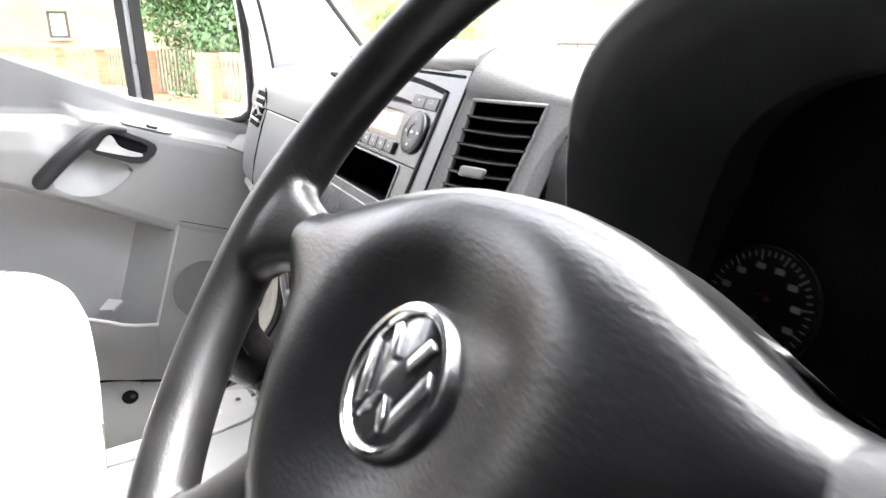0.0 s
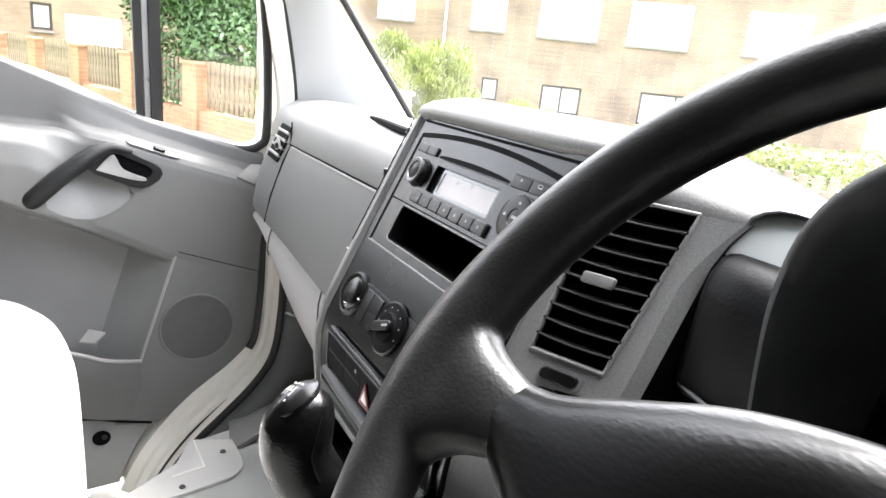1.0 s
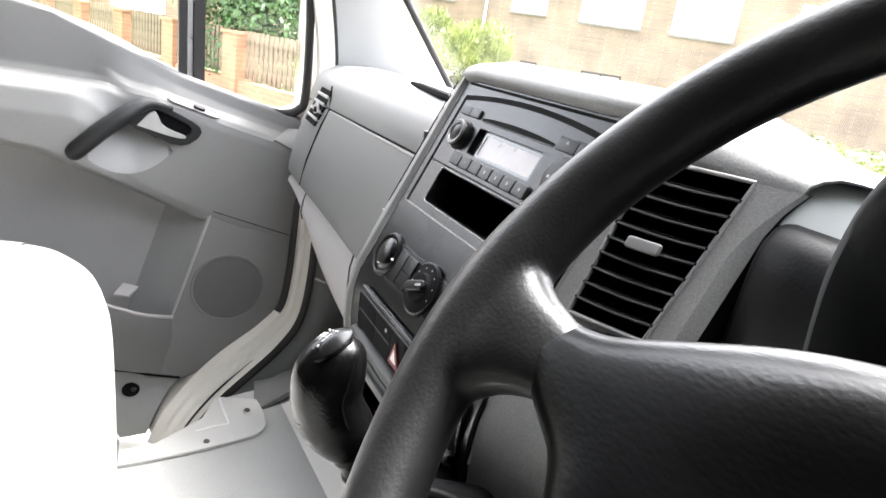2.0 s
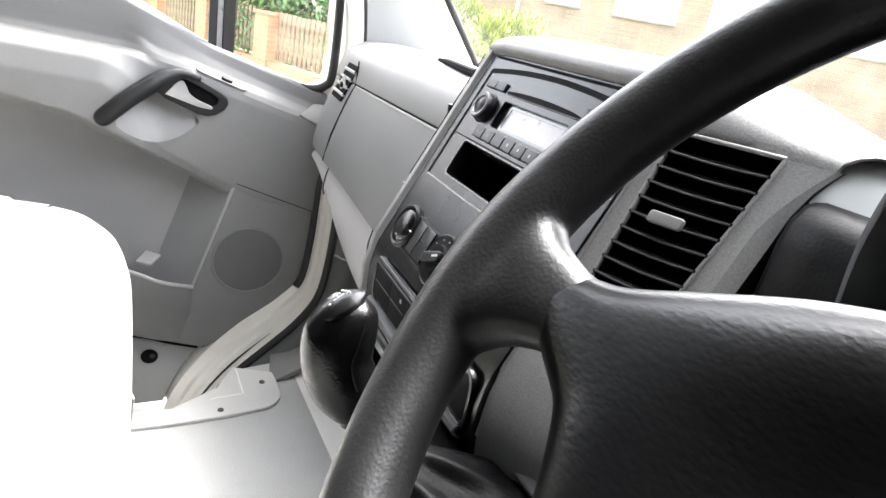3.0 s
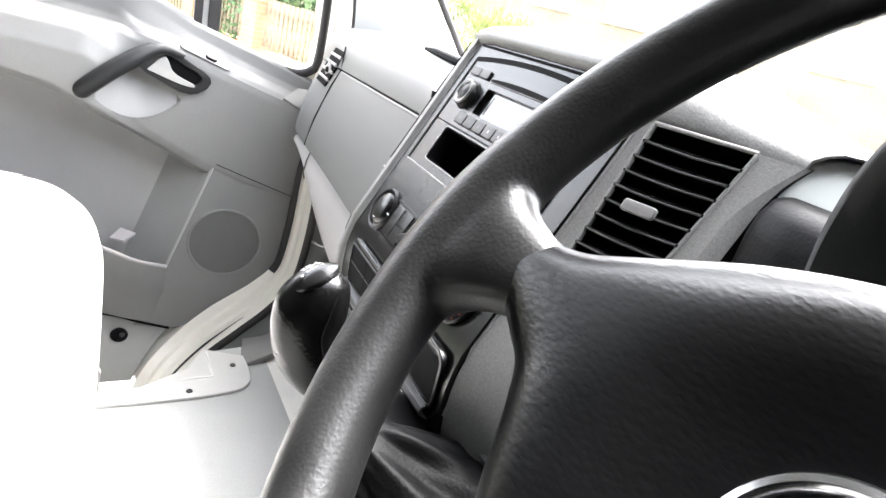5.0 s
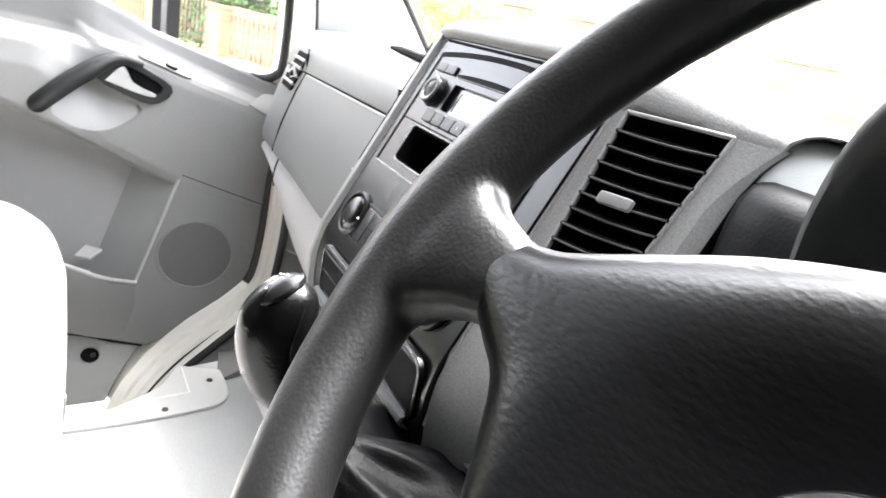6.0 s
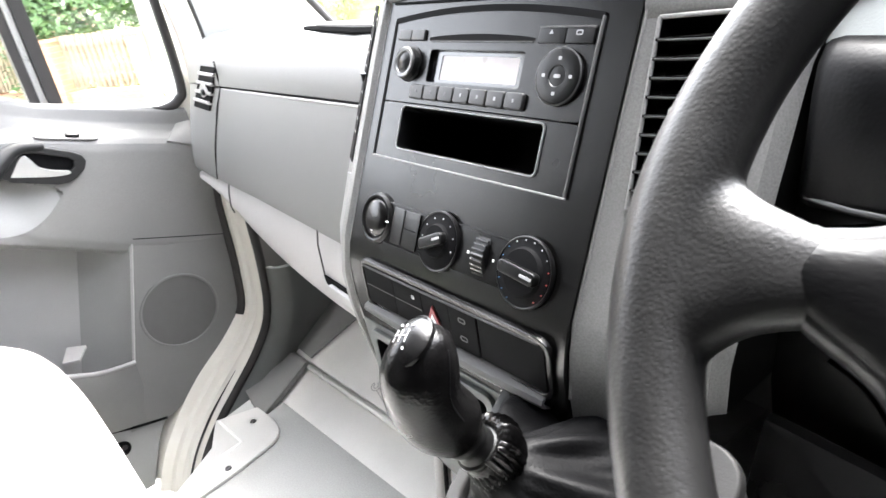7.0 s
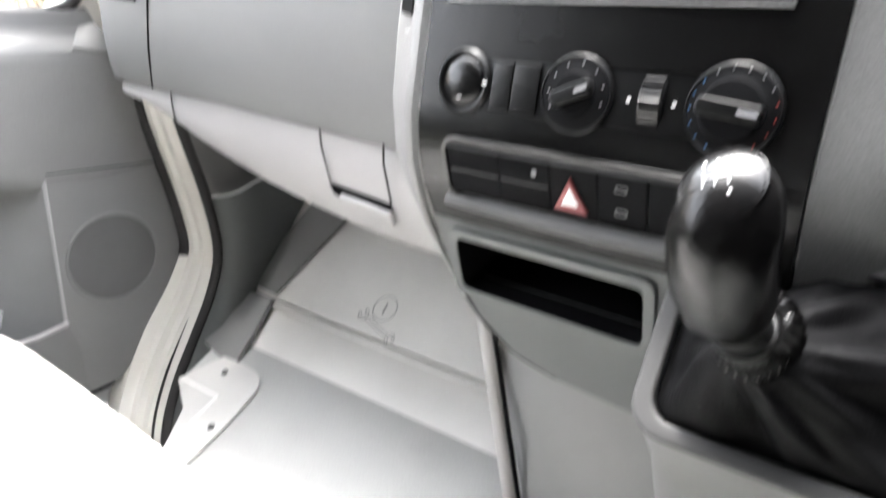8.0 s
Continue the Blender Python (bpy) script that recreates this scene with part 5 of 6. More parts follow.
def edge_distance(a, u):
    """Distance to the pad's long edges, the seams at the spokes left out."""
    best, c = 1.0, np.array((a, u))
    for p, q in LONG:
        d = q - p
        t = min(1.0, max(0.0, float((c - p) @ d / (d @ d))))
        best = min(best, float(np.linalg.norm(c - p - d * t)))
    return best


def dish(r):
    """The hollow round the badge."""
    t = min(1.0, max(0.0, (r - 0.018) / 0.060))
    return 1 - t * t * (3 - 2 * t)


pad_rings = []
for f, n in ((0.97, -0.066), (1.03, -0.052), (1.03, -0.038), (1.01, -0.026), (1.0, -0.020)):
    pad_rings.append([wp(a * (f if abs(a) < 0.125 else 1.0), PADC[1] + (u - PADC[1]) * f, n + (0.024 * min(1, max(0.0, abs(a) - 0.075) / 0.05) if n < -0.03 else 0)) for a, u in PAD])
for f in (1.0, 0.99, 0.975, 0.955, 0.93, 0.90, 0.86, 0.81, 0.74, 0.66, 0.57, 0.48, 0.38, 0.28, 0.18, 0.01):
    ring_pts = []
    for a, u in PAD:
        pa, pu = a * f, PADC[1] + (u - PADC[1]) * f
        arm = min(1.0, max(0.0, abs(pa) - 0.06) / 0.07)
        up = ease(pu, -0.04, 0.0)
        wide, high = 0.022 + 0.014 * up - (0.006 + 0.012 * up) * arm, 0.016 + 0.003 * up - 0.003 * up * arm
        q = 1 - min(1.0, edge_distance(pa, pu) / wide)
        ring_pts.append(wp(pa, pu, 0.002 - high + high * math.sqrt(max(0, 1 - q * q)) - 0.013 * dish(math.hypot(pa, pu - PADC[1]))))
    pad_rings.append(ring_pts)
part("airbag_pad", loft(pad_rings), M_LEATHER, steer, "grained black airbag cover", angle=80)
for s in (-1, 1):
    part("pad_seam", tube([wp(s * a, u, n) for a, u, n in ((0.1362, 0.0098, -0.011), (0.1386, 0.004, -0.001), (0.1392, -0.005, 0.0020), (0.1384, -0.014, -0.001), (0.1360, -0.0205, -0.011))], 0.0011, 6), M_DEEP, steer)
EC = wp(-0.006, -0.034, -0.0105)
badge = part("badge", lathe([(0, -0.004), (0.0270, -0.004), (0.0270, 0.0010), (0.0255, 0.0018), (0, 0.0018)], EC, WN, 48), M_GLOSS, steer, "round dark badge with chrome ring")
part("badge_ring", lathe([(0.0238, 0.0012), (0.0244, 0.0034), (0.0258, 0.0045), (0.0278, 0.0040), (0.0290, 0.0020), (0.0292, -0.003)], EC, WN, 48), M_CHROME, badge)
# plain slanted chrome bars
for sg in (-1, 1):
    for pts in ([(0.0140, 0.0160), (0.0098, 0.0182), (0.0036, 0.0070), (0.0068, 0.0046)], [(0.0212, 0.0040), (0.0182, 0.0088), (0.0100, -0.0095), (0.0118, -0.0165)], [(0.0078, -0.0182), (0.0062, -0.0118), (0.0022, -0.0062), (0.0022, -0.0122)]):
        part("badge_bar", prism([(sg * a, b) for a, b in pts], EC + WN * 0.0016, WX, WU, WN, 0.0022), M_CHROME, badge, bevel=0.0006)
# hub behind the pad
part("hub", lathe([(0.075, -0.062), (0.072, -0.075), (0.060, -0.095), (0.050, -0.10)], wp(0, -0.03), WN, 36), M_BLACK, steer)

column = thing("steering_column", wp(0, -0.03, -0.2), "black plastic steering column shroud with stalks", "steering column")
part("shroud", loft([[wp(a, u - 0.032, n) for a, u in rounded(w, h, 0.025, 4)] for n, w, h in ((-0.092, 0.105, 0.100), (-0.12, 0.118, 0.115), (-0.20, 0.125, 0.125), (-0.32, 0.13, 0.14))]), M_BLACK, column)
for s in (-1, 1):
    path = [wp(s * 0.05, 0.0, -0.105), wp(s * 0.09, 0.012, -0.100), wp(s * 0.135, 0.022, -0.092)]
    part("stalk", tube(smooth_line(path, 4), [0.006] * 4 + [0.007] * 3 + [0.0085, 0.008], 14), M_BLACK, column)

# ---- instrument binnacle ----
cluster = thing("instrument_binnacle", (0.48, 0.05, 1.3), "black hooded instrument binnacle with round dials", "instrument panel")
ARCH = [(0.325, 1.27), (0.323, 1.33), (0.322, 1.395), (0.325, 1.440), (0.337, 1.480), (0.362, 1.510), (0.400, 1.533), (0.44, 1.545), (0.48, 1.549)]
ARCH = smooth_line(ARCH + [(0.96 - a, b) for a, b in ARCH[-2::-1]], 4)
hood = []
for y, g, dz in ((0.14, 0.86, -0.02), (0.02, 0.90, -0.008), (-0.008, 0.935, -0.003), (-0.018, 0.965, 0.0), (-0.016, 0.99, 0.001), (-0.006, 1.0, 0.0), (0.05, 1.02, -0.004), (0.20, 1.05, -0.03), (0.40, 1.10, -0.11)):
    hood.append([(0.48 + (a - 0.48) * g, y + 0.12 * (1.40 - b), 1.30 + (b - 1.30) * g + dz) for a, b in ARCH])
part("hood", loft(hood, closed_ring=False, cap=False), M_HOOD, cluster, "matt black hood", angle=80)
part("dial_plate", box((0.48, 0.135, 1.39), (0.30, 0.01, 0.30), m=Matrix.Rotation(radians(-20), 3, "X").to_4x4()), M_DEEP, cluster, smooth=False)
DN = Vector((0, -math.cos(radians(20)), math.sin(radians(20))))
DUP = Vector((0, math.sin(radians(20)), math.cos(radians(20))))
for cx in (0.392, 0.568):
    gc = Vector((cx, 0.104, 1.328))
    g = part("gauge", lathe([(0, 0), (0.042, 0), (0.043, 0.004), (0.040, 0.003), (0, 0.003)], gc, DN, 44), M_BLACK, cluster, "round black gauge")
    part("gauge_ring", lathe([(0.042, 0.003), (0.043, 0.006), (0.045, 0.005), (0.0445, 0.0)], gc, DN, 44), M_BLACK, g)
    for k in range(37):
        a = radians(225 - 7.5 * k)
        q = gc + (X * math.cos(a) + DUP * math.sin(a)) * (0.0375 if k % 4 else 0.0365) + DN * 0.0032
        ln = 0.004 if k % 4 else 0.0075
        er, et = X * math.cos(a) + DUP * math.sin(a), X * -math.sin(a) + DUP * math.cos(a)
        part("tick", prism(rounded(ln, 0.0009, 0.0002, 1), q, er, et, DN, 0.0005), M_GREY_MARK, g, smooth=False)
        if k % 4 == 0:
            part("numeral", prism(rounded(0.0070, 0.0042, 0.0008, 1), gc + er * 0.0285 + DN * 0.0032, X, DUP, DN, 0.0005), M_GREY_MARK, g, smooth=False)
    part("needle", prism([(-0.012, -0.0012), (0.036, -0.0006), (0.036, 0.0006), (-0.012, 0.0012)], gc + DN * 0.006, X * math.cos(radians(225)) + DUP * math.sin(radians(225)), X * -math.sin(radians(225)) + DUP * math.cos(radians(225)), DN, 0.001), M_RED, g, smooth=False)
    part("needle_hub", lathe([(0, 0.003), (0.009, 0.003), (0.008, 0.009), (0, 0.010)], gc, DN, 20), M_BLACK, g)
lens = part("lens", sheet([[(0.34, 0.075, 1.30), (0.34, 0.10, 1.40), (0.36, 0.105, 1.48)], [(0.48, 0.07, 1.30), (0.48, 0.098, 1.40), (0.48, 0.115, 1.50)], [(0.62, 0.075, 1.30), (0.62, 0.10, 1.40), (0.60, 0.105, 1.48)]], 0.002, (0, 1, 0)), M_LENS, cluster, "clear gauge lens")
lens.visible_shadow = False

# driver's dash between stack and binnacle: dark grey cover and black knee panel
cover = thing("driver_dash", (0.6, 0.2, 1.0), "dark driver side dash panels below the windscreen", "dashboard")
for xs in ((0.246, 0.262, 0.285, 0.33), (0.632, 0.70, 0.85, 1.015)):
    rows = []
    for x in xs:
        rows.append([(x, 0.30, 1.41), (x, 0.12, 1.4560), (x, 0.078, 1.4620), (x, 0.063, 1.4600), (x, 0.0555, 1.453), (x, 0.0490, 1.442), (x, 0.0430, 1.430)])
    part("cover", sheet(rows, 0.008, (0, 0.7, -0.4)), M_ARCH, cover, "pale green-grey dash cover")
for xs in (((0.2475, 0.046), (0.2485, 0.034), (0.2515, 0.026), (0.259, 0.0205), (0.285, 0.019), (0.33, 0.018)), ((0.632, 0.02), (0.70, 0.02), (0.85, 0.02), (1.015, 0.03))):
    rows = []
    for x, dy in xs:
        rows.append([(x, dy + 0.042, 1.434), (x, dy + 0.024, 1.4335), (x, dy + 0.010, 1.429), (x, dy + 0.001, 1.419), (x, dy - 0.003, 1.405), (x, dy - 0.006, 1.38), (x, dy - 0.010, 1.345), (x, dy - 0.004, 1.335), (x, dy + 0.04, 1.333)])
    part("vent_housing", sheet(rows, 0.006, (0, 0.8, -0.2)), M_SIDE, cover, "black grained side panel", angle=70)
part("chrome_line", tube([(0.2500, 0.026, 1.3425), (0.257, 0.014, 1.342), (0.285, 0.0065, 1.3415), (0.33, 0.005, 1.341)], 0.0018, 8), M_SCREW, cover)
rows = []
for x, top, dy in ((0.246, 1.334, 0.012), (0.30, 1.334, 0.0), (0.328, 1.332, -0.002), (0.335, 1.275, -0.004), (0.45, 1.27, -0.01), (0.625, 1.275, -0.01), (0.632, 1.332, -0.01), (0.95, 1.334, 0.0), (1.015, 1.334, 0.0)):
    rows.append([(x, dy + 0.05, top + 0.002), (x, dy + 0.022, top), (x, dy + 0.016, top - 0.008), (x, dy + 0.0, 1.20), (x, dy + 0.02, 1.10), (x, dy + 0.10, 1.00), (x, dy + 0.3, 0.98)])
part("knee_panel", sheet(rows, 0.008, (0, 0.8, -0.2)), M_BLACK, cover)
part("knee_cover", sheet([[(0.258, -0.02, 1.19), (0.258, -0.06, 1.10), (0.27, -0.02, 0.98)], [(0.45, -0.03, 1.18), (0.45, -0.07, 1.10), (0.45, -0.03, 0.98)]], 0.01, (0, 1, 0)), M_FASCIA, cover)


# ---- passenger door ----
door = thing("passenger_door", (-0.95, -0.4, 0.6), "closed grey passenger door with speaker and map pocket", "door")


def di(y, ys, vs):
    return float(np.interp(y, ys, vs))


def fill(pts, n):
    """n points spread evenly along a polyline."""
    p = np.array(pts)
    c = np.concatenate([[0], np.cumsum(np.linalg.norm(np.diff(p, axis=0), axis=1))])
    return [(float(np.interp(d, c, p[:, 0])), float(np.interp(d, c, p[:, 1]))) for d in np.linspace(0, c[-1], n)]


def scoop_edges(y):
    """Lower and upper edge of the scoop under the grab handle."""
    return 1.166 + 0.036 * ((y + 0.322) / 0.072) ** 2, di(y, (-0.395, -0.385, -0.361, -0.336, -0.314, -0.248, -0.235), (1.197, 1.219, 1.249, 1.266, 1.258, 1.222, 1.207))


def scoop_depth(y, z):
    return 0.42 * (z - scoop_edges(y)[0])


def hollow(y, z):
    low_z, top_z = scoop_edges(y)
    if z < low_z + 0.001 or z > top_z + 0.004 or top_z <= low_z:
        return 0.0
    return scoop_depth(y, z) + 0.004


def door_profile(y):
    """Section of the upper trim at y, as (x, z) from the sill down."""
    sill = di(y, (-0.95, -0.446, -0.22, 0.02, 0.04), (1.560, 1.460, 1.366, 1.297, 1.292))
    f = 1 - ease(y, -0.42, -0.30)
    fu = 1 - ease(y, -0.385, -0.310)
    bot = di(y, (-0.95, -0.465, -0.348, -0.184, -0.10, 0.034), (1.30, 1.196, 1.143, 1.062, 1.03, 1.00))
    ledge = di(y, (-0.95, -0.45, -0.34, -0.27, -0.178, -0.03, 0.034), (1.42, 1.375, 1.337, 1.323, 1.293, 1.251, 1.229))
    step = 0.018 * ease(y, -0.25, -0.05)
    plain = [(-0.975, sill - 0.004), (-0.966, sill + 0.002), (-0.956, sill - 0.006), (-0.950, sill - 0.026 - step * 0.3), (-0.938, ledge + 0.014 + step * 0.2), (-0.914, ledge + 0.004), (-0.905, ledge - 0.006), (-0.902, ledge - 0.020), (-0.902, ledge * 0.5 + bot * 0.5), (-0.904, bot + 0.030), (-0.910, bot + 0.010), (-0.925, bot), (-0.985, bot - 0.006)]
    crease = 1.352 - 0.06 * (y + 0.40)
    arm = [(-0.975, sill - 0.004), (-0.966, sill + 0.002), (-0.956, sill - 0.006), (-0.954, sill - 0.030), (-0.952, crease + 0.02), (-0.950, crease), (-0.940, crease - 0.010), (-0.900, crease - 0.016), (-0.872, crease - 0.034), (-0.860, crease - 0.075), (-0.868, bot + 0.020), (-0.895, bot + 0.002), (-0.985, bot - 0.006)]
    prof = []
    for i, (a, b) in enumerate(zip(plain, arm)):
        g = fu if i < 7 else f
        prof.append((a[0] * (1 - g) + b[0] * g, a[1] * (1 - g) + b[1] * g))
    return fill(prof[:7], 36) + fill(prof[6:], 69)[1:]


def door_face(y, z):
    """x of the trim's inner face at y, z."""
    pts = door_profile(y)[36:]
    return float(np.interp(z, [p[1] for p in reversed(pts)], [p[0] for p in reversed(pts)]))


def scoop():
    rows = []
    for k in range(29):
        y = -0.3895 + 0.144 * k / 28
        lo, hi = scoop_edges(y)
        row = []
        for q in range(13):
            z = lo + (hi + 0.006 - lo) * q / 12
            row.append((door_face(y, z) - scoop_depth(y, z) + 0.0006, y, z))
        rows.append(row)
    return sheet(rows, 0.002, (-1, 0, 0))


def door_upper(lo, hi):
    rows = []
    for k in range(141):
        y = -0.95 + 0.59 * (k / 30) ** 0.6 if k < 30 else -0.36 + 0.394 * (k - 30) / 110
        rows.append([(x - hollow(y, z) if x > -0.93 else x, y, z) for x, z in door_profile(y)[lo:hi]])
    return sheet(rows, 0.004, (-1, 0, 0))


part("sill_trim", door_upper(0, 36), M_SILL, door, "grey sill under the window, toned for the light on it")
part("upper_trim", door_upper(35, 104), M_DOOR, door, "grey moulded upper trim with armrest")
corner = [Vector((-0.908, -0.036, 1.2485)), Vector((-0.950, 0.002, 1.2690)), Vector((-0.952, 0.032, 1.2680)), Vector((-0.905, 0.032, 1.2300)), Vector((-0.903, 0.008, 1.2280))]
part("sill_corner", loft([[p + Vector((0.0042, 0.0012, 0.0040)) for p in corner], [p - Vector((0.012, 0.0, 0.012)) for p in corner]]), M_DOOR, door, "darker corner cap of the sill", bevel=0.0015)
part("inner_panel", sheet([[(-0.985, -0.95, 1.32), (-0.985, -0.95, 0.62)], [(-0.985, -0.4, 1.20), (-0.985, -0.40, 0.62)], [(-0.985, -0.19, 1.10), (-0.985, -0.19, 0.62)], [(-0.985, 0.03, 1.05), (-0.985, 0.03, 0.62)]], 0.01, (-1, 0, 0)), M_INNER, door, "recessed door panel, bounced light put in as a paler tone")
part("scoop", scoop(), M_DOORLIGHT, door, "pale scoop under the grab handle")
# speaker box with the round grille
SPK = smooth_line([(0.030, 1.026), (0.031, 0.96), (0.018, 0.885), (-0.030, 0.815), (-0.098, 0.752), (-0.158, 0.708), (-0.203, 0.685)], 4)
SPK = [(-0.158, 1.086)] + SPK + [(-0.29, 0.692), (-0.234, 0.842)]
part("speaker_box", prism(SPK, (-0.985, 0, 0), (0, 1, 0), (0, 0, 1), (1, 0, 0), 0.079), M_DOOR, door, bevel=0.005)
SPC = Vector((-0.9058, -0.117, 0.908))
part("speaker_grille", lathe([(0, 0.0015), (0.055, 0.0012), (0.074, 0.0), (0.0765, 0.0)], SPC, (1, 0, 0), 56), material("speaker_cloth", (0.118, 0.116, 0.114), 0.8, 0.04, 60, 0.0008, 900), door, "dark round speaker grille")
part("speaker_rim", lathe([(0.0755, 0.0), (0.0765, 0.0025), (0.0795, 0.0025), (0.081, 0.0)], SPC, (1, 0, 0), 56), M_DOOR, door)
# map pocket: curved front wall, open at the top
wall_rows = []
for k in range(15):
    f = k / 14
    y = -0.234 - 0.36 * f
    top = di(y, (-0.60, -0.42, -0.351, -0.30, -0.234), (0.93, 0.920, 0.898, 0.868, 0.842))
    bow = 0.052 * math.sin(min(1, f * 2.6) * math.pi / 2)
    bot = di(y, (-0.60, -0.358, -0.29, -0.20), (0.745, 0.722, 0.700, 0.690))
    wall_rows.append([(-0.911 + bow + 0.010, y, top), (-0.908 + bow + 0.004, y, top - 0.05), (-0.908 + bow * 0.8, y, (top + bot) / 2), (-0.910 + bow * 0.35, y, bot + 0.01), (-0.93, y, bot)])
part("pocket_wall", sheet(wall_rows, 0.006, (-1, 0, 0)), M_DOOR, door, bevel=0.0015)
part("pocket_floor", sheet([[(-0.98, -0.60, 0.735), (-0.905, -0.60, 0.735)], [(-0.98, -0.24, 0.735), (-0.907, -0.24, 0.735)]], 0.005, (0, 0, -1)), M_DOOR, door)
side_rows = []
for k in range(9):
    z = 1.165 - 0.426 * k / 8
    yf = -0.234 + (z - 0.842) * 0.311
    side_rows.append([(-0.906 - 0.0800 * g, yf - 0.004 - 0.060 * g ** 1.6 - 0.022 * g, z) for g in (0, 0.12, 0.25, 0.4, 0.55, 0.7, 0.85, 1.0)])
part("pocket_side", sheet(side_rows, 0.003, (-0.5, 0.8, 0)), M_DOORLIGHT, door, "pale curved side of the map pocket")
part("box_gap", tube([(-0.9050, -0.155, 1.0885), (-0.9050, -0.06, 1.0575), (-0.9055, 0.030, 1.0290)], 0.0016, 6, up=(1, 0, 0)), M_DEEP, door)
part("box_edge", tube([(-0.9070, -0.157, 1.0850), (-0.9070, -0.06, 1.0540), (-0.9075, 0.028, 1.0265)], 0.0018, 8, up=(1, 0, 0)), M_LOWER, door)
part("box_edge", tube([(-0.9075, -0.158, 1.085), (-0.9075, -0.234, 0.842)], 0.0028, 8, up=(1, 0, 0)), M_LOWER, door)
part("pocket_tab", prism([(-0.901, -0.350), (-0.964, -0.330), (-0.938, -0.299), (-0.888, -0.322)], (0, 0, 0.899), (1, 0, 0), (0, 1, 0), (0, 0, 1), 0.006), M_LOWER, door, bevel=0.001)
part("pocket_lip", tube([(r[0][0] - 0.003, r[0][1], r[0][2]) for r in wall_rows], 0.0045, 10, up=(1, 0, 0)), M_LOWER, door)
# lower kick part with its bolt hole
LK = smooth_line([(-0.60, 0.742), (-0.358, 0.718), (-0.28, 0.698), (-0.215, 0.683)], 4) + smooth_line([(-0.235, 0.655), (-0.262, 0.60), (-0.285, 0.54)], 3) + [(-0.60, 0.52)]
part("lower_trim", prism(LK, (-0.985, 0, 0), (0, 1, 0), (0, 0, 1), (1, 0, 0), 0.070), M_DOORLIGHT, door, "grey lower door trim", bevel=0.004)
part("trim_gap", tube([(-0.907, y, z + 0.004) for y, z in LK[:13]], 0.0035, 8, up=(1, 0, 0)), M_DEEP, door)
part("bolt_hole", lathe([(0.017, 0.0), (0.0185, 0.0022), (0.0165, 0.0018), (0.0155, 0.0008), (0, 0.0006)], (-0.9145, -0.317, 0.664), (1, 0, 0), 28), M_DEEP, door, "dark round bolt hole")
part("bolt", lathe([(0, 0), (0.006, 0), (0.006, 0.003), (0, 0.003)], (-0.9145, -0.311, 0.664), (1, 0, 0), 6), M_BUTTON, door)

# interior handle: black bezel, silver lever, thick grab bar
HB = [(-0.300, 1.306), (-0.277, 1.314), (-0.253, 1.306), (-0.200, 1.280), (-0.187, 1.270), (-0.184, 1.259), (-0.191, 1.246), (-0.208, 1.234), (-0.222, 1.230), (-0.241, 1.232), (-0.305, 1.257), (-0.318, 1.268), (-0.315, 1.288)]
HI = [(-0.292, 1.290), (-0.276, 1.304), (-0.258, 1.298), (-0.208, 1.274), (-0.199, 1.264), (-0.203, 1.252), (-0.219, 1.243), (-0.240, 1.244), (-0.300, 1.265)]
HBc = (-0.247, 1.271)
HI = [(HBc[0] + (a - HBc[0]) * 0.92, HBc[1] + (b - HBc[1]) * 0.88) for a, b in HI]
hbo, hbi = by_angle(HB, HBc, 180), by_angle(HI, HBc, 180)
handle = part("door_handle", ring_plate(hbo, hbi, (-0.915, 0, 0), (0, 1, 0), (0, 0, 1), (1, 0, 0), 0.022), M_HANDLE, door, "black door release bezel", bevel=0.003)
part("handle_recess", prism(hbi, (-0.914, 0, 0), (0, 1, 0), (0, 0, 1), (1, 0, 0), 0.0140), M_DEEP, handle)
LV = smooth_line([(-0.304, 1.266), (-0.284, 1.290), (-0.273, 1.295), (-0.266, 1.286), (-0.258, 1.270), (-0.240, 1.259), (-0.216, 1.250), (-0.218, 1.245), (-0.238, 1.247), (-0.265, 1.254), (-0.304, 1.266)], 4)[:-1]
part("release_lever", prism(LV, (-0.9005, 0, 0), (0, 1, 0), (0, 0, 1), (1, 0, 0), 0.010), M_SILVER, handle, "silver release lever", bevel=0.003)
GRAB = smooth_line([(-0.899, -0.240, 1.302), (-0.893, -0.276, 1.309), (-0.882, -0.303, 1.302), (-0.870, -0.335, 1.280), (-0.862, -0.366, 1.256), (-0.860, -0.390, 1.234), (-0.866, -0.408, 1.216), (-0.884, -0.414, 1.208)], 5)
part("grab_bar", tube(GRAB, [0.007 + 0.0100 * min(1, i / 14) for i in range(len(GRAB))], 18, flat=1.0), M_HANDLE, handle, "thick black grab handle")
LX, LN = Vector((0.0, 1, -0.31)).normalized(), Vector((0.385, 0.28, 0.88)).normalized()
LY = LN.cross(LX).normalized()
DISHC = Vector((-0.9175, -0.1975, 1.3062))
dish_ring = ring_plate(rounded(0.106, 0.024, 0.0118, 6), rounded(0.101, 0.020, 0.0098, 6), DISHC - LN * 0.002, LX, LY, LN, 0.0036)
part("switch_dish", dish_ring, M_DOOR, door, bevel=0.0005)
part("switch_bed", prism(rounded(0.101, 0.020, 0.0098, 6), DISHC - LN * 0.003, LX, LY, LN, 0.0036), M_DASH, door)
part("lock_button", prism(rounded(0.024, 0.013, 0.006, 4), DISHC + LX * 0.010, LX, LY, LN, 0.006), M_BLACK, door, "small black lock button", bevel=0.002)

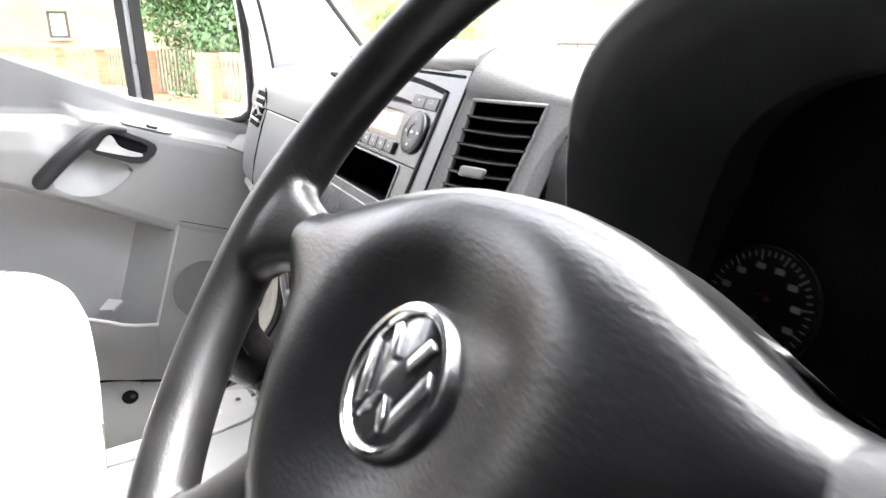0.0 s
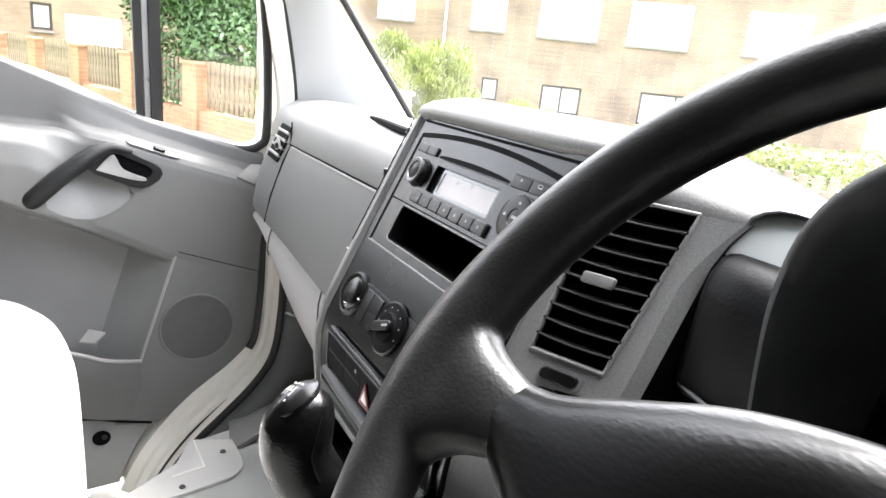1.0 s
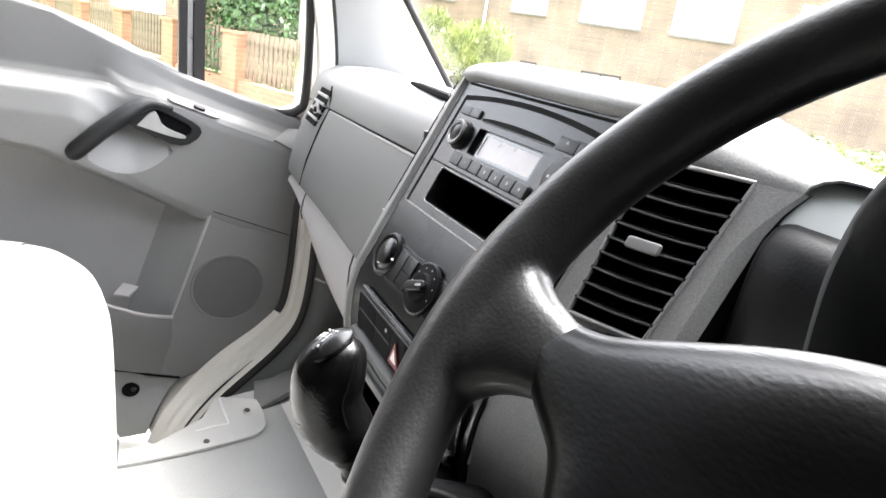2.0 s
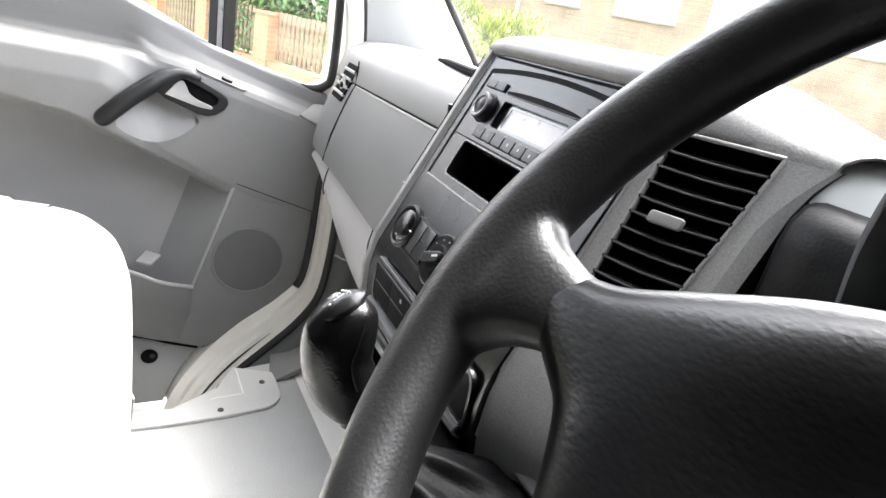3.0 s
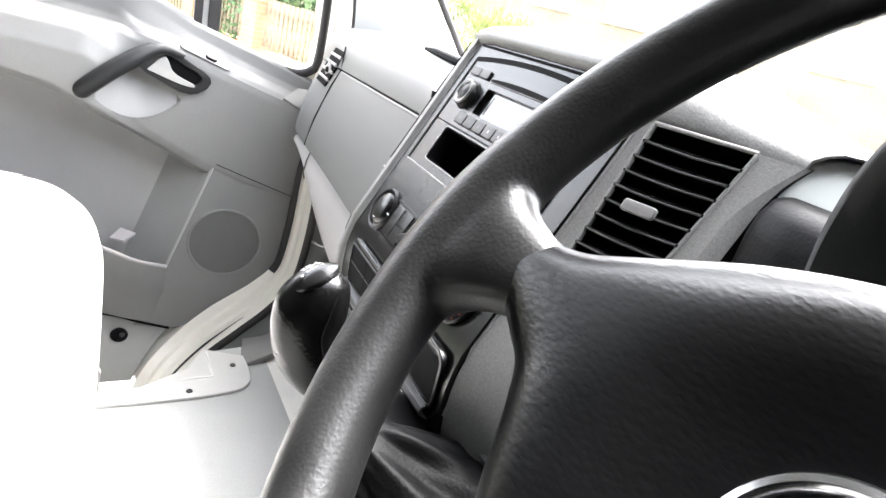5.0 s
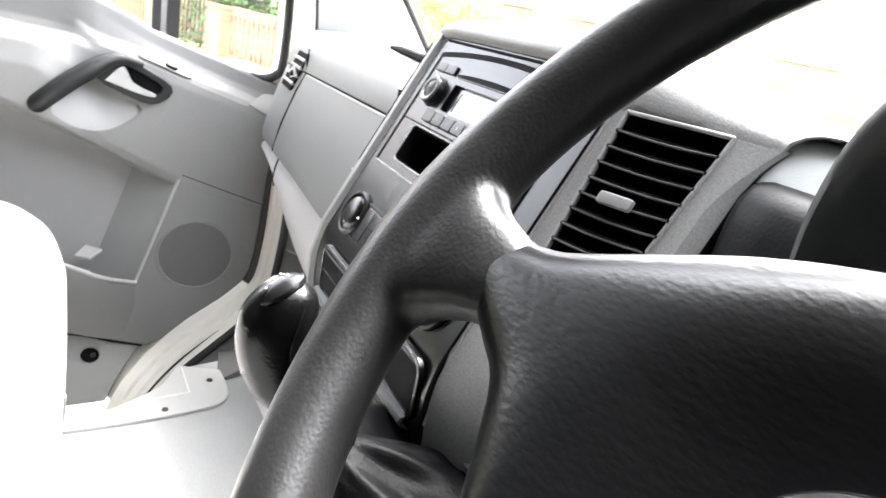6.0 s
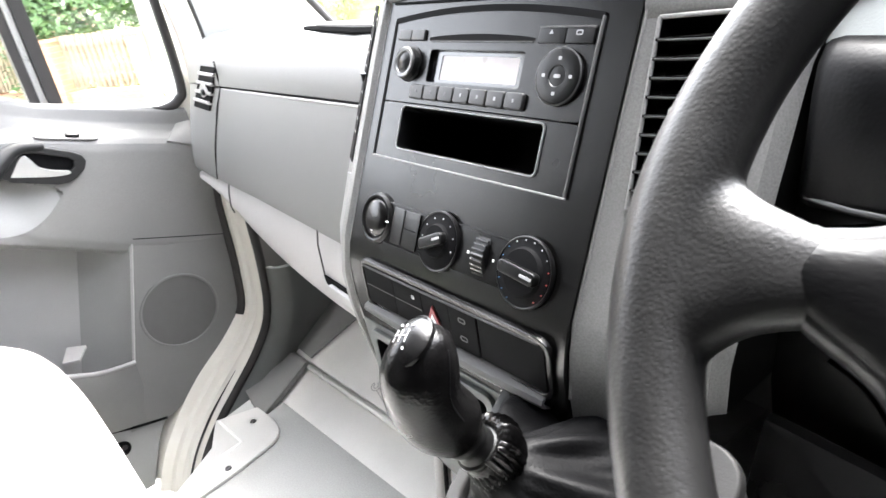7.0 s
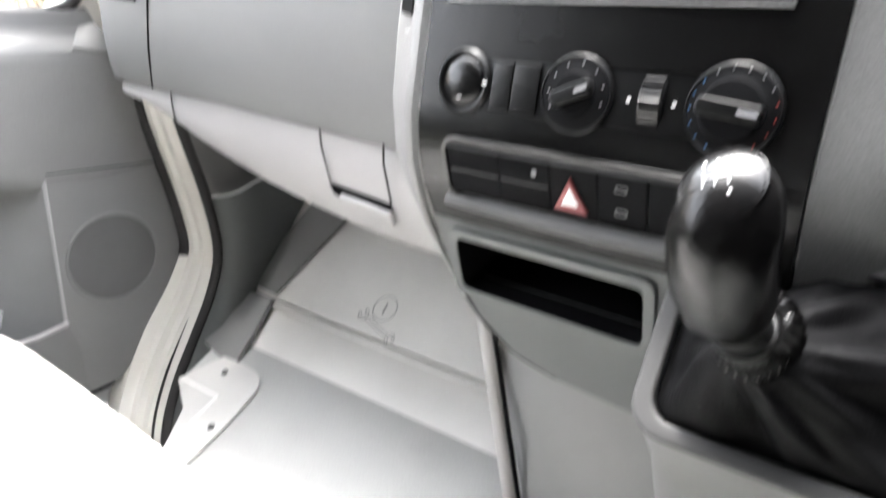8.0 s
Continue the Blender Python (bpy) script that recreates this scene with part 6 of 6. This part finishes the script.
# window surround of the door: seal, glass, divider bar, painted frame
WIN = smooth_line([(-0.93, 1.535), (-0.446, 1.455), (-0.22, 1.365), (-0.05, 1.312), (0.000, 1.302), (0.029, 1.313), (0.041, 1.338), (0.042, 1.45), (0.032, 1.60), (-0.01, 1.90), (-0.12, 2.06), (-0.30, 2.10), (-0.93, 2.10), (-0.93, 1.535)], 5)[:-1]
WINc = (-0.45, 1.75)
part("window_frame", ring_plate(by_angle([(-0.96, 1.46), (-0.45, 1.36), (-0.2, 1.27), (0.062, 1.20), (0.064, 1.60), (0.03, 1.95), (-0.10, 2.16), (-0.96, 2.16)], WINc, 120), by_angle(WIN, WINc, 120), (-1.04, 0, 0), (0, 1, 0), (0, 0, 1), (1, 0, 0), 0.07), M_PAINT, door, "cream painted window frame", bevel=0.0)
wi = [q for q in WIN if q[0] > -0.17 and q[1] < 2.05]
part("window_seal", tube([(-0.967, a, b) for a, b in wi], [0.002 + 0.008 * ease(a + max(0, b - 1.33), -0.08, 0.02) for a, b in wi], 10, up=(1, 0, 0)), M_RUBBER, door, "black rubber window seal")
glass = part("pane", prism(by_angle(WIN, WINc, 60), (-1.012, 0, 0), (0, 1, 0), (0, 0, 1), (1, 0, 0), 0.004), M_GLASS, door, "clear door glass")
glass.visible_shadow = False
part("window_divider", prism([(-0.222, 1.345), (-0.206, 1.345), (-0.216, 2.09), (-0.232, 2.09)], (-1.02, 0, 0), (0, 1, 0), (0, 0, 1), (1, 0, 0), 0.03), M_RUBBER, door, "black window divider bar")
part("divider_strip", prism([(-0.205, 1.345), (-0.194, 1.345), (-0.204, 2.09), (-0.215, 2.09)], (-1.018, 0, 0), (0, 1, 0), (0, 0, 1), (1, 0, 0), 0.026), M_SILVER, door)
part("divider_edge", prism([(-0.193, 1.345), (-0.171, 1.345), (-0.181, 2.09), (-0.203, 2.09)], (-1.02, 0, 0), (0, 1, 0), (0, 0, 1), (1, 0, 0), 0.034), M_RUBBER, door)

# outside mirror on the door, glimpsed past the window's front corner
mirror = thing("door_mirror", (-1.08, 0.12, 1.30), "black door mirror outside the passenger window", "mirror")
part("housing", loft([[(-1.20 + a * g, y, 1.44 + b * g) for a, b in rounded(0.22, 0.34, 0.05, 5)] for y, g in ((0.096, 0.98), (0.105, 1.0), (0.15, 0.97), (0.19, 0.75), (0.20, 0.4))]), M_BLACK, mirror, angle=50)
part("glass", prism(rounded(0.19, 0.31, 0.04, 5, -1.20, 1.44), (0, 0.0965, 0), (1, 0, 0), (0, 0, 1), (0, -1, 0), 0.002), M_CHROME, mirror, "mirror glass")
part("arm", tube([(-1.035, 0.13, 1.29), (-1.07, 0.135, 1.30), (-1.12, 0.14, 1.32)], 0.022, 12), M_BLACK, mirror)

# ---- passenger bench seat ----
seat = thing("passenger_seat", (-0.35, -0.65, 0.70), "cream covered double passenger bench seat", "seat")


def cushion():
    rows = []
    outline = smooth_line([(0.16, -0.352), (-0.2, -0.345), (-0.50, -0.350), (-0.62, -0.364), (-0.71, -0.392), (-0.775, -0.440), (-0.815, -0.52), (-0.83, -0.62), (-0.835, -0.80), (-0.835, -0.98)], 5)
    for a, b in outline:
        d = Vector((a + 0.30, b + 0.95))
        d = d / max(d.length, 1e-6)
        row = []
        for off, z in ((-0.30, 1.070), (-0.16, 1.074), (-0.07, 1.072), (-0.030, 1.064), (-0.010, 1.048), (-0.001, 1.020), (0.0, 0.97), (-0.006, 0.91), (-0.03, 0.87)):
            nx, ny = (a + 0.15, b + 0.85)
            nl = math.hypot(nx, ny)
            row.append((a + off * (nx / nl if a < -0.5 else nx / nl * 0.15), b + off * (ny / nl if a > -0.8 else 0.1), z))
        rows.append(row)
    return sheet(rows, 0.01, (0, 0, -1))


part("cushion", cushion(), M_SEAT, seat, "plump cream seat cushion", angle=80)
part("cushion_top", box((-0.33, -0.80, 1.02), (0.95, 0.52, 0.11)), M_SEAT, seat, bevel=0.03)
part("seam", tube([(-0.255, -0.90, 1.077), (-0.252, -0.55, 1.0765), (-0.250, -0.42, 1.072), (-0.249, -0.365, 1.050), (-0.249, -0.343, 0.99), (-0.249, -0.348, 0.90)], 0.0016, 6), M_SEAT, seat)
part("base", box((-0.33, -0.75, 0.79), (0.90, 0.62, 0.18)), M_DASH, seat, bevel=0.02)


# ---- outside ----
ground = part("ground", box((0, 0, -0.05), (600, 600, 0.1)), M_GRASS, smooth=False)
tagged(ground, "rough grass ground reaching the horizon", "ground", kind="structure")
road = part("road", box((2.0, 20, 0.004), (13.0, 260, 0.01)), M_ROAD, smooth=False)
tagged(road, "grey asphalt road", "road", kind="structure")
pavement = part("pavement", box((-7.4, 20, 0.06), (5.7, 260, 0.12)), M_PAVE, smooth=False)
tagged(pavement, "pale pavement with a raised kerb", "pavement", kind="structure")

# garden fence: brick base and piers, slatted wooden panels


def fence_run(origin, along, count, pitch, top=1.15, base=0.42, label="low brick wall with piers and slatted wooden panels"):
    """Brick plinth, piers every pitch metres, upright slats between."""
    o, al = Vector(origin), Vector(along).normalized()
    ac = Vector((-al.y, al.x, 0))
    rot = Matrix(((al.x, ac.x, 0), (al.y, ac.y, 0), (0, 0, 1))).to_4x4()
    f = thing("fence", o, label, "fence")
    part("plinth", box(o + al * (count * pitch / 2) + Vector((0, 0, base / 2)), (count * pitch, 0.24, base), m=rot), M_BRICK, f, smooth=False)
    for k in range(count + 1):
        p = o + al * (k * pitch)
        part("pier", box(p + Vector((0, 0, top / 2 - 0.02)), (0.40, 0.34, top - 0.04), m=rot), M_BRICK, f, "orange brick pier", smooth=False)
        part("cap", box(p + Vector((0, 0, top - 0.02)), (0.45, 0.39, 0.045), m=rot), M_BRICK, f, smooth=False)
    slat_me = None
    for k in range(count):
        for zz in (base + 0.16, top - 0.14):
            part("rail", box(o + al * ((k + 0.5) * pitch) + ac * 0.05 + Vector((0, 0, zz)), (pitch - 0.42, 0.04, 0.08), m=rot), M_WOOD, f, smooth=False)
        n = int((pitch - 0.42) / 0.125)
        for j in range(n):
            c = o + al * (k * pitch + 0.21 + (j + 0.5) * (pitch - 0.42) / n) + Vector((0, 0, (base + top) / 2 + 0.03 + random.uniform(-0.012, 0.012)))
            if slat_me is None:
                ob = part("slat", box((0, 0, 0), (0.072, 0.025, top - base - 0.02), m=rot), M_WOOD, f, smooth=False)
                slat_me = ob.data
            else:
                ob = new("slat", slat_me)
                ob.parent = f
                ob.matrix_parent_inverse = Matrix.Translation(o).inverted()
            ob.matrix_basis = Matrix.Translation(c)
    return f


fence_run((-19.98, -2.39, 0), (0.93, 0.37, 0), 7, 2.05)
fence_run((-5.6, 4.6, -0.15), (1.0, 0.28, 0), 3, 2.2, top=1.02, base=0.25, label="low wooden slatted garden fence ahead")


def leaf_mass(name, label, centre, size, count, leaf, mat, seed, category="hedge", lumps=9, trunk=True, feather=False):
    """A crown of many small leaves in uneven clumps, over a few limbs."""
    rng = np.random.default_rng(seed)
    t = thing(name, (centre[0], centre[1], 0), label, category)
    c, s = np.array(centre), np.array(size)
    cl = rng.uniform(-0.72, 0.72, (lumps, 3)) * s / 2
    if feather:
        # lumps fill a dome, smaller and closer
        cl = rng.normal(size=(lumps, 3))
        cl *= (rng.uniform(0.1, 1.0, (lumps, 1)) ** 0.45) * 0.80 / np.linalg.norm(cl, axis=1, keepdims=True)
        cl = cl * s / 2
    rad = rng.uniform(0.30, 0.52, lumps) * (0.62 if feather else 1.0)
    verts, faces = [], []
    for k in range(count):
        i = rng.integers(lumps)
        d = rng.normal(size=3)
        d /= np.linalg.norm(d)
        r = rad[i] * rng.uniform(0.55, 1.0) ** 0.5 * rng.uniform(0.9, 1.12)
        p = c + cl[i] + d * r * s / 2
        p[2] = max(p[2], 0.03)
        a = rng.normal(size=3)
        if feather:
            a = a * 0.45 + d * 0.5 + np.array((0, 0, 0.9))
        a /= np.linalg.norm(a)
        b = np.cross(a, d)
        b /= np.linalg.norm(b) + 1e-9
        L = leaf * rng.uniform(0.6, 1.3)
        wide = 0.16 if feather else 0.45
        n = len(verts)
        verts += [tuple(p - a * L), tuple(p + b * L * wide), tuple(p + a * L), tuple(p - b * L * wide)]
        faces.append((n, n + 1, n + 2, n + 3))
    me = bpy.data.meshes.new("crown")
    me.from_pydata(verts, [], faces)
    me.materials.append(mat)
    ob = new("crown", me)
    ob.parent = t
    ob.matrix_parent_inverse = Matrix.Translation((centre[0], centre[1], 0)).inverted()
    if trunk:
        for k in range(4):
            e = c + cl[k] * 0.8
            part("stem", tube([(c[0] + 0.1 * k, c[1], 0), tuple((c + e) / 2 * np.array((1, 1, 0.6))), tuple(e)], [0.05, 0.035, 0.015], 8), M_TWIG, t)
    return t


leaf_mass("hedge_bush", "tall dark green hedge behind the garden fence", (-12.0, 2.35, 2.0), (3.6, 3.9, 3.6), 34000, 0.055, M_HEDGE, 3, "bush", 16)
leaf_mass("bush", "yellow-green feathery shrub beside the road", (-8.55, 4.15, 0.92), (2.1, 2.5, 2.1), 60000, 0.055, M_BUSH, 5, "bush", 60, feather=True)
leaf_mass("bush", "small round yellow-green shrub before the house", (-10.8, 7.9, 0.50), (1.5, 1.6, 0.92), 12000, 0.045, M_BUSH, 6, "bush", 30, feather=True)
leaf_mass("bush", "green shrub row above the slatted fence", (-3.9, 6.6, 0.66), (4.8, 1.3, 0.80), 22000, 0.035, M_BUSH, 7, "bush", 40)
leaf_mass("tree", "leafy green tree beyond the houses", (-12.5, 26.0, 5.2), (6, 6, 7), 16000, 0.16, M_HEDGE, 8, "tree", 14)


def house(name, centre, facing, width, height, windows, depth=8.0, label="two-storey brick house", door_at=None):
    """facing: direction of the front's outward normal; windows (h0, h1, z0, z1) along the front."""
    c, nrm = Vector(centre), Vector(facing).normalized()
    al = Vector((-nrm.y, nrm.x, 0))
    rot = Matrix(((al.x, nrm.x, 0), (al.y, nrm.y, 0), (0, 0, 1))).to_4x4()
    h = thing(name, c, label, "house")
    # front wall with real openings, built of panels between them
    xs = sorted({-width / 2, width / 2, *[w[0] for w in windows], *[w[1] for w in windows]})
    zs = sorted({0.0, height, *[w[2] for w in windows], *[w[3] for w in windows]})
    bm = bmesh.new()
    for a, b in zip(xs, xs[1:]):
        for z0, z1 in zip(zs, zs[1:]):
            m = ((a + b) / 2, (z0 + z1) / 2)
            if any(w[0] < m[0] < w[1] and w[2] < m[1] < w[3] for w in windows):
                continue
            box(c + al * m[0] - nrm * 0.15 + Vector((0, 0, m[1])), (b - a, 0.3, z1 - z0), bm, rot)
    bmesh.ops.remove_doubles(bm, verts=bm.verts, dist=0.0005)
    part("wall", bm, M_HOUSE, h, "buff brick wall", smooth=False)
    part("wall", box(c - nrm * (depth / 2 + 0.31) + Vector((0, 0, height / 2)), (width, depth, height), m=rot), M_HOUSE, h, smooth=False)
    roof_r = []
    for s in (-1, 1):
        e = c + al * (s * (width / 2 + 0.3))
        roof_r.append([e + nrm * 0.4 + Vector((0, 0, height)), e - nrm * (depth / 2) + Vector((0, 0, height + 2.6)), e - nrm * (depth + 0.7) + Vector((0, 0, height))])
    part("roof", loft(roof_r), M_ROOF, h, smooth=False)
    for w in windows:
        m = Vector(c) + al * ((w[0] + w[1]) / 2) + Vector((0, 0, (w[2] + w[3]) / 2))
        ww, hh = w[1] - w[0], w[3] - w[2]
        dark = w[3] < 1.5 or ww < 0.55
        q = part("window", ring_plate([(-ww / 2, -hh / 2), (ww / 2, -hh / 2), (ww / 2, hh / 2), (-ww / 2, hh / 2)], [(-ww / 2 + 0.07, -hh / 2 + 0.07), (ww / 2 - 0.07, -hh / 2 + 0.07), (ww / 2 - 0.07, hh / 2 - 0.07), (-ww / 2 + 0.07, hh / 2 - 0.07)], m - nrm * 0.12, al, (0, 0, 1), nrm, 0.07), M_FRAME if dark else M_UPVC, h, "dark framed window" if dark else "white framed window", smooth=False)
        part("pane", box(m - nrm * 0.10, (ww - 0.1, 0.02, hh - 0.1), m=rot), M_PANE, q, smooth=False)
        part("sill", box(m + Vector((0, 0, -hh / 2 - 0.04)) + nrm * 0.02, (ww + 0.06, 0.14, 0.06), m=rot), M_LEDGE, q, smooth=False)
        if ww > 0.9:
            part("mullion", box(m - nrm * 0.085, (0.06, 0.05, hh - 0.1), m=rot), M_FRAME if dark else M_UPVC, q, smooth=False)
    return h, c, nrm, al, rot


az = radians(-50)
front = Vector((0.52 + 24 * math.sin(az), -0.34 + 24 * math.cos(az), 0))
h1, c1, n1, a1, r1 = house("house", front, (-math.sin(az), -math.cos(az), 0), 19.0, 5.2,
    [(-7.4, -6.0, 2.80, 4.1), (-3.97, -2.73, 2.72, 4.0), (-1.6, 0.46, 2.68, 4.1), (1.43, 3.46, 2.68, 4.1), (5.2, 7.2, 2.7, 4.1), (-3.35, -2.75, 0.35, 1.12), (-1.2, 0.2, 0.15, 1.10), (2.2, 4.6, 0.1, 1.2)], label="long buff brick house with white windows")
part("drainpipe", tube([c1 + a1 * -4.85 + n1 * 0.08 + Vector((0, 0, z)) for z in (0, 2.6, 5.2)], 0.05, 10), M_UPVC, h1)
house("house", (-21.0, -3.0, 0), (1, 0, 0), 15.0, 5.4, [(-5.6, -4.4, 0.8, 2.2), (-4.0, -2.2, 0.7, 2.2), (-1.4, -0.8, 1.1, 2.0), (1.8, 2.3, 1.25, 1.95), (2.6, 4.0, 0.95, 1.75), (-5.0, -3.6, 3.3, 4.6), (0.8, 2.4, 3.3, 4.6)], label="brick terraced house behind the garden fence")
